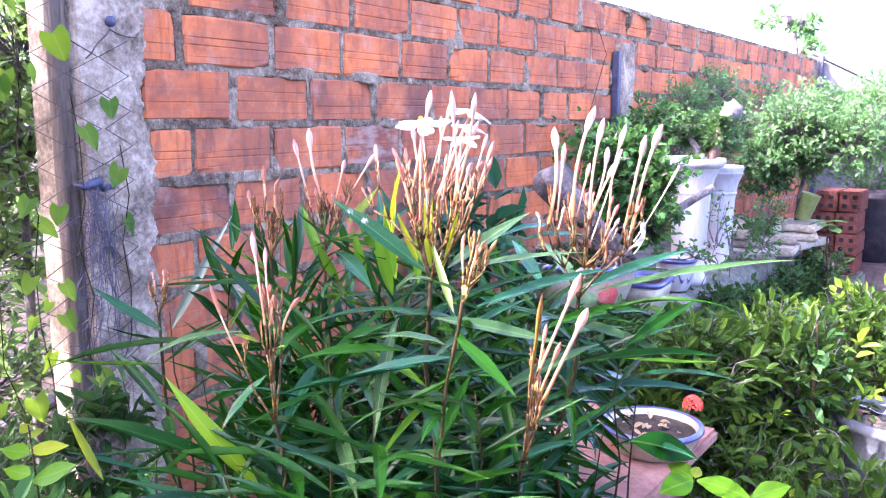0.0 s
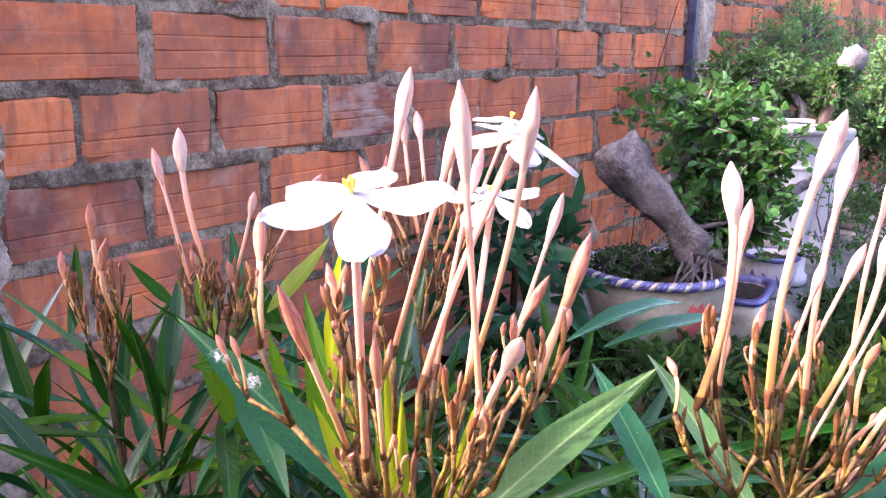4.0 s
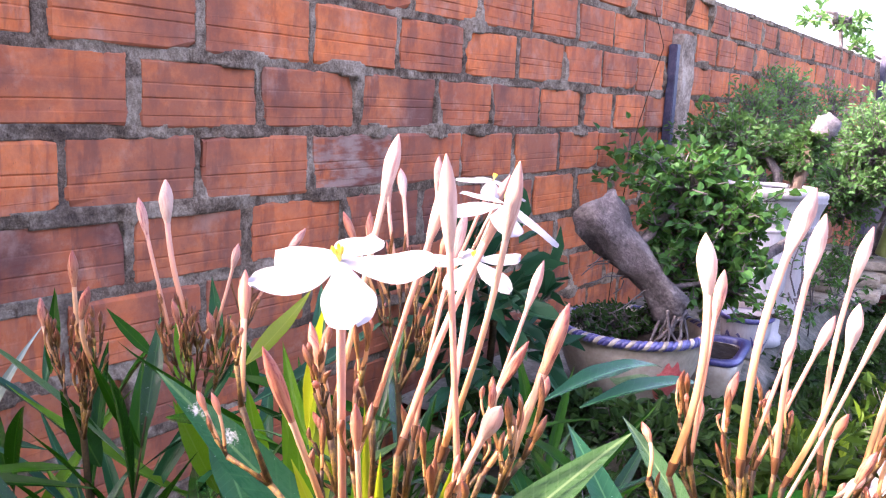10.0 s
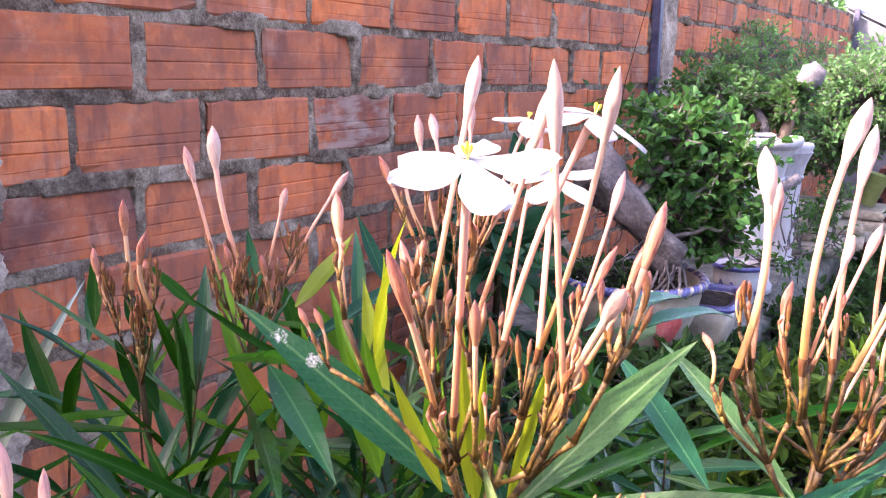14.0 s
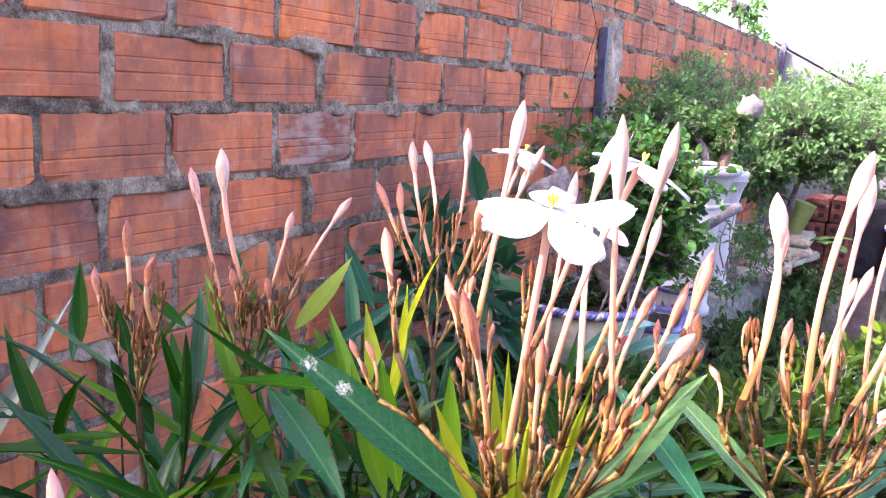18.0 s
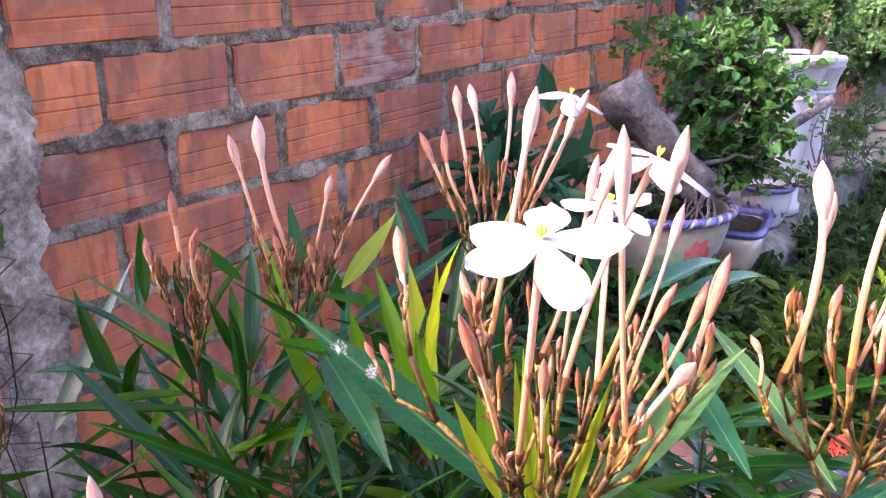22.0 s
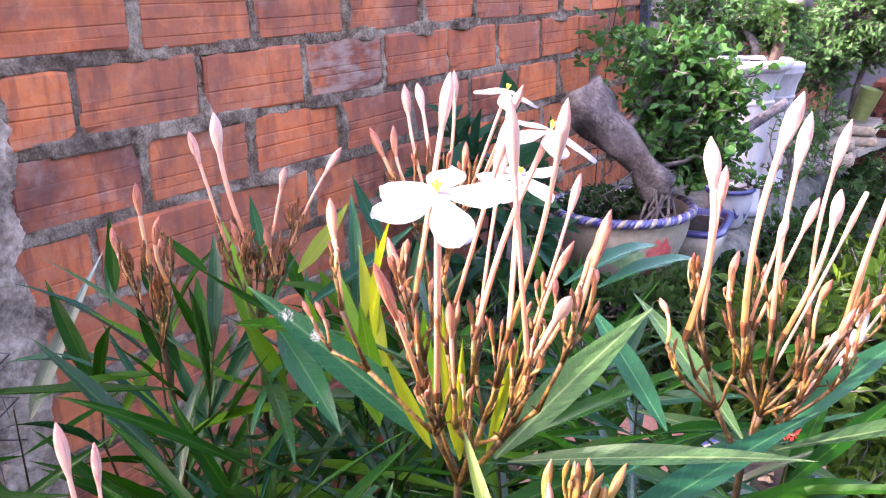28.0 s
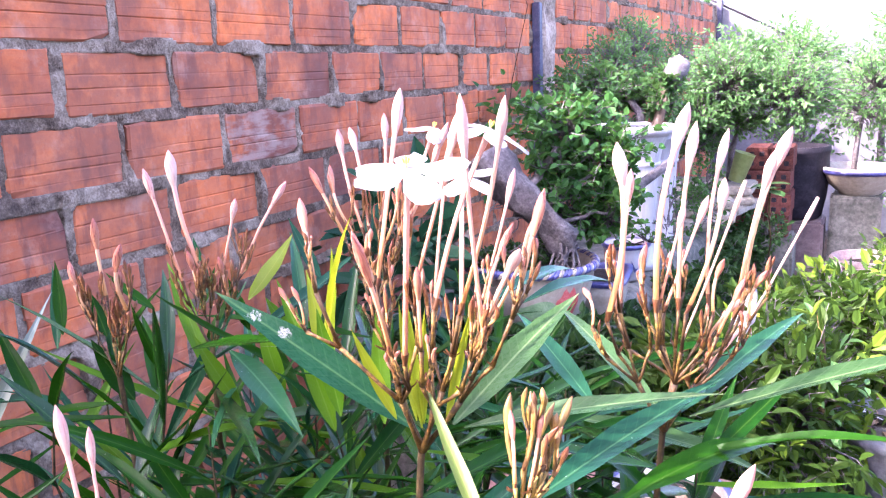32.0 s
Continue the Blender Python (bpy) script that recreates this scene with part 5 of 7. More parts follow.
def far_tree(at, h, crown_r, seed, mat, label, sprays=30):
    rng = random.Random(seed)
    ob = thing("tree", label, "tree")
    x, y, z = at
    top = Vector((x, y, z + h))
    path = bent((x, y, z), top, 8, 0, 0.08, rng)
    part("trunk", mesh_of("trunk", *tube_data(path, [0.11, 0.10, 0.09, 0.08, 0.07, 0.06, 0.045, 0.03, 0.02], 9), BARK), ob)
    lv, lf = [], []
    for i in range(9):
        s = path[rng.randrange(4, 9)]
        e = s + Vector((rng.uniform(-1, 1), rng.uniform(-1, 1), rng.uniform(0.0, 0.7))) * crown_r
        part("limb", mesh_of("limb", *tube_data(bent(s, e, 5, -0.1, 0.05, rng), [0.04, 0.035, 0.03, 0.022, 0.015, 0.01], 6), BARK), ob)
        a, b, _, _ = leaf_cloud(e, (crown_r * 0.55, crown_r * 0.55, crown_r * 0.42), sprays, 8, 0.09, rng, 0.5)
        n = len(lv)
        lv += a
        lf += [tuple(k + n for k in q) for q in b]
    c = part("crown", mesh_of("crown", lv, lf, mat, False), ob)
    c["kind"] = "stuff"
    return ob


far_tree((-1.1, 10.2, 0), 2.02, 0.30, 61, FOLIAGE_PALE, "sunlit tree standing behind the wall's far end", 12)
far_tree((1.9, 12.5, 0), 2.0, 1.0, 62, FOLIAGE_PALE, "sunlit tree behind the shed")
far_tree((-3.2, 3.4, 0), 2.2, 1.2, 63, FOLIAGE_DEEP, "leafy tree behind the wire fence")
far_tree((-4.4, 2.4, 0), 2.4, 1.4, 64, FOLIAGE_PALE, "leafy tree behind the wire fence")

# growth and rubble behind the fence
shrub("wild_shrub", "sunlit wild shrub behind the wire fence",
      ((-0.45, 0.62, 1.05, 0.25, 0.25, 0.30, 150), (-0.75, 0.75, 0.75, 0.3, 0.3, 0.25, 130), (-0.35, 0.35, 1.25, 0.22, 0.25, 0.22, 100), (-0.9, 1.15, 1.1, 0.35, 0.3, 0.35, 130), (-0.5, 0.2, 0.8, 0.25, 0.25, 0.2, 80)), 0.034, FOLIAGE_SUNLIT, 71,
      [([(-0.5, 0.6, 0), (-0.48, 0.6, 0.5), (-0.45, 0.6, 1.0)], [0.02, 0.016, 0.008])], 0.5)
shrub("wild_shrub", "tall wild shrub leaning over the wire fence",
      ((-0.22, -0.05, 1.62, 0.26, 0.28, 0.25, 240), (-0.22, 0.22, 1.60, 0.24, 0.25, 0.25, 220), (-0.24, -0.36, 1.64, 0.26, 0.24, 0.24, 220), (-0.22, -0.1, 1.25, 0.25, 0.4, 0.28, 200)), 0.055, FOLIAGE_PALE, 79,
      [([(-0.28, 0.0, 0), (-0.27, 0.0, 0.7), (-0.24, 0.02, 1.55)], [0.022, 0.018, 0.008])], 0.55)
shrub("wild_shrub", "small-leaved wild shrub close behind the wire fence",
      ((-0.34, 0.82, 1.20, 0.15, 0.16, 0.15, 90), (-0.33, 0.80, 1.00, 0.14, 0.14, 0.13, 80), (-0.25, 0.86, 1.10, 0.10, 0.10, 0.2, 60), (-0.22, 0.84, 0.85, 0.10, 0.10, 0.15, 40), (-0.40, 0.78, 0.82, 0.12, 0.14, 0.12, 50), (-0.30, 0.70, 0.60, 0.10, 0.12, 0.10, 40), (-0.12, 0.50, 0.50, 0.10, 0.12, 0.10, 40), (-0.10, 0.42, 0.30, 0.14, 0.16, 0.14, 50)), 0.024, FOLIAGE_SUNLIT, 75,
      [([(-0.34, 0.80, 0), (-0.34, 0.80, 0.6), (-0.34, 0.81, 1.15)], [0.012, 0.010, 0.005])], 0.6)
# weeds in the darkened green, which also paint the shade at the pillar's foot
shrub("fence_weed", "tangled dark weeds at the foot of the pillar and fence",
      ((0.14, 0.70, 0.34, 0.09, 0.12, 0.20, 70), (0.16, 0.62, 0.60, 0.06, 0.08, 0.10, 30), (0.10, 0.48, 0.40, 0.09, 0.14, 0.22, 60), (0.14, 0.32, 0.32, 0.10, 0.16, 0.2, 60), (-0.25, 0.62, 0.35, 0.16, 0.20, 0.20, 90), (-0.60, 0.78, 0.30, 0.26, 0.30, 0.20, 120), (-0.16, 0.40, 0.62, 0.10, 0.15, 0.15, 60), (-0.9, 0.9, 0.5, 0.3, 0.3, 0.25, 110)), 0.032, FOLIAGE_SHADE, 77, None, 0.4)
shrub("weed", "low weed with pointed bright leaves in front of the fence", ((0.36, 0.36, 0.66, 0.06, 0.06, 0.06, 6), (0.22, 0.50, 0.48, 0.10, 0.12, 0.10, 22), (0.12, 0.62, 0.42, 0.10, 0.12, 0.12, 26)), 0.055, FOLIAGE_BONSAI, 73,
      [([(0.36, 0.38, 0), (0.36, 0.37, 0.4), (0.36, 0.36, 0.66)], [0.004, 0.003, 0.002])], 0.36)
v, f = [], []
rng = random.Random(8)
base = stone_mesh(1.0, 2.0, RUBBLE)
bv, bf = [w.co.copy() for w in base.vertices], [tuple(q.vertices) for q in base.polygons]
for i in range(420):
    p = Vector((rng.uniform(-2.6, 0.25), rng.uniform(-0.1, 2.6) , 0))
    if p.x > -0.15 and p.y > 0.65:
        continue
    s = rng.uniform(0.012, 0.05)
    n = len(v)
    r = Euler((0, 0, rng.uniform(0, 6.28))).to_matrix()
    v += [r @ (w * s) + p + Vector((0, 0, s * 0.3)) for w in bv]
    f += [tuple(k + n for k in q) for q in bf]
alone("rubble", mesh_of("rubble", v, f, RUBBLE, False), "scattered pale stones and brick rubble behind the fence", "rubble", "stuff")

# vine with heart-shaped leaves on fence and pillar
vine = thing("vine", "vine with heart-shaped bright leaves climbing the wire fence", "vine")


def heart_mesh():
    v, f = [], []
    rows = 9
    for i in range(rows + 1):
        s = i / rows
        w = 0.58 * (1 - s) ** 0.72 * (1 - 0.45 * math.exp(-s * 7))
        if i == rows:
            w = 0.0
        back = 0.22 * (1 - min(1, s * 3.2))
        for k in (-1, -0.5, 0, 0.5, 1):
            v.append((w * k, s - back * abs(k), 0.10 * abs(k) - 0.12 * s * s + 0.03 * math.sin(s * 9 + k * 2)))
    for i in range(rows):
        for k in range(4):
            a = i * 5 + k
            f.append((a, a + 1, a + 6, a + 5))
    return mesh_of("vine_leaf", v, f, HEART)


heart = heart_mesh()
rng = random.Random(15)
spots = [(0.060, 0.665, 1.165, 0.060), (0.055, 0.705, 1.035, 0.050), (0.060, 0.745, 1.075, 0.042), (0.060, 0.755, 0.975, 0.046), (0.055, 0.765, 0.900, 0.046), (0.055, 0.63, 0.905, 0.042), (0.06, 0.615, 0.94, 0.04),
         (0.06, 0.60, 1.21, 0.045), (0.06, 0.585, 1.10, 0.045), (0.06, 0.655, 0.815, 0.04), (0.06, 0.63, 0.72, 0.045), (0.065, 0.53, 0.98, 0.05), (0.06, 0.50, 1.16, 0.05), (0.06, 0.60, 0.66, 0.05), (0.065, 0.70, 0.67, 0.045)]
spots += [(0.06, rng.uniform(0.12, 0.66), rng.uniform(0.45, 1.42), rng.uniform(0.018, 0.042)) for i in range(46)]
for x, y, z, s in spots:
    s *= 0.72
    a = Vector((x, y - 0.016, z))
    tip = a + Vector((rng.uniform(-0.1, 0.7), rng.uniform(-0.9, 0.9), -1.0)).normalized() * s
    ln, rot = frame_of(a, tip, (1, rng.uniform(-1.2, 0.9), rng.uniform(0.1, 1.0)))
    part("leaf", heart, vine, m=Matrix.LocRotScale(a, rot, None) @ Matrix.Diagonal((ln, ln, ln, 1)))
for i in range(4):
    part("stem", mesh_of("stem", *tube_data(bent((0.058, 0.60 + 0.04 * i, 0.02), (0.056, 0.52 + 0.075 * i, 1.25 - 0.08 * i), 14, 0, 0.012, rng), [0.0009] * 15, 5), STALK), vine)
climber = thing("wall_creeper", "thin creeper with small bright leaves on the brick wall", "vine")
part("stem", mesh_of("stem", *tube_data([Vector((0.02, 2.35, 0.60)), Vector((0.03, 2.36, 0.85)), Vector((0.04, 2.40, 1.05)), Vector((0.05, 2.50, 1.25)), Vector((0.05, 2.42, 1.34))], [0.0012, 0.0011, 0.001, 0.0009, 0.0007], 5), STALK), climber)
a, b, _, _ = leaf_cloud((0.06, 2.30, 0.92), (0.05, 0.22, 0.16), 16, 4, 0.03, random.Random(9), 0.75)
p = part("foliage", mesh_of("foliage", a, b, FOLIAGE_BONSAI, False), climber)
p["kind"] = "stuff"
broad = thing("broad_leaf_plant", "low dark plant with broad rounded leaves beside the ledge", "plant")
a, b, _, _ = leaf_cloud((0.20, 1.52, 0.74), (0.14, 0.16, 0.16), 46, 4, 0.075, random.Random(19), 0.42)
p = part("foliage", mesh_of("foliage", a, b, FOLIAGE_TEAL, False), broad)
p["kind"] = "stuff"
part("stem", mesh_of("stem", *tube_data(bent((0.20, 1.50, 0.55), (0.20, 1.52, 0.75), 4), [0.006] * 5, 6), STALK), broad)


# ---- the flowering shrubs ----
def leaf_mesh(arch, fold, wave, mat, rows=12, widest=0.42, seed=0):
    """Long pointed leaf: base at the origin, tip at y = 1, one unit wide."""
    v, f = [], []
    cols = (-1, -0.55, 0, 0.55, 1)
    for i in range(rows + 1):
        s = i / rows
        w = 0.5 * (math.sin(math.pi * s ** (math.log(0.5) / math.log(widest))) ** 1.05 if 0 < s < 1 else 0.0) + (0.05 if i == 0 else 0.0)
        z = arch * 4 * s * (1 - s) ** 0.8
        for c in cols:
            edge = 4 * wave * math.sin(s * 17 + seed + (1.3 if c > 0 else 0)) * abs(c)
            v.append((w * c, s, z + 0.09 * (fold * w * abs(c) + edge * w)))
    for i in range(rows):
        for k in range(4):
            a = i * 5 + k
            f.append((a, a + 1, a + 6, a + 5))
    return mesh_of("leaf", v, f, mat)


LEAVES = {}
for key, mat in (("dark", LEAF_DARK), ("blue", LEAF_BLUE), ("young", LEAF_YOUNG), ("grey", LEAF_GREY), ("spot", LEAF_SPOT), ("gloss", LEAF_GLOSS), ("lime", LEAF_LIME), ("olive", LEAF_OLIVE), ("fresh", LEAF_FRESH), ("silver", LEAF_SHEEN)):
    LEAVES[key] = [leaf_mesh(a, fo, w, mat, seed=i * 2.1, widest=wd) for i, (a, fo, w, wd) in enumerate(((0.02, 0.35, 0.02, 0.42), (0.05, 0.55, 0.03, 0.46), (0.09, 0.45, 0.03, 0.45), (-0.03, 0.50, 0.03, 0.4), (0.01, 0.60, 0.04, 0.45), (0.16, 0.40, 0.03, 0.45)))]


def put_leaf(plant, kind, base, tip, width, shape=0, up=(0.15, -0.35, 1.0), label=""):
    ln, rot = frame_of(base, tip, up)
    return part("leaf", LEAVES[kind][shape], plant, label, Matrix.LocRotScale(Vector(base), rot, None) @ Matrix.Diagonal((width, ln, ln, 1)))


def spindle(z0, z1, curve, swell, mat, name, sides=9, rows=10, tip_r=0.12):
    """A turned piece of a bud between two heights of the unit bud, bowed by curve."""
    path, radii = [], []
    for i in range(rows + 1):
        s = i / rows
        z = z0 + (z1 - z0) * s
        path.append((curve * math.sin(math.pi * z) , 0, z))
        radii.append(swell(s))
    v, f = [], []
    for (x, y, z), r in zip(path, radii):
        for k in range(sides):
            a = 2 * math.pi * k / sides
            v.append((x * 60 + r * math.cos(a), r * math.sin(a), z))
    for i in range(rows):
        for k in range(sides):
            a, b = i * sides + k, i * sides + (k + 1) % sides
            f.append((a, b, b + sides, a + sides))
    f.append(tuple(range(rows * sides, (rows + 1) * sides)))
    return mesh_of(name, v, f, mat)


def bulb(s):
    return 0.36 + 0.64 * math.sin(math.pi * min(1, s * 0.80 + 0.05)) ** 1.2 if s < 0.62 else max(0.07, 0.98 * (1 - ((s - 0.55) / 0.46) ** 2.0))


BUDS = {}
for key, skin, tube_mat, neck, thin in (("white", BUD_SKIN, TUBE, 0.77, 0.44), ("blush", BUD_SKIN, TUBE_PINK, 0.75, 0.42), ("pink", BUD_PINK, TUBE_PINK, 0.75, 0.42), ("rose", BUD_ROSE, TUBE, 0.62, 0.50), ("short", BUD_DIM, TUBE, 0.30, 0.55), ("dim", BUD_DIM, CALYX, 0.55, 0.50), ("gold", GOLD, GOLD_STEM, 0.52, 0.62)):
    BUDS[key] = []
    for c in (0.0, 0.02, -0.03):
        BUDS[key].append((spindle(neck, 1.0, c, bulb, skin, "bud_tip", rows=12), spindle(0.06, neck + 0.002, c, lambda s, t=thin: t * (1.0 - 0.10 * math.sin(math.pi * s)) if s < 0.9 else t * (0.9 + 0.1 * (s - 0.9) * 10 * 0.8), tube_mat, "tube"),
                          spindle(0.0, 0.065, c, lambda s: 0.34 + 0.20 * s, CALYX, "calyx", rows=4)))


def put_bud(plant, kind, base, tip, radius, spin=0.0, shape=0):
    d = Vector(tip) - Vector(base)
    rot = d.to_track_quat("Z", "Y").to_matrix().to_4x4() @ Matrix.Rotation(spin, 4, "Z")
    m = Matrix.Translation(Vector(base)) @ rot @ Matrix.Diagonal((radius, radius, d.length, 1))
    tip_me, tube_me, calyx_me = BUDS[kind][shape]
    b = part("bud", tip_me, plant, m=m)
    part("tube", tube_me, b)
    part("calyx", calyx_me, b)
    return b


def petal_mesh(curl, seed):
    """An egg-shaped petal one unit long, with a narrow claw and a round end."""
    v, f = [], []
    rows, cols = 15, 8
    for i in range(rows + 1):
        s = i / rows
        if s < 0.62:
            w = 0.050 + 0.215 * (math.sin(math.pi * 0.5 * s / 0.62)) ** 1.25
        else:
            w = 0.265 * max(0.0, 1 - ((s - 0.62) / 0.385) ** 2) ** 0.5
        for k in range(cols + 1):
            c = 2 * k / cols - 1
            z = curl * s * s - 0.07 * c * c * math.sin(math.pi * s) + (0.022 * math.sin(s * 7 + c * 3 + seed) + 0.015 * math.sin(c * 6 + seed * 3)) * s + 0.012 * math.exp(-(c * 7) ** 2)
            v.append((w * c * (1 + 0.05 * math.sin(s * 11 + seed + (2 if c > 0 else 0))), s - 0.03 * c * c * s, z))
    for i in range(rows):
        for k in range(cols):
            a = i * (cols + 1) + k
            f.append((a, a + 1, a + cols + 2, a + cols + 1))
    return mesh_of("petal", v, f, PETAL)


PETALS = [petal_mesh(c, i * 1.7) for i, c in enumerate((-0.22, -0.05, -0.38, 0.06, -0.30))]
UNIT_TUBE = [spindle(0.06, 1.0, c, lambda s: 0.42 + (0.25 * max(0, s - 0.85) / 0.15), TUBE_PINK, "tube", rows=12) for c in (0.0, 0.03)]
UNIT_CALYX = spindle(0.0, 0.065, 0.0, lambda s: 0.36 + 0.30 * s, CALYX, "calyx", rows=4)
UNIT_STAMEN = spindle(0.0, 1.0, 0.0, lambda s: 0.35 if s < 0.55 else 1.0 - 0.8 * max(0, s - 0.9) / 0.1, STAMEN, "stamen", 6, 8)


def put_flower(plant, base, centre, facing, size, spin, radius=0.0032, drops=(0, 1, 2, 3, 4), shape=0, tips=None):
    """Five white petals on a long tube. drops: which petal shape each takes; tips: where the petals end, if not spread evenly."""
    flower = part("flower", None, plant, "white five-petalled flower on a long pink tube")
    d = Vector(centre) - Vector(base)
    m = Matrix.Translation(Vector(base)) @ d.to_track_quat("Z", "Y").to_matrix().to_4x4() @ Matrix.Diagonal((radius, radius, d.length, 1))
    part("tube", UNIT_TUBE[shape], flower, m=m)
    part("calyx", UNIT_CALYX, flower, m=m)
    q = Vector(facing).normalized().to_track_quat("Z", "Y").to_matrix().to_4x4()
    for k in range(5):
        if tips:
            ln, rot = frame_of(centre, Vector(centre) + Vector(tips[k]), facing)
            place = Matrix.LocRotScale(Vector(centre), rot, None) @ Matrix.Translation((0, 0, size * 0.012 * k)) @ Matrix.Diagonal((size * 1.06, ln, ln, 1))
        else:
            turn = Matrix.Rotation(radians(spin + 72 * k), 4, "Z")
            place = Matrix.Translation(Vector(centre)) @ q @ turn @ Matrix.Translation((0, size * 0.03, size * 0.01 * k)) @ Matrix.Diagonal((size, size, size, 1))
        part("petal", PETALS[drops[k]], flower, m=place)
    for k in range(4):
        turn = Matrix.Rotation(radians(spin + 90 * k), 4, "Z") @ Matrix.Rotation(radians(14), 4, "X")
        part("stamen", UNIT_STAMEN, flower, m=Matrix.Translation(Vector(centre)) @ q @ turn @ Matrix.Diagonal((0.0006, 0.0006, size * 0.24, 1)))
    return flower


def stalk(plant, path, radii, mat=TWIG, name="branch", sides=6):
    return part(name, mesh_of(name, *tube_data([Vector(p) for p in path], radii, sides), mat), plant)


def bract_mesh():
    """A small pointed scale leaf, one unit long, cupped."""
    v, f = [], []
    for i in range(5):
        s = i / 4
        w = 0.30 * (1 - s) ** 0.7
        for c in (-1, 0, 1):
            v.append((w * c, s, 0.12 * c * c + 0.25 * s * s))
    for i in range(4):
        for k in range(2):
            f.append((i * 3 + k, i * 3 + k + 1, i * 3 + k + 4, i * 3 + k + 3))
    return mesh_of("bract", v, f, CALYX)


UNIT_BRACT = bract_mesh()


def knotted(path, r0, r1, rng):
    """Radii along a branch that thins from r0 to r1 and swells at both ends."""
    n = len(path) - 1
    return [(r0 + (r1 - r0) * i / n) * (1.5 if i in (0, n) else 1.0) * rng.uniform(0.94, 1.08) for i in range(n + 1)]


def young_buds(plant, at, way, count, rng, kinds, lengths, radius=(0.0009, 0.0014), lean=0.22):
    """A tuft of young buds on short stalks at a node."""
    for j in range(count):
        d = (way * 0.55 + Vector((rng.gauss(0, lean), rng.gauss(0, lean), 0.75 + rng.gauss(0, 0.2)))).normalized()
        foot = at + d * rng.uniform(0.002, 0.008)
        ln = rng.uniform(*lengths)
        stalk(plant, [at, at.lerp(foot, 0.5), foot], [0.0007, 0.0006, 0.0008], CYME, sides=5)
        bend = (d + Vector((0, 0, rng.uniform(0.2, 0.7)))).normalized()
        put_bud(plant, rng.choice(kinds), foot, foot + bend * ln, rng.uniform(*radius) * (0.75 + 0.35 * ln / lengths[1]), rng.uniform(0, 6.28), rng.randrange(3))


def head(plant, hub, buds, flowers, fill, seed, kinds=("short", "short", "dim", "rose"), lengths=(0.007, 0.022), thick=1.0, arms=4, mat=None):
    """A flower head: from one hub the branches fork twice, each fork a swollen node with scale leaves; tall buds and flowers
    stand on the ends, young buds in tufts at the nodes."""
    rng = random.Random(seed)
    hub = Vector(hub)
    mat = mat or CYME
    ends = []
    for kind, bx, by, bz, tx, ty, tz, r in buds:
        put_bud(plant, kind, (bx, by, bz), (tx, ty, tz), r / 1000, rng.uniform(0, 6.28), rng.randrange(3))
        ends.append(Vector((bx, by, bz)))
    for fl in flowers:
        put_flower(plant, *fl)
        ends.append(Vector(fl[0]))
    ends.sort(key=lambda e: math.atan2(e.y - hub.y, e.x - hub.x))
    arms = min(arms, len(ends))
    nodes = []
    for k in range(arms):
        mine = ends[k * len(ends) // arms:(k + 1) * len(ends) // arms]
        mean = sum(mine, Vector()) / len(mine)
        elbow = hub + Vector(((mean.x - hub.x) * 0.55, (mean.y - hub.y) * 0.55, (mean.z - hub.z) * 0.38))
        path = bent(hub - Vector((0, 0, 0.006)), elbow, 3, 0.0, 0.0006, rng)
        stalk(plant, path, knotted(path, 0.0015 * thick, 0.0012 * thick, rng), mat, sides=7)
        nodes.append((elbow, (elbow - hub).normalized(), 1))
        for e in mine:
            fork = elbow.lerp(e, 0.55) + Vector(((e.x - mean.x) * 0.25, (e.y - mean.y) * 0.25, -0.003))
            path = bent(elbow, fork, 3, 0.0, 0.0005, rng)
            stalk(plant, path, knotted(path, 0.0010 * thick, 0.0009 * thick, rng), mat, sides=6)
            path = bent(fork, e, 2, 0.0, 0.0003, rng)
            stalk(plant, path, knotted(path, 0.0009 * thick, 0.0009 * thick, rng), mat, sides=6)
            nodes += [(fork, (fork - elbow).normalized(), 2), (e, (e - fork).normalized(), 1)]
            for side in (-1, 1):
                d = Vector((rng.gauss(0, 1), rng.gauss(0, 1), 0.5)).normalized()
                ln, rot = frame_of(fork, fork + d * rng.uniform(0.004, 0.007), (0, 0, 1))
                part("bract", UNIT_BRACT, plant, m=Matrix.LocRotScale(fork, rot, None) @ Matrix.Diagonal((ln, ln, ln, 1)))
    # side branches that carry young buds alone
    while fill > 0:
        at, way, weight = nodes[rng.randrange(len(nodes))]
        out = Vector((at.x - hub.x, at.y - hub.y, 0.0))
        d = (way + out.normalized() * 0.15 + Vector((rng.gauss(0, 0.30), rng.gauss(0, 0.30), rng.uniform(0.2, 0.7)))).normalized()
        tip = at + d * rng.uniform(0.006, 0.020)
        path = bent(at, tip, 2, 0.0, 0.0003, rng)
        stalk(plant, path, knotted(path, 0.0008 * thick, 0.0007 * thick, rng), mat, sides=5)
        count = rng.choice((2, 3, 3))
        young_buds(plant, tip, d, count, rng, kinds, lengths)
        fill -= count


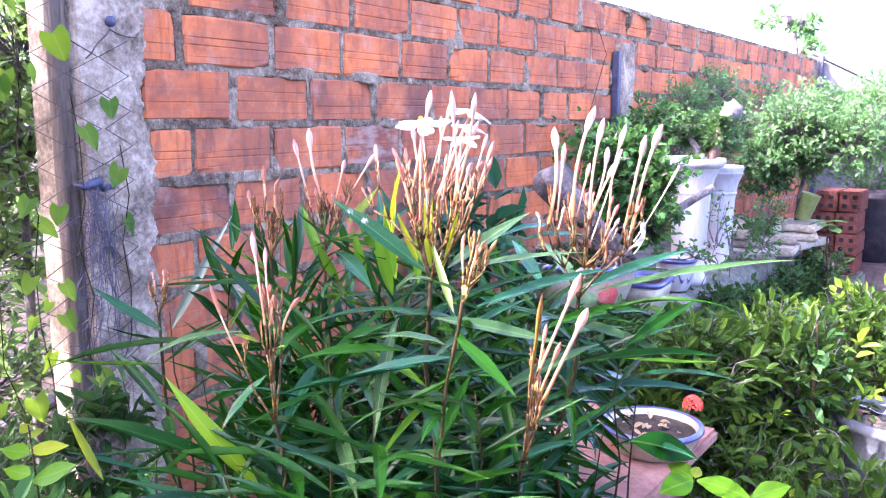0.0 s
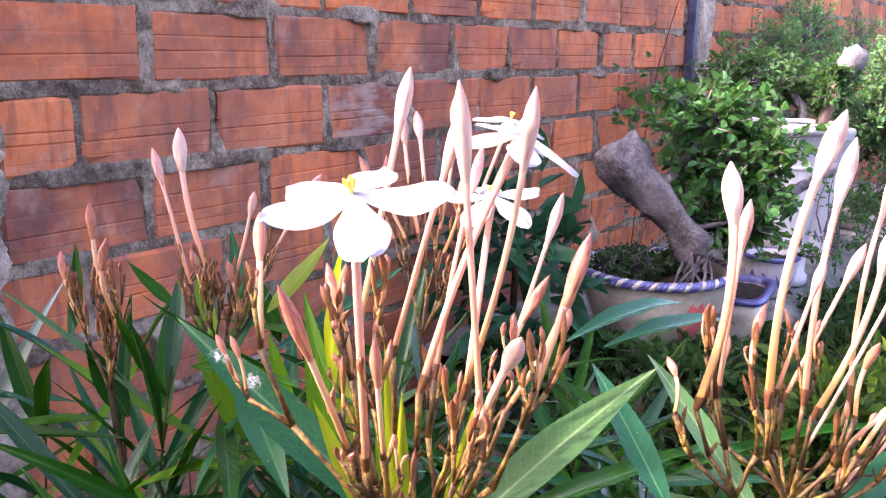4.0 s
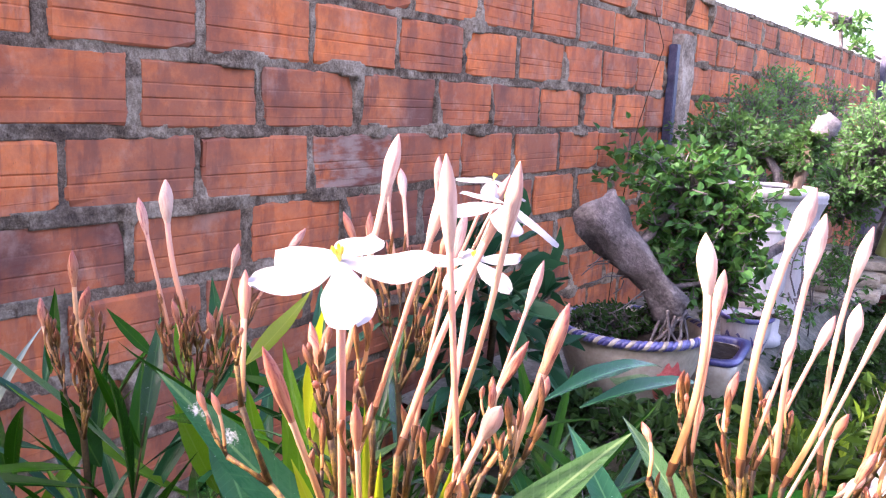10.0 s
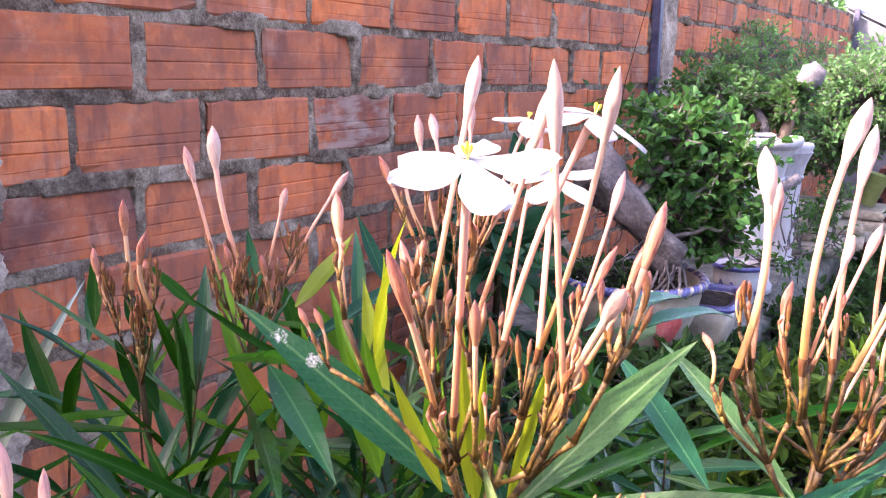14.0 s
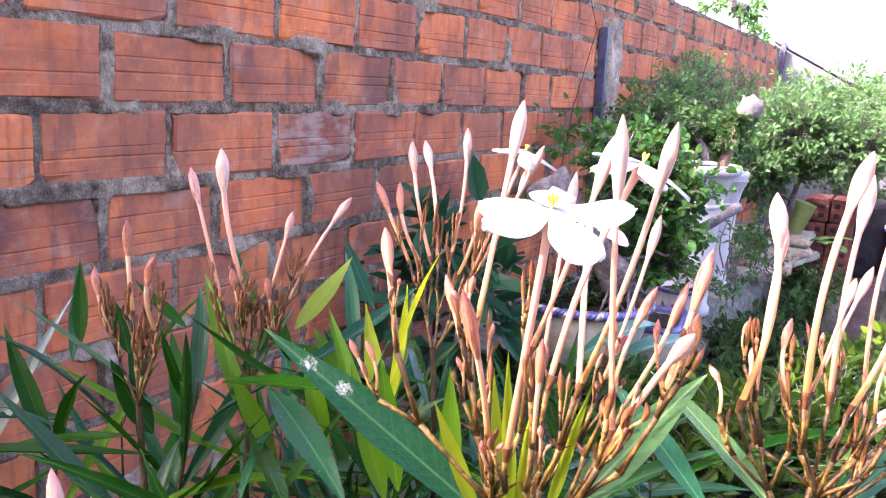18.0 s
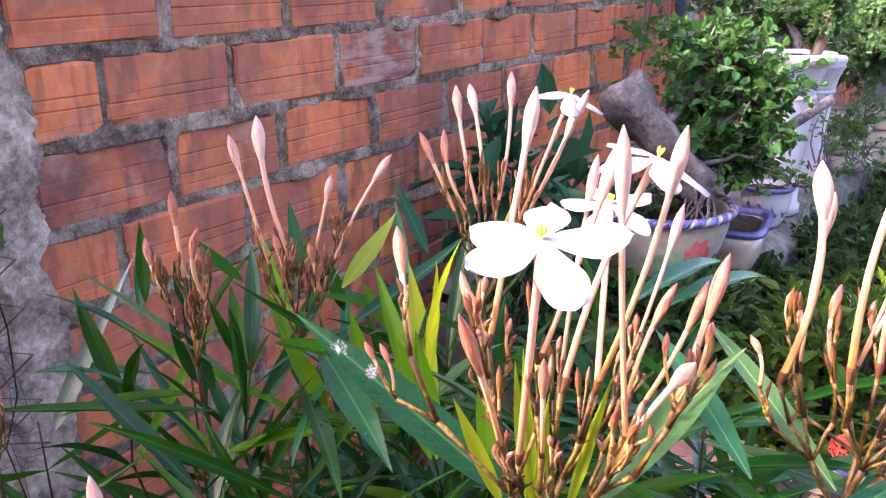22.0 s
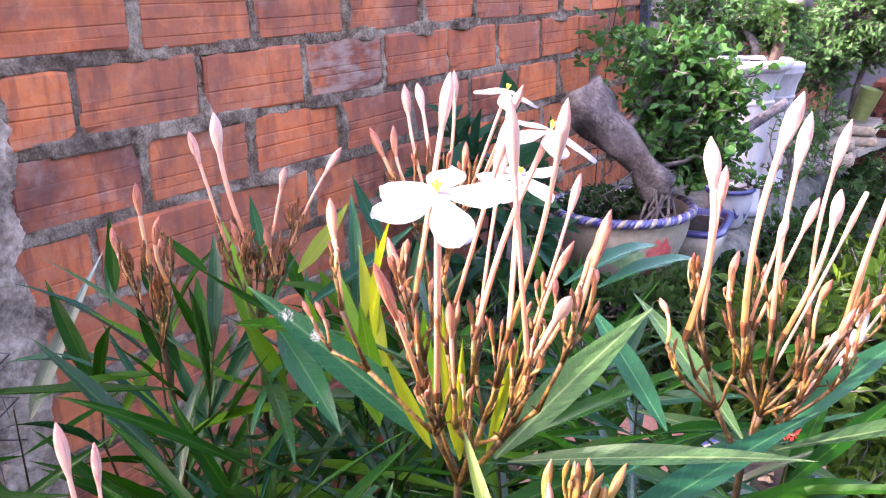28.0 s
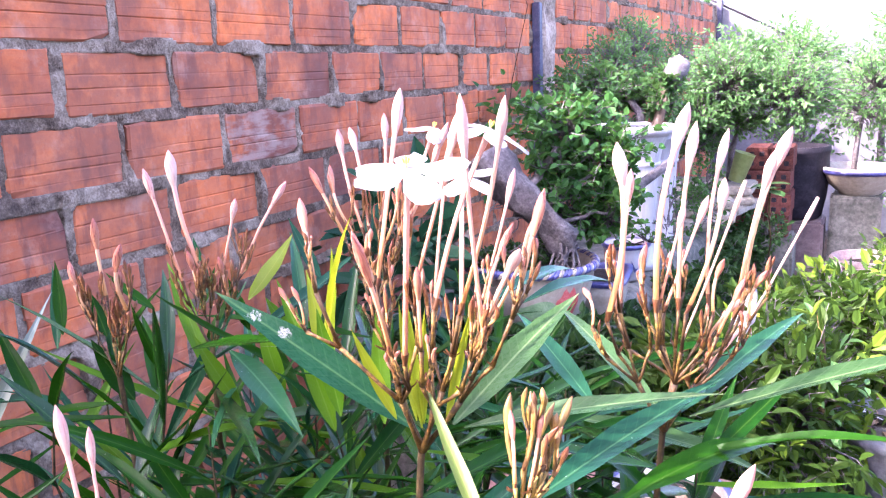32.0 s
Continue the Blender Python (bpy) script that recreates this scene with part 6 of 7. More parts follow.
def shoot(plant, ground, hub, seed, leaves=14, low=0.45, length=(0.100, 0.172), width=(0.0075, 0.0150), kinds=("dark",) * 9 + ("gloss",) * 5 + ("blue",) * 3 + ("grey", "fresh"), keep=lambda b, t: True, top=0.0006, lift=(-0.10, 0.70)):
    """A stem from the ground to a flower head, with crossed pairs of long leaves."""
    rng = random.Random(seed)
    path = bent(ground, hub, 10, 0, 0.012, rng)
    stalk(plant, path, [0.0042 + (top - 0.0042) * i / 10 for i in range(11)], STALK, "stem", 7)
    turn = rng.uniform(0, 3.1)
    for k in range(leaves // 2):
        s = low + (0.99 - low) * (k + 0.5 * rng.random()) / (leaves / 2)
        i = min(int(s * 10), 9)
        p = path[i].lerp(path[i + 1], s * 10 - i)
        turn += math.pi / 2 + rng.uniform(-0.4, 0.4)
        for side in (0, math.pi):
            a = turn + side + rng.uniform(-0.3, 0.3)
            rise = rng.uniform(*lift)
            d = Vector((math.cos(a), math.sin(a), rise)).normalized()
            ln = rng.uniform(*length)
            tip = p + d * ln
            if keep(p, tip):
                kind = rng.choice(kinds)
                put_leaf(plant, kind, p, tip, rng.uniform(*width), rng.randrange(5), (rng.gauss(0, 0.25), rng.gauss(-0.15, 0.25), 1))


# no pale kinds: the shade on the low shoots is put into leaf colour
SHADED_KINDS = ("dark",) * 10 + ("gloss",) * 4 + ("blue",) * 3


def clear(b, t):
    """Keeps leaves out of the open air in front of and above the flower heads."""
    for p in (t, (b + t) / 2):
        if p.z > 0.915 or (p.y < 0.60 and p.z > 0.86) or (p.y < 0.47 and p.z > 0.74) or p.x < 0.08:
            return False
        if p.x > 0.80 and p.z > 0.84 and p.y < 0.66:
            return False
        # open air over the terracotta slab
        if p.y > 0.60 and p.z < 0.74 and p.x > 1.185 - 0.45 * p.y:
            return False
    return True


def clear_back(b, t):
    """The same for the plants by the wall, whose leaves stand higher."""
    return all(p.z < 0.955 and p.x > 0.06 and not (p.y < 0.62 and p.z > 0.88) and not (p.x > 0.60 and p.z > 0.90) for p in (t, (b + t) / 2))


main = thing("flowering_shrub", "shrub with long dark leaves, white flowers and tall pink buds", "shrub", (0.66, 0.72, 0), "flowering shrubs")
main.location = (0, 0, 0)
HUB = (0.700, 0.648, 0.897)
FLOWERS = [
    ((0.710, 0.617, 0.950), (0.731, 0.591, 1.046), (0.16, -0.42, 0.90), 0.0250, 8, 0.0031, (1, 3, 1, 3, 0), 0, ((-0.0250, 0.000, 0.001), (-0.0130, -0.0200, -0.006), (0.0215, -0.0185, -0.009), (0.0200, 0.0180, -0.001), (-0.0100, 0.0230, 0.008))),
    ((0.716, 0.637, 0.972), (0.735, 0.666, 1.056), (0.30, 0.10, 0.95), 0.0210, 40, 0.0030, (2, 0, 4, 2, 0), 1),
    ((0.722, 0.655, 0.965), (0.708, 0.690, 1.030), (0.15, -0.20, 0.97), 0.0195, 5, 0.0030, (0, 1, 0, 4, 1), 0),
]
MAIN_BUDS = [
    ("white", 0.679, 0.645, 0.976, 0.682, 0.674, 1.077, 3.0), ("blush", 0.743, 0.636, 0.956, 0.739, 0.626, 1.075, 2.8), ("white", 0.721, 0.654, 0.965, 0.752, 0.646, 1.073, 2.7),
    ("blush", 0.710, 0.630, 0.985, 0.734, 0.636, 1.068, 2.4), ("rose", 0.664, 0.614, 0.982, 0.644, 0.633, 1.025, 2.5), ("rose", 0.703, 0.617, 0.953, 0.704, 0.588, 1.018, 2.4),
    ("rose", 0.682, 0.640, 0.968, 0.666, 0.645, 1.007, 2.0), ("rose", 0.684, 0.638, 0.968, 0.671, 0.640, 1.004, 2.0), ("rose", 0.758, 0.634, 0.973, 0.766, 0.657, 1.030, 2.6),
    ("white", 0.743, 0.621, 0.955, 0.773, 0.608, 1.012, 2.7), ("rose", 0.742, 0.650, 0.968, 0.756, 0.670, 1.014, 2.0), ("rose", 0.735, 0.652, 0.966, 0.744, 0.672, 1.010, 2.0),
    ("pink", 0.703, 0.662, 0.965, 0.698, 0.698, 1.048, 2.3), ("rose", 0.722, 0.612, 0.960, 0.726, 0.604, 1.002, 1.9), ("pink", 0.726, 0.668, 0.965, 0.738, 0.690, 1.035, 2.0),
]
head(main, HUB, MAIN_BUDS, FLOWERS, 80, 101, arms=5)
RIGHT_HUB = (0.797, 0.778, 0.870)
RIGHT_BUDS = [
    ("white", 0.765, 0.765, 0.934, 0.770, 0.767, 1.041, 4.3), ("pink", 0.771, 0.773, 0.938, 0.774, 0.784, 1.024, 2.8), ("white", 0.794, 0.766, 0.942, 0.806, 0.787, 1.062, 4.1),
    ("blush", 0.803, 0.786, 0.939, 0.807, 0.806, 1.050, 3.5), ("blush", 0.817, 0.805, 0.938, 0.822, 0.830, 1.044, 2.9), ("white", 0.833, 0.828, 0.926, 0.857, 0.840, 1.044, 4.0),
    ("white", 0.832, 0.807, 0.930, 0.851, 0.811, 1.033, 3.3), ("pink", 0.791, 0.800, 0.932, 0.812, 0.826, 1.003, 2.6), ("white", 0.812, 0.762, 0.945, 0.830, 0.767, 1.022, 3.0),
    ("rose", 0.787, 0.775, 0.938, 0.780, 0.800, 0.976, 2.3), ("blush", 0.795, 0.770, 0.946, 0.807, 0.776, 1.005, 2.2), ("rose", 0.841, 0.806, 0.930, 0.850, 0.809, 0.962, 2.2),
    ("rose", 0.823, 0.786, 0.938, 0.828, 0.788, 0.972, 2.1), ("rose", 0.757, 0.762, 0.930, 0.748, 0.772, 0.952, 2.0), ("rose", 0.766, 0.788, 0.930, 0.762, 0.810, 0.955, 2.0),
    ("rose", 0.828, 0.770, 0.930, 0.842, 0.770, 0.966, 2.1), ("white", 0.812, 0.790, 0.905, 0.838, 0.782, 0.950, 2.2),
]
head(main, RIGHT_HUB, RIGHT_BUDS, [((0.812, 0.795, 0.890), (0.838, 0.850, 0.922), (0.75, 0.35, -0.25), 0.020, 20, 0.0030, (2, 2, 4, 4, 2), 0)], 48, 102, arms=4)
for b, t in (((0.836, 0.826, 0.920), (0.873, 0.851, 1.000)), ((0.806, 0.782, 0.920), (0.839, 0.779, 1.019))):
    stalk(main, bent(b, t, 8, 0.002), [0.0008] * 7 + [0.0016, 0.0011], TUBE, "dry_style", 6)
FRONT_HUB = (0.779, 0.586, 0.898)
FRONT_BUDS = [("gold", 0.774, 0.594, 0.920, 0.769, 0.604, 0.950, 1.9), ("gold", 0.778, 0.594, 0.920, 0.778, 0.604, 0.952, 1.9), ("gold", 0.784, 0.600, 0.918, 0.789, 0.626, 0.943, 1.9),
              ("gold", 0.782, 0.598, 0.916, 0.785, 0.614, 0.944, 1.6), ("rose", 0.776, 0.590, 0.914, 0.772, 0.596, 0.946, 1.7), ("rose", 0.781, 0.592, 0.912, 0.782, 0.606, 0.946, 1.7)]
head(main, FRONT_HUB, FRONT_BUDS, [], 14, 103, kinds=("gold", "gold", "short"), lengths=(0.010, 0.020), mat=GOLD_STEM, thick=0.8)
SIDE_HUB = (0.808, 0.645, 0.738)
SIDE_BUDS = [("pink", 0.822, 0.636, 0.812, 0.8642, 0.6404, 0.9183, 3.3), ("gold", 0.826, 0.622, 0.812, 0.861, 0.577, 0.9115, 2.3), ("white", 0.838, 0.622, 0.800, 0.890, 0.601, 0.8987, 3.8), ("rose", 0.830, 0.634, 0.806, 0.852, 0.630, 0.858, 2.4), ("rose", 0.815, 0.655, 0.810, 0.818, 0.668, 0.862, 2.0)]
head(main, SIDE_HUB, SIDE_BUDS, [], 16, 104)
shoot(main, (0.66, 0.74, 0.0), HUB, 201, 32, 0.5, keep=clear, top=0.002)
shoot(main, (0.72, 0.82, 0.0), RIGHT_HUB, 202, 32, 0.5, keep=clear, top=0.002)
stalk(main, [(0.700, 0.680, 0.0), (0.725, 0.620, 0.50), (0.745, 0.594, 0.72), (0.762, 0.586, 0.818), (0.7685, 0.586, 0.842), (0.769, 0.586, 0.846), (0.7745, 0.586, 0.868), (0.775, 0.586, 0.872), FRONT_HUB], [0.0026, 0.0022, 0.0018, 0.0015, 0.0015, 0.0022, 0.0014, 0.0021, 0.0014], STALK, "stem", 8)
shoot(main, (0.74, 0.62, 0.0), (0.755, 0.575, 0.77), 204, 26, 0.6, (0.08, 0.14), keep=clear)
shoot(main, (0.72, 0.60, 0.0), (0.715, 0.545, 0.74), 205, 26, 0.6, (0.08, 0.14), keep=clear)
for i, (s, a) in enumerate(((0.70, 0.3), (0.74, 2.4), (0.78, -1.2), (0.82, 1.4), (0.84, -2.6), (0.86, -0.4), (0.875, 2.0))):
    p = Vector((0.738 + (s - 0.72) * 0.24, 0.608 - (s - 0.72) * 0.16, s))
    put_leaf(main, ("dark", "blue", "dark")[i % 3], p, p + Vector((math.cos(a) * 0.09, math.sin(a) * 0.09, 0.03 - 0.012 * i)), 0.013, i % 5)
shoot(main, (0.74, 0.74, 0.0), SIDE_HUB, 203, 26, 0.5, keep=clear, top=0.002)
young_main = thing("flowering_shrub", "dense long-leaved dark green shrub with no flowers yet", "shrub", group="flowering shrubs")
for i, (gx, gy, hx, hy, hz) in enumerate(((0.60, 0.70, 0.600, 0.600, 0.84), (0.62, 0.80, 0.640, 0.780, 0.87), (0.70, 0.86, 0.700, 0.880, 0.86), (0.66, 0.66, 0.690, 0.570, 0.80), (0.74, 0.70, 0.770, 0.620, 0.80), (0.78, 0.86, 0.800, 0.900, 0.80))):
    shoot(young_main, (gx, gy, 0), (hx, hy, hz), 210 + i, 66, 0.45, keep=clear)

low_main = thing("flowering_shrub", "low dark undergrowth shrub with long narrow leaves", "shrub", group="flowering shrubs")
for i, (gx, gy, hx, hy, hz) in enumerate(((0.66, 0.72, 0.64, 0.66, 0.72), (0.72, 0.76, 0.76, 0.70, 0.70), (0.68, 0.84, 0.70, 0.80, 0.74), (0.76, 0.82, 0.82, 0.80, 0.72), (0.68, 0.94, 0.70, 0.98, 0.74), (0.76, 0.96, 0.78, 1.00, 0.72), (0.62, 0.98, 0.62, 1.02, 0.76), (0.62, 0.70, 0.60, 0.62, 0.62), (0.70, 0.66, 0.72, 0.58, 0.62), (0.66, 0.78, 0.66, 0.74, 0.64))):
    shoot(low_main, (gx, gy, 0), (hx, hy, hz), 270 + i, 76, 0.50, keep=clear, kinds=SHADED_KINDS)

for bx, by, bz, tx, ty, tz, w in ((0.702, 0.645, 0.905, 0.698, 0.640, 0.984, 8), (0.706, 0.640, 0.910, 0.716, 0.628, 0.976, 7), (0.695, 0.652, 0.905, 0.684, 0.658, 0.968, 8), (0.712, 0.652, 0.905, 0.726, 0.662, 0.972, 7), (0.690, 0.640, 0.910, 0.672, 0.630, 0.960, 9)):
    put_leaf(main, "young", (bx, by, bz), (tx, ty, tz), w / 1350, 3, (0.6, -0.6, 0.3))

# the leaves that stand out, base and tip
OUTSTANDING = [
    ("spot", 0.690, 0.664, 0.893, 0.571, 0.644, 0.967, 23, 4), ("grey", 0.715, 0.655, 0.905, 0.751, 0.755, 0.953, 23, 0), ("olive", 0.766, 0.590, 0.880, 0.712, 0.630, 0.940, 9, 3),
    ("grey", 0.719, 0.660, 0.902, 0.845, 0.690, 0.928, 14, 0), ("grey", 0.730, 0.610, 0.866, 0.832, 0.683, 0.838, 23, 0), ("grey", 0.770, 0.580, 0.852, 0.747, 0.512, 0.872, 16, 1),
    ("dark", 0.701, 0.606, 0.831, 0.624, 0.535, 0.825, 18, 1), ("blue", 0.759, 0.640, 0.875, 0.829, 0.799, 0.895, 20, 0), ("dark", 0.783, 0.726, 0.838, 0.860, 0.830, 0.842, 22, 2),
    ("dark", 0.707, 0.690, 0.844, 0.683, 0.605, 0.861, 18, 1), ("dark", 0.638, 0.667, 0.836, 0.633, 0.562, 0.819, 20, 1), ("blue", 0.800, 0.776, 0.872, 0.864, 0.940, 0.900, 21, 0),
]
for kind, bx, by, bz, tx, ty, tz, w, shape in OUTSTANDING:
    put_leaf(main, kind, (bx, by, bz), (tx, ty, tz), w / 1200, shape, (0.3, -0.6, 0.8) if kind == "spot" else (0.15, -0.35, 1.0))
OUTSTANDING = [
    ("blue", 0.641, 0.878, 0.905, 0.662, 1.027, 0.896, 20, 1), ("blue", 0.656, 0.900, 0.898, 0.690, 1.060, 0.877, 18, 1), ("blue", 0.756, 0.774, 0.873, 0.670, 0.855, 0.905, 19, 0),
    ("grey", 0.792, 0.797, 0.867, 0.684, 0.902, 0.900, 18, 0), ("grey", 0.810, 0.790, 0.870, 0.985, 0.900, 0.905, 15, 0), ("grey", 0.779, 0.580, 0.899, 0.783, 0.500, 0.926, 15, 1),
    ("dark", 0.701, 0.648, 0.848, 0.681, 0.585, 0.872, 17, 1), ("young", 0.572, 0.754, 0.862, 0.534, 0.780, 0.946, 17, 3), ("young", 0.600, 0.710, 0.925, 0.647, 0.675, 1.010, 9, 0),
    ("blue", 0.749, 0.880, 0.726, 0.869, 1.021, 0.702, 20, 1), ("grey", 0.684, 0.911, 0.802, 0.847, 0.954, 0.756, 22, 1), ("blue", 0.807, 0.850, 0.678, 0.932, 0.770, 0.720, 19, 1),
    ("young", 0.600, 0.712, 0.915, 0.614, 0.700, 0.985, 10, 3), ("fresh", 0.620, 0.690, 0.880, 0.600, 0.700, 0.945, 15, 3), ("fresh", 0.537, 0.740, 0.860, 0.514, 0.745, 0.920, 15, 3),
    ("fresh", 0.645, 0.700, 0.875, 0.630, 0.720, 0.940, 14, 3),
]
for kind, bx, by, bz, tx, ty, tz, w, shape in OUTSTANDING:
    put_leaf(main, kind, (bx, by, bz), (tx, ty, tz), w / 1200, shape)

back = thing("flowering_shrub", "shrub with long dark leaves and slender pink buds, by the wall", "shrub", group="flowering shrubs")
L_HUB = (0.475, 0.738, 0.895)
L_BUDS = [("blush", 0.480, 0.736, 0.938, 0.461, 0.729, 1.038, 4.2), ("pink", 0.458, 0.734, 0.936, 0.438, 0.726, 1.025, 3.0), ("pink", 0.485, 0.742, 0.940, 0.495, 0.755, 1.001, 2.6), ("pink", 0.486, 0.760, 0.938, 0.509, 0.797, 1.008, 2.8),
          ("rose", 0.478, 0.730, 0.930, 0.476, 0.722, 0.968, 2.4), ("rose", 0.490, 0.745, 0.925, 0.492, 0.735, 0.962, 2.4)]
head(back, L_HUB, L_BUDS, [], 60, 105, thick=0.7, kinds=("dim", "dim", "short"), lengths=(0.008, 0.022))
K_HUB = (0.430, 0.690, 0.885)
K_BUDS = [("rose", 0.425, 0.692, 0.935, 0.420, 0.693, 0.994, 3.0), ("rose", 0.452, 0.686, 0.930, 0.460, 0.679, 0.981, 3.0), ("rose", 0.440, 0.688, 0.925, 0.442, 0.690, 0.960, 2.4), ("rose", 0.418, 0.684, 0.922, 0.406, 0.680, 0.965, 2.5)]
head(back, K_HUB, K_BUDS, [], 60, 106, thick=0.7, kinds=("dim", "dim", "short"), lengths=(0.008, 0.022))
M_HUB = (0.545, 0.850, 0.900)
M_BUDS = [("pink", 0.530, 0.868, 0.955, 0.494, 0.892, 1.040, 3.6), ("pink", 0.534, 0.870, 0.955, 0.502, 0.898, 1.041, 3.6), ("pink", 0.545, 0.868, 0.960, 0.542, 0.890, 1.053, 3.2), ("rose", 0.522, 0.852, 0.955, 0.494, 0.847, 1.013, 3.0),
          ("rose", 0.528, 0.858, 0.955, 0.500, 0.868, 1.012, 3.0), ("pink", 0.565, 0.868, 0.955, 0.590, 0.895, 1.030, 3.0), ("pink", 0.570, 0.862, 0.955, 0.606, 0.880, 1.046, 3.0), ("rose", 0.556, 0.858, 0.95, 0.566, 0.868, 1.005, 2.8)]
head(back, M_HUB, M_BUDS, [((0.566, 0.860, 0.952), (0.590, 0.885, 1.040), (0.25, 0.1, 0.95), 0.024, 30, 0.0030, (0, 2, 0, 4, 2), 0)], 46, 107, kinds=("dim", "short", "rose"), thick=0.8, lengths=(0.010, 0.030))
shoot(back, (0.45, 0.80, 0.0), L_HUB, 221, 28, 0.5, keep=clear_back, top=0.002)
shoot(back, (0.40, 0.74, 0.0), K_HUB, 222, 22, 0.5, keep=clear_back, top=0.002)
shoot(back, (0.52, 0.86, 0.0), M_HUB, 223, 36, 0.5, keep=clear_back, top=0.002)
young_back = [thing("flowering_shrub", "dense long-leaved dark green shrub close to the brick wall", "shrub", group="flowering shrubs") for i in range(2)]
for i, (gx, gy, hx, hy, hz) in enumerate(((0.36, 0.78, 0.345, 0.745, 0.88), (0.50, 0.90, 0.480, 0.900, 0.84), (0.42, 0.90, 0.400, 0.860, 0.82), (0.58, 0.92, 0.600, 0.960, 0.83), (0.50, 0.72, 0.520, 0.680, 0.86), (0.44, 0.74, 0.450, 0.720, 0.89), (0.50, 0.80, 0.520, 0.790, 0.90), (0.38, 0.70, 0.370, 0.680, 0.87), (0.56, 0.78, 0.570, 0.740, 0.88), (0.46, 0.68, 0.470, 0.650, 0.84))):
    shoot(young_back[i % 2], (gx, gy, 0), (hx, hy, hz), 230 + i, 50 if hx > 0.41 else 18, 0.45, (0.09, 0.150), (0.0070, 0.0140), keep=clear_back, lift=(0.1, 1.7))
OUTSTANDING = [
    ("young", 0.490, 0.765, 0.922, 0.500, 0.812, 0.965, 15, 3), ("blue", 0.322, 0.724, 0.876, 0.291, 0.753, 0.937, 9, 3), ("dark", 0.328, 0.726, 0.888, 0.312, 0.740, 0.946, 11, 3), ("blue", 0.403, 0.814, 0.906, 0.385, 0.822, 0.954, 10, 3), ("blue", 0.458, 0.903, 0.901, 0.424, 0.905, 0.958, 12, 3), ("dark", 0.384, 0.772, 0.902, 0.346, 0.759, 0.934, 10, 3), ("dark", 0.400, 0.806, 0.894, 0.404, 0.825, 0.928, 9, 3), ("dark", 0.372, 0.732, 0.890, 0.355, 0.735, 0.924, 12, 3), ("dark", 0.449, 0.810, 0.880, 0.428, 0.813, 0.923, 11, 3), ("fresh", 0.511, 0.791, 0.886, 0.487, 0.788, 0.918, 12, 3),
    ("fresh", 0.590, 0.725, 0.850, 0.560, 0.730, 0.925, 14, 3), ("fresh", 0.500, 0.735, 0.850, 0.470, 0.725, 0.905, 13, 3), ("blue", 0.345, 0.712, 0.840, 0.270, 0.660, 0.840, 10, 1),
    ("dark", 0.431, 0.700, 0.858, 0.405, 0.690, 0.905, 17, 3), ("dark", 0.444, 0.755, 0.868, 0.470, 0.770, 0.930, 15, 3), ("blue", 0.500, 0.760, 0.900, 0.530, 0.860, 0.945, 13, 3), ("dark", 0.470, 0.720, 0.895, 0.600, 0.690, 0.925, 13, 0),
    ("dark", 0.440, 0.690, 0.850, 0.300, 0.600, 0.845, 9, 0), ("dark", 0.430, 0.690, 0.860, 0.330, 0.640, 0.830, 10, 1), ("blue", 0.490, 0.740, 0.890, 0.590, 0.690, 0.860, 20, 1),
]
for kind, bx, by, bz, tx, ty, tz, w, shape in OUTSTANDING:
    put_leaf(back, kind, (bx, by, bz), (tx, ty, tz), w / 1000, shape)

put_leaf(back, "silver", (0.232, 0.690, 0.765), (0.323, 0.726, 0.925), 0.013, 5, (0.75, -0.55, 0.30), "arching leaf with a silver-grey sky sheen in its colour")
for i, (gx, gy, hx, hy, hz) in enumerate(((0.42, 0.78, 0.40, 0.72, 0.74), (0.52, 0.80, 0.53, 0.74, 0.74), (0.48, 0.84, 0.46, 0.80, 0.80), (0.56, 0.88, 0.57, 0.84, 0.76), (0.34, 0.80, 0.32, 0.78, 0.74), (0.50, 0.72, 0.50, 0.66, 0.64), (0.46, 0.78, 0.46, 0.74, 0.62))):
    shoot(back, (gx, gy, 0), (hx, hy, hz), 280 + i, 52 if hx > 0.41 else 14, 0.55, keep=clear_back, kinds=SHADED_KINDS)

near = thing("flowering_shrub", "long-leaved dark shrub with a few pink buds beside the pillar", "shrub", group="flowering shrubs")
P_HUB = (0.600, 0.530, 0.768)
P_BUDS = [("pink", 0.598, 0.524, 0.852, 0.578, 0.529, 0.944, 2.9), ("pink", 0.598, 0.535, 0.852, 0.580, 0.543, 0.928, 2.2), ("rose", 0.580, 0.512, 0.818, 0.552, 0.498, 0.897, 2.1), ("rose", 0.595, 0.532, 0.858, 0.592, 0.536, 0.895, 2.4),
          ("rose", 0.602, 0.525, 0.856, 0.606, 0.528, 0.888, 2.4), ("rose", 0.608, 0.535, 0.850, 0.622, 0.545, 0.884, 2.6)]
head(near, P_HUB, P_BUDS, [], 20, 108, thick=0.8, lengths=(0.008, 0.024))
J_HUB = (0.330, 0.600, 0.820)
head(near, J_HUB, [("rose", 0.325, 0.600, 0.838, 0.318, 0.602, 0.868, 2.3), ("rose", 0.335, 0.604, 0.838, 0.332, 0.610, 0.872, 2.3), ("short", 0.340, 0.600, 0.835, 0.346, 0.602, 0.862, 2.3)], [], 12, 109, lengths=(0.008, 0.018))
shoot(near, (0.52, 0.62, 0.0), P_HUB, 241, 36, 0.45, keep=clear, top=0.0018)
shoot(near, (0.38, 0.66, 0.0), J_HUB, 242, 14, 0.5, keep=clear, top=0.0018)
young_near = thing("flowering_shrub", "low long-leaved dark shrub at the foot of the pillar", "shrub", group="flowering shrubs")
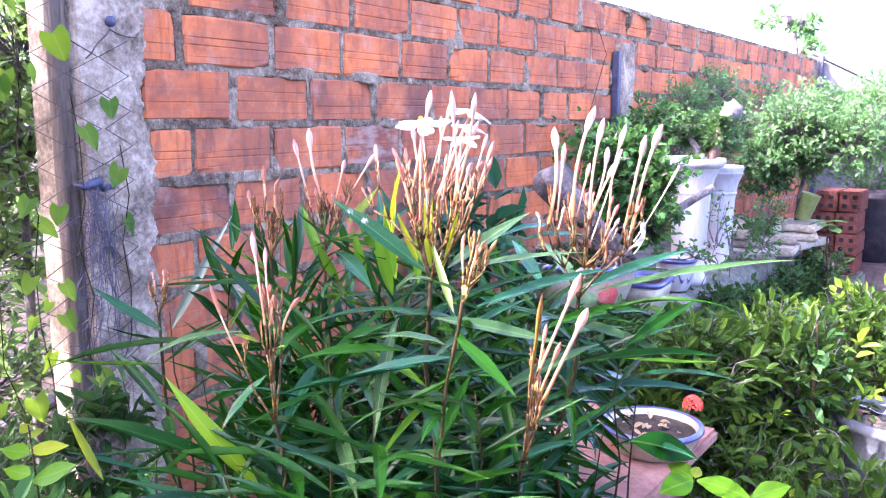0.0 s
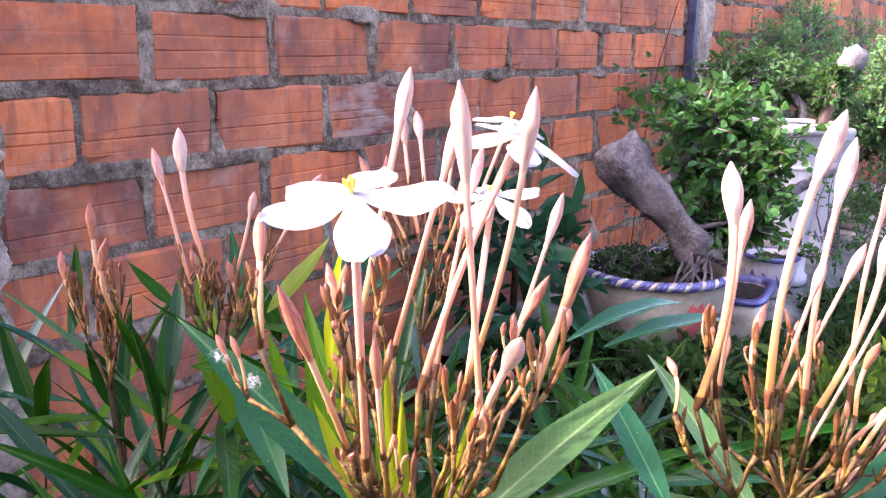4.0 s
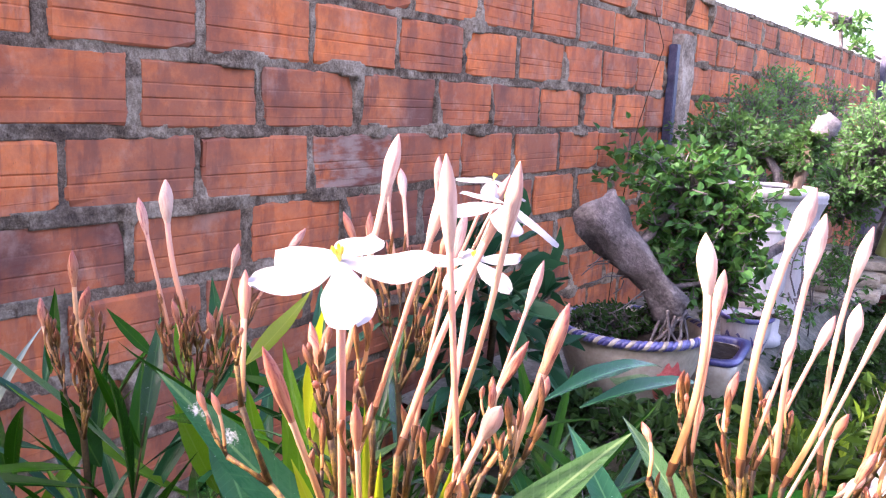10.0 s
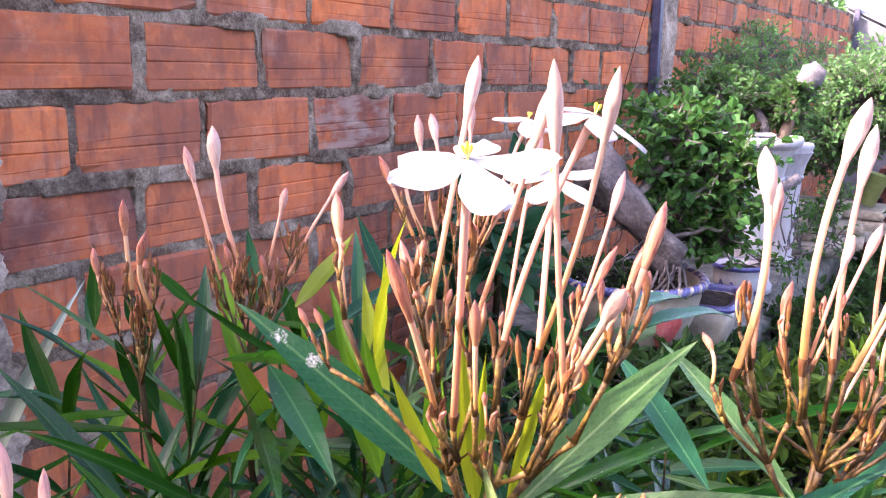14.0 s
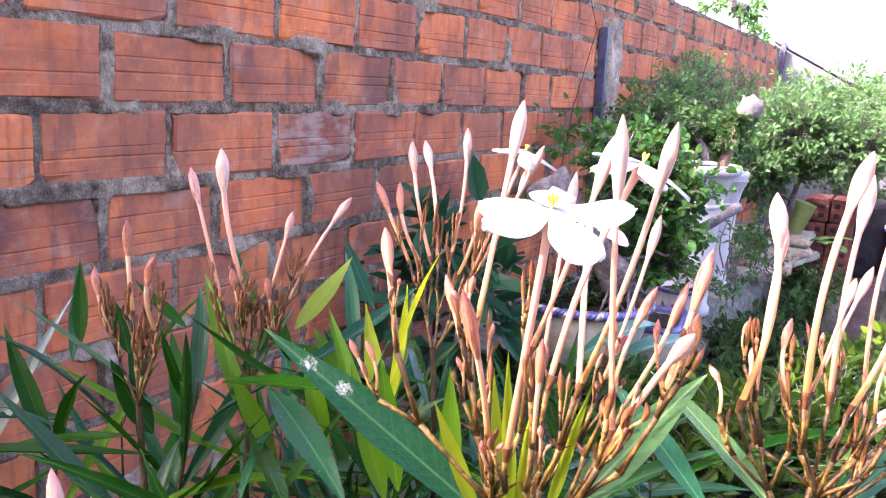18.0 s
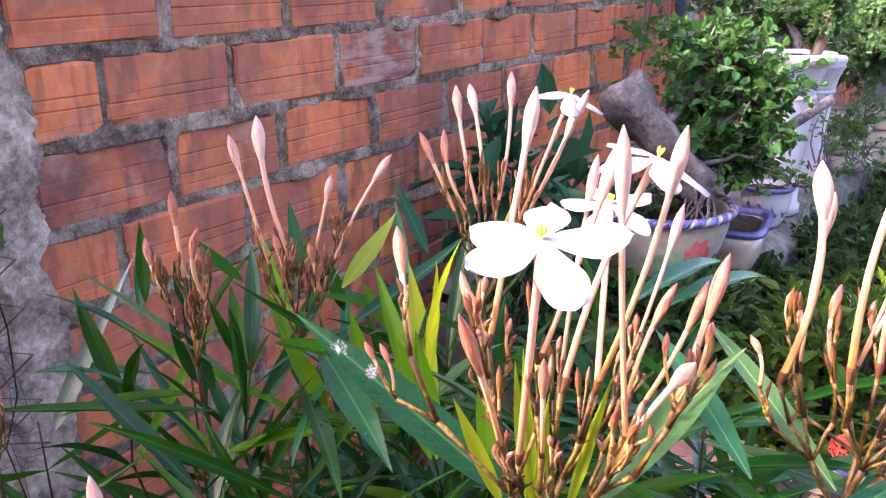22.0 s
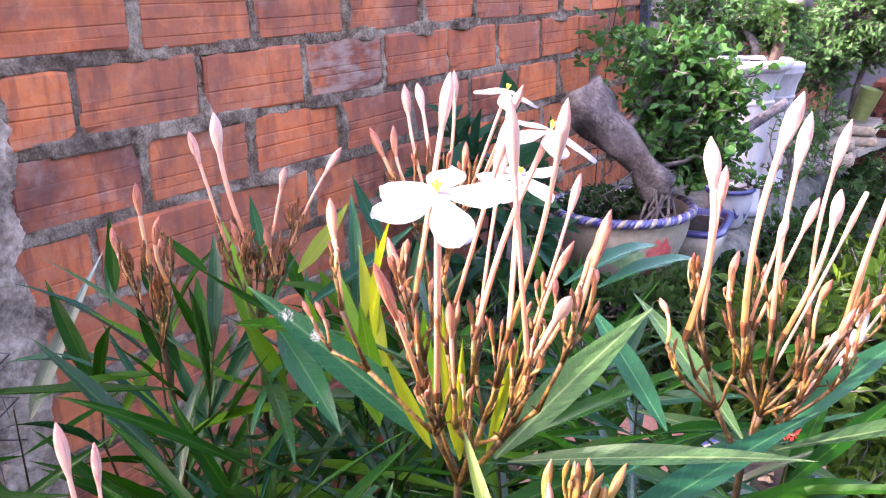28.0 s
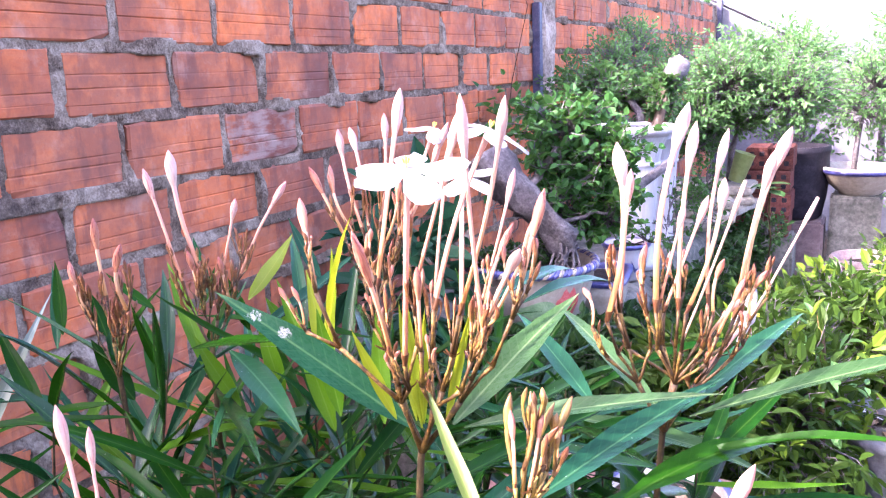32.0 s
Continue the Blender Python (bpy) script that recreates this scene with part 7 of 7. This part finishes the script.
for i, (gx, gy, hx, hy, hz) in enumerate(((0.45, 0.64, 0.430, 0.580, 0.77), (0.55, 0.58, 0.560, 0.500, 0.72), (0.66, 0.60, 0.680, 0.520, 0.74), (0.30, 0.70, 0.270, 0.660, 0.80))):
    shoot(young_near, (gx, gy, 0), (hx, hy, hz), 250 + i, 44 if hx > 0.45 else 16, 0.4, keep=clear, kinds=SHADED_KINDS)
OUTSTANDING = [
    ("dark", 0.441, 0.593, 0.690, 0.460, 0.506, 0.794, 22, 3), ("dark", 0.541, 0.538, 0.690, 0.384, 0.444, 0.745, 24, 1), ("dark", 0.402, 0.623, 0.790, 0.215, 0.515, 0.745, 16, 1), ("lime", 0.553, 0.548, 0.676, 0.463, 0.507, 0.789, 26, 3), ("young", 0.308, 0.527, 0.627, 0.245, 0.522, 0.702, 12, 3),
    ("young", 0.592, 0.520, 0.842, 0.575, 0.505, 0.850, 8, 4), ("young", 0.612, 0.522, 0.838, 0.632, 0.515, 0.845, 7, 4),
    ("blue", 0.340, 0.595, 0.800, 0.255, 0.560, 0.850, 18, 3), ("grey", 0.500, 0.580, 0.825, 0.440, 0.500, 0.800, 14, 2), ("blue", 0.575, 0.545, 0.800, 0.545, 0.510, 0.745, 16, 1), ("dark", 0.575, 0.633, 0.845, 0.560, 0.560, 0.800, 17, 2),
]
for kind, bx, by, bz, tx, ty, tz, w, shape in OUTSTANDING:
    put_leaf(near, kind, (bx, by, bz), (tx, ty, tz), w / 1200, shape)

for i, (gx, gy, hx, hy, hz) in enumerate(((0.52, 0.60, 0.50, 0.56, 0.66), (0.60, 0.62, 0.62, 0.56, 0.68), (0.44, 0.70, 0.42, 0.66, 0.72), (0.56, 0.68, 0.56, 0.64, 0.76), (0.36, 0.62, 0.34, 0.58, 0.66), (0.64, 0.56, 0.70, 0.50, 0.62))):
    shoot(near, (gx, gy, 0), (hx, hy, hz), 290 + i, 44 if hx > 0.45 else 16, 0.5, keep=clear, kinds=SHADED_KINDS)

for at, low, leaves in (((0.345, 0.425), 0.735, (("fresh", 0.338, 0.427, 0.703, 0.313, 0.410, 0.706, 20, 3), ("young", 0.339, 0.428, 0.706, 0.381, 0.447, 0.714, 18, 3), ("fresh", 0.353, 0.421, 0.678, 0.398, 0.444, 0.699, 26, 3), ("young", 0.326, 0.434, 0.717, 0.349, 0.439, 0.726, 12, 3), ("young", 0.325, 0.434, 0.720, 0.318, 0.431, 0.729, 12, 3), ("fresh", 0.351, 0.420, 0.684, 0.317, 0.409, 0.686, 18, 3), ("young", 0.326, 0.435, 0.723, 0.337, 0.432, 0.736, 12, 3))),
                        ((0.921, 0.796), 0.69, (("dark", 0.859, 0.783, 0.719, 0.917, 0.820, 0.700, 34, 1), ("fresh", 0.921, 0.795, 0.687, 0.900, 0.755, 0.682, 26, 1), ("fresh", 0.924, 0.797, 0.687, 0.977, 0.808, 0.676, 24, 1), ("fresh", 0.922, 0.796, 0.688, 0.892, 0.801, 0.695, 22, 1), ("young", 0.921, 0.796, 0.689, 0.922, 0.810, 0.696, 12, 1), ("fresh", 0.971, 0.827, 0.669, 1.003, 0.851, 0.681, 22, 1)))):
    weed = thing("broad_leaved_weed", "young upright weed with bright green pointed leaves", "plant", group="broad-leaved weeds")
    stalk(weed, bent((at[0] + 0.01, at[1] + 0.02, -0.01), (at[0], at[1], low), 8, 0, 0.004, random.Random(5)), [0.0024, 0.0022, 0.002, 0.002, 0.0018, 0.0016, 0.0014, 0.0012, 0.001], STALK, "stem", 6)
    for kind, bx, by, bz, tx, ty, tz, wide, shape in leaves:
        put_leaf(weed, kind, (bx, by, bz), (tx, ty, tz), wide / 1000, shape, (0.3, -0.5, 0.8))

# ---- bricks of the wall, course by course ----
# kiln soot on the nearer bricks of each course, with painted shade low and left
SOOT_SHADE = {
    1: (0.25, 0.15, 0.35, 0.15, 0.6, 0.1, 0.4, 0.15),
    0: (0.35, 0.35, 0.75, 0.95, 0.25, 0.75, 0.2),
    -1: (0.40, 0.75, 0.50, 0.9, 0.6, 0.5),
    -2: (1.0, 0.65, 0.50, 0.7, 0.95, 0.85),
    -3: (0.55, 0.55, 0.6, 1.0, 0.7),
    -4: (0.6, 0.55, 0.6, 0.65),
    -5: (0.5, 0.5, 0.5),
}
UNIT = 0.18
kinds = []
for i in range(12):
    v, f = brick_mesh(UNIT, BRICK_H, 400 + i)
    kinds.append((v, f, mesh_of("brick", v, f, BRICK, False)))
rng = random.Random(77)
low_v, low_f = [], []
for k, bricks in COURSES.items():
    z = BED + k * COURSE
    for i, (y0, y1) in enumerate(bricks):
        at = Vector((rng.uniform(-0.003, 0.003), y0, z + rng.uniform(-0.002, 0.002)))
        tall = rng.uniform(0.97, 1.03)
        turn = rng.uniform(-0.5, 0.5)
        v, f, me = rng.choice(kinds)
        stretch = (y1 - y0) / UNIT
        # low courses behind the leaves get more, their shade put into the colour
        soot_shade = SOOT_SHADE.get(k, ())[i] if i < len(SOOT_SHADE.get(k, ())) else rng.choice((0.6, 0.8, 1.0) if k < -3 else (0.05, 0.15, 0.35, 0.6))
        if k >= -6:
            piece = part("brick", me, wall, m=Matrix.Translation(at) @ Matrix.Rotation(radians(turn), 4, "X") @ Matrix.Diagonal((1, stretch, tall, 1)))
            piece.color = (soot_shade, 0.75 if (k, i) == (-1, 3) else 0.12, 0.0, 1)
        else:
            n = len(low_v)
            low_v += [Vector((p[0], p[1] * stretch, p[2] * tall)) + at for p in v]
            low_f += [tuple(w + n for w in q) for q in f]
low = part("lower_bricks", mesh_of("lower_bricks", low_v, low_f, BRICK, False), wall)
low["kind"] = "stuff"
low.color = (0.8, 0.12, 0.0, 1)
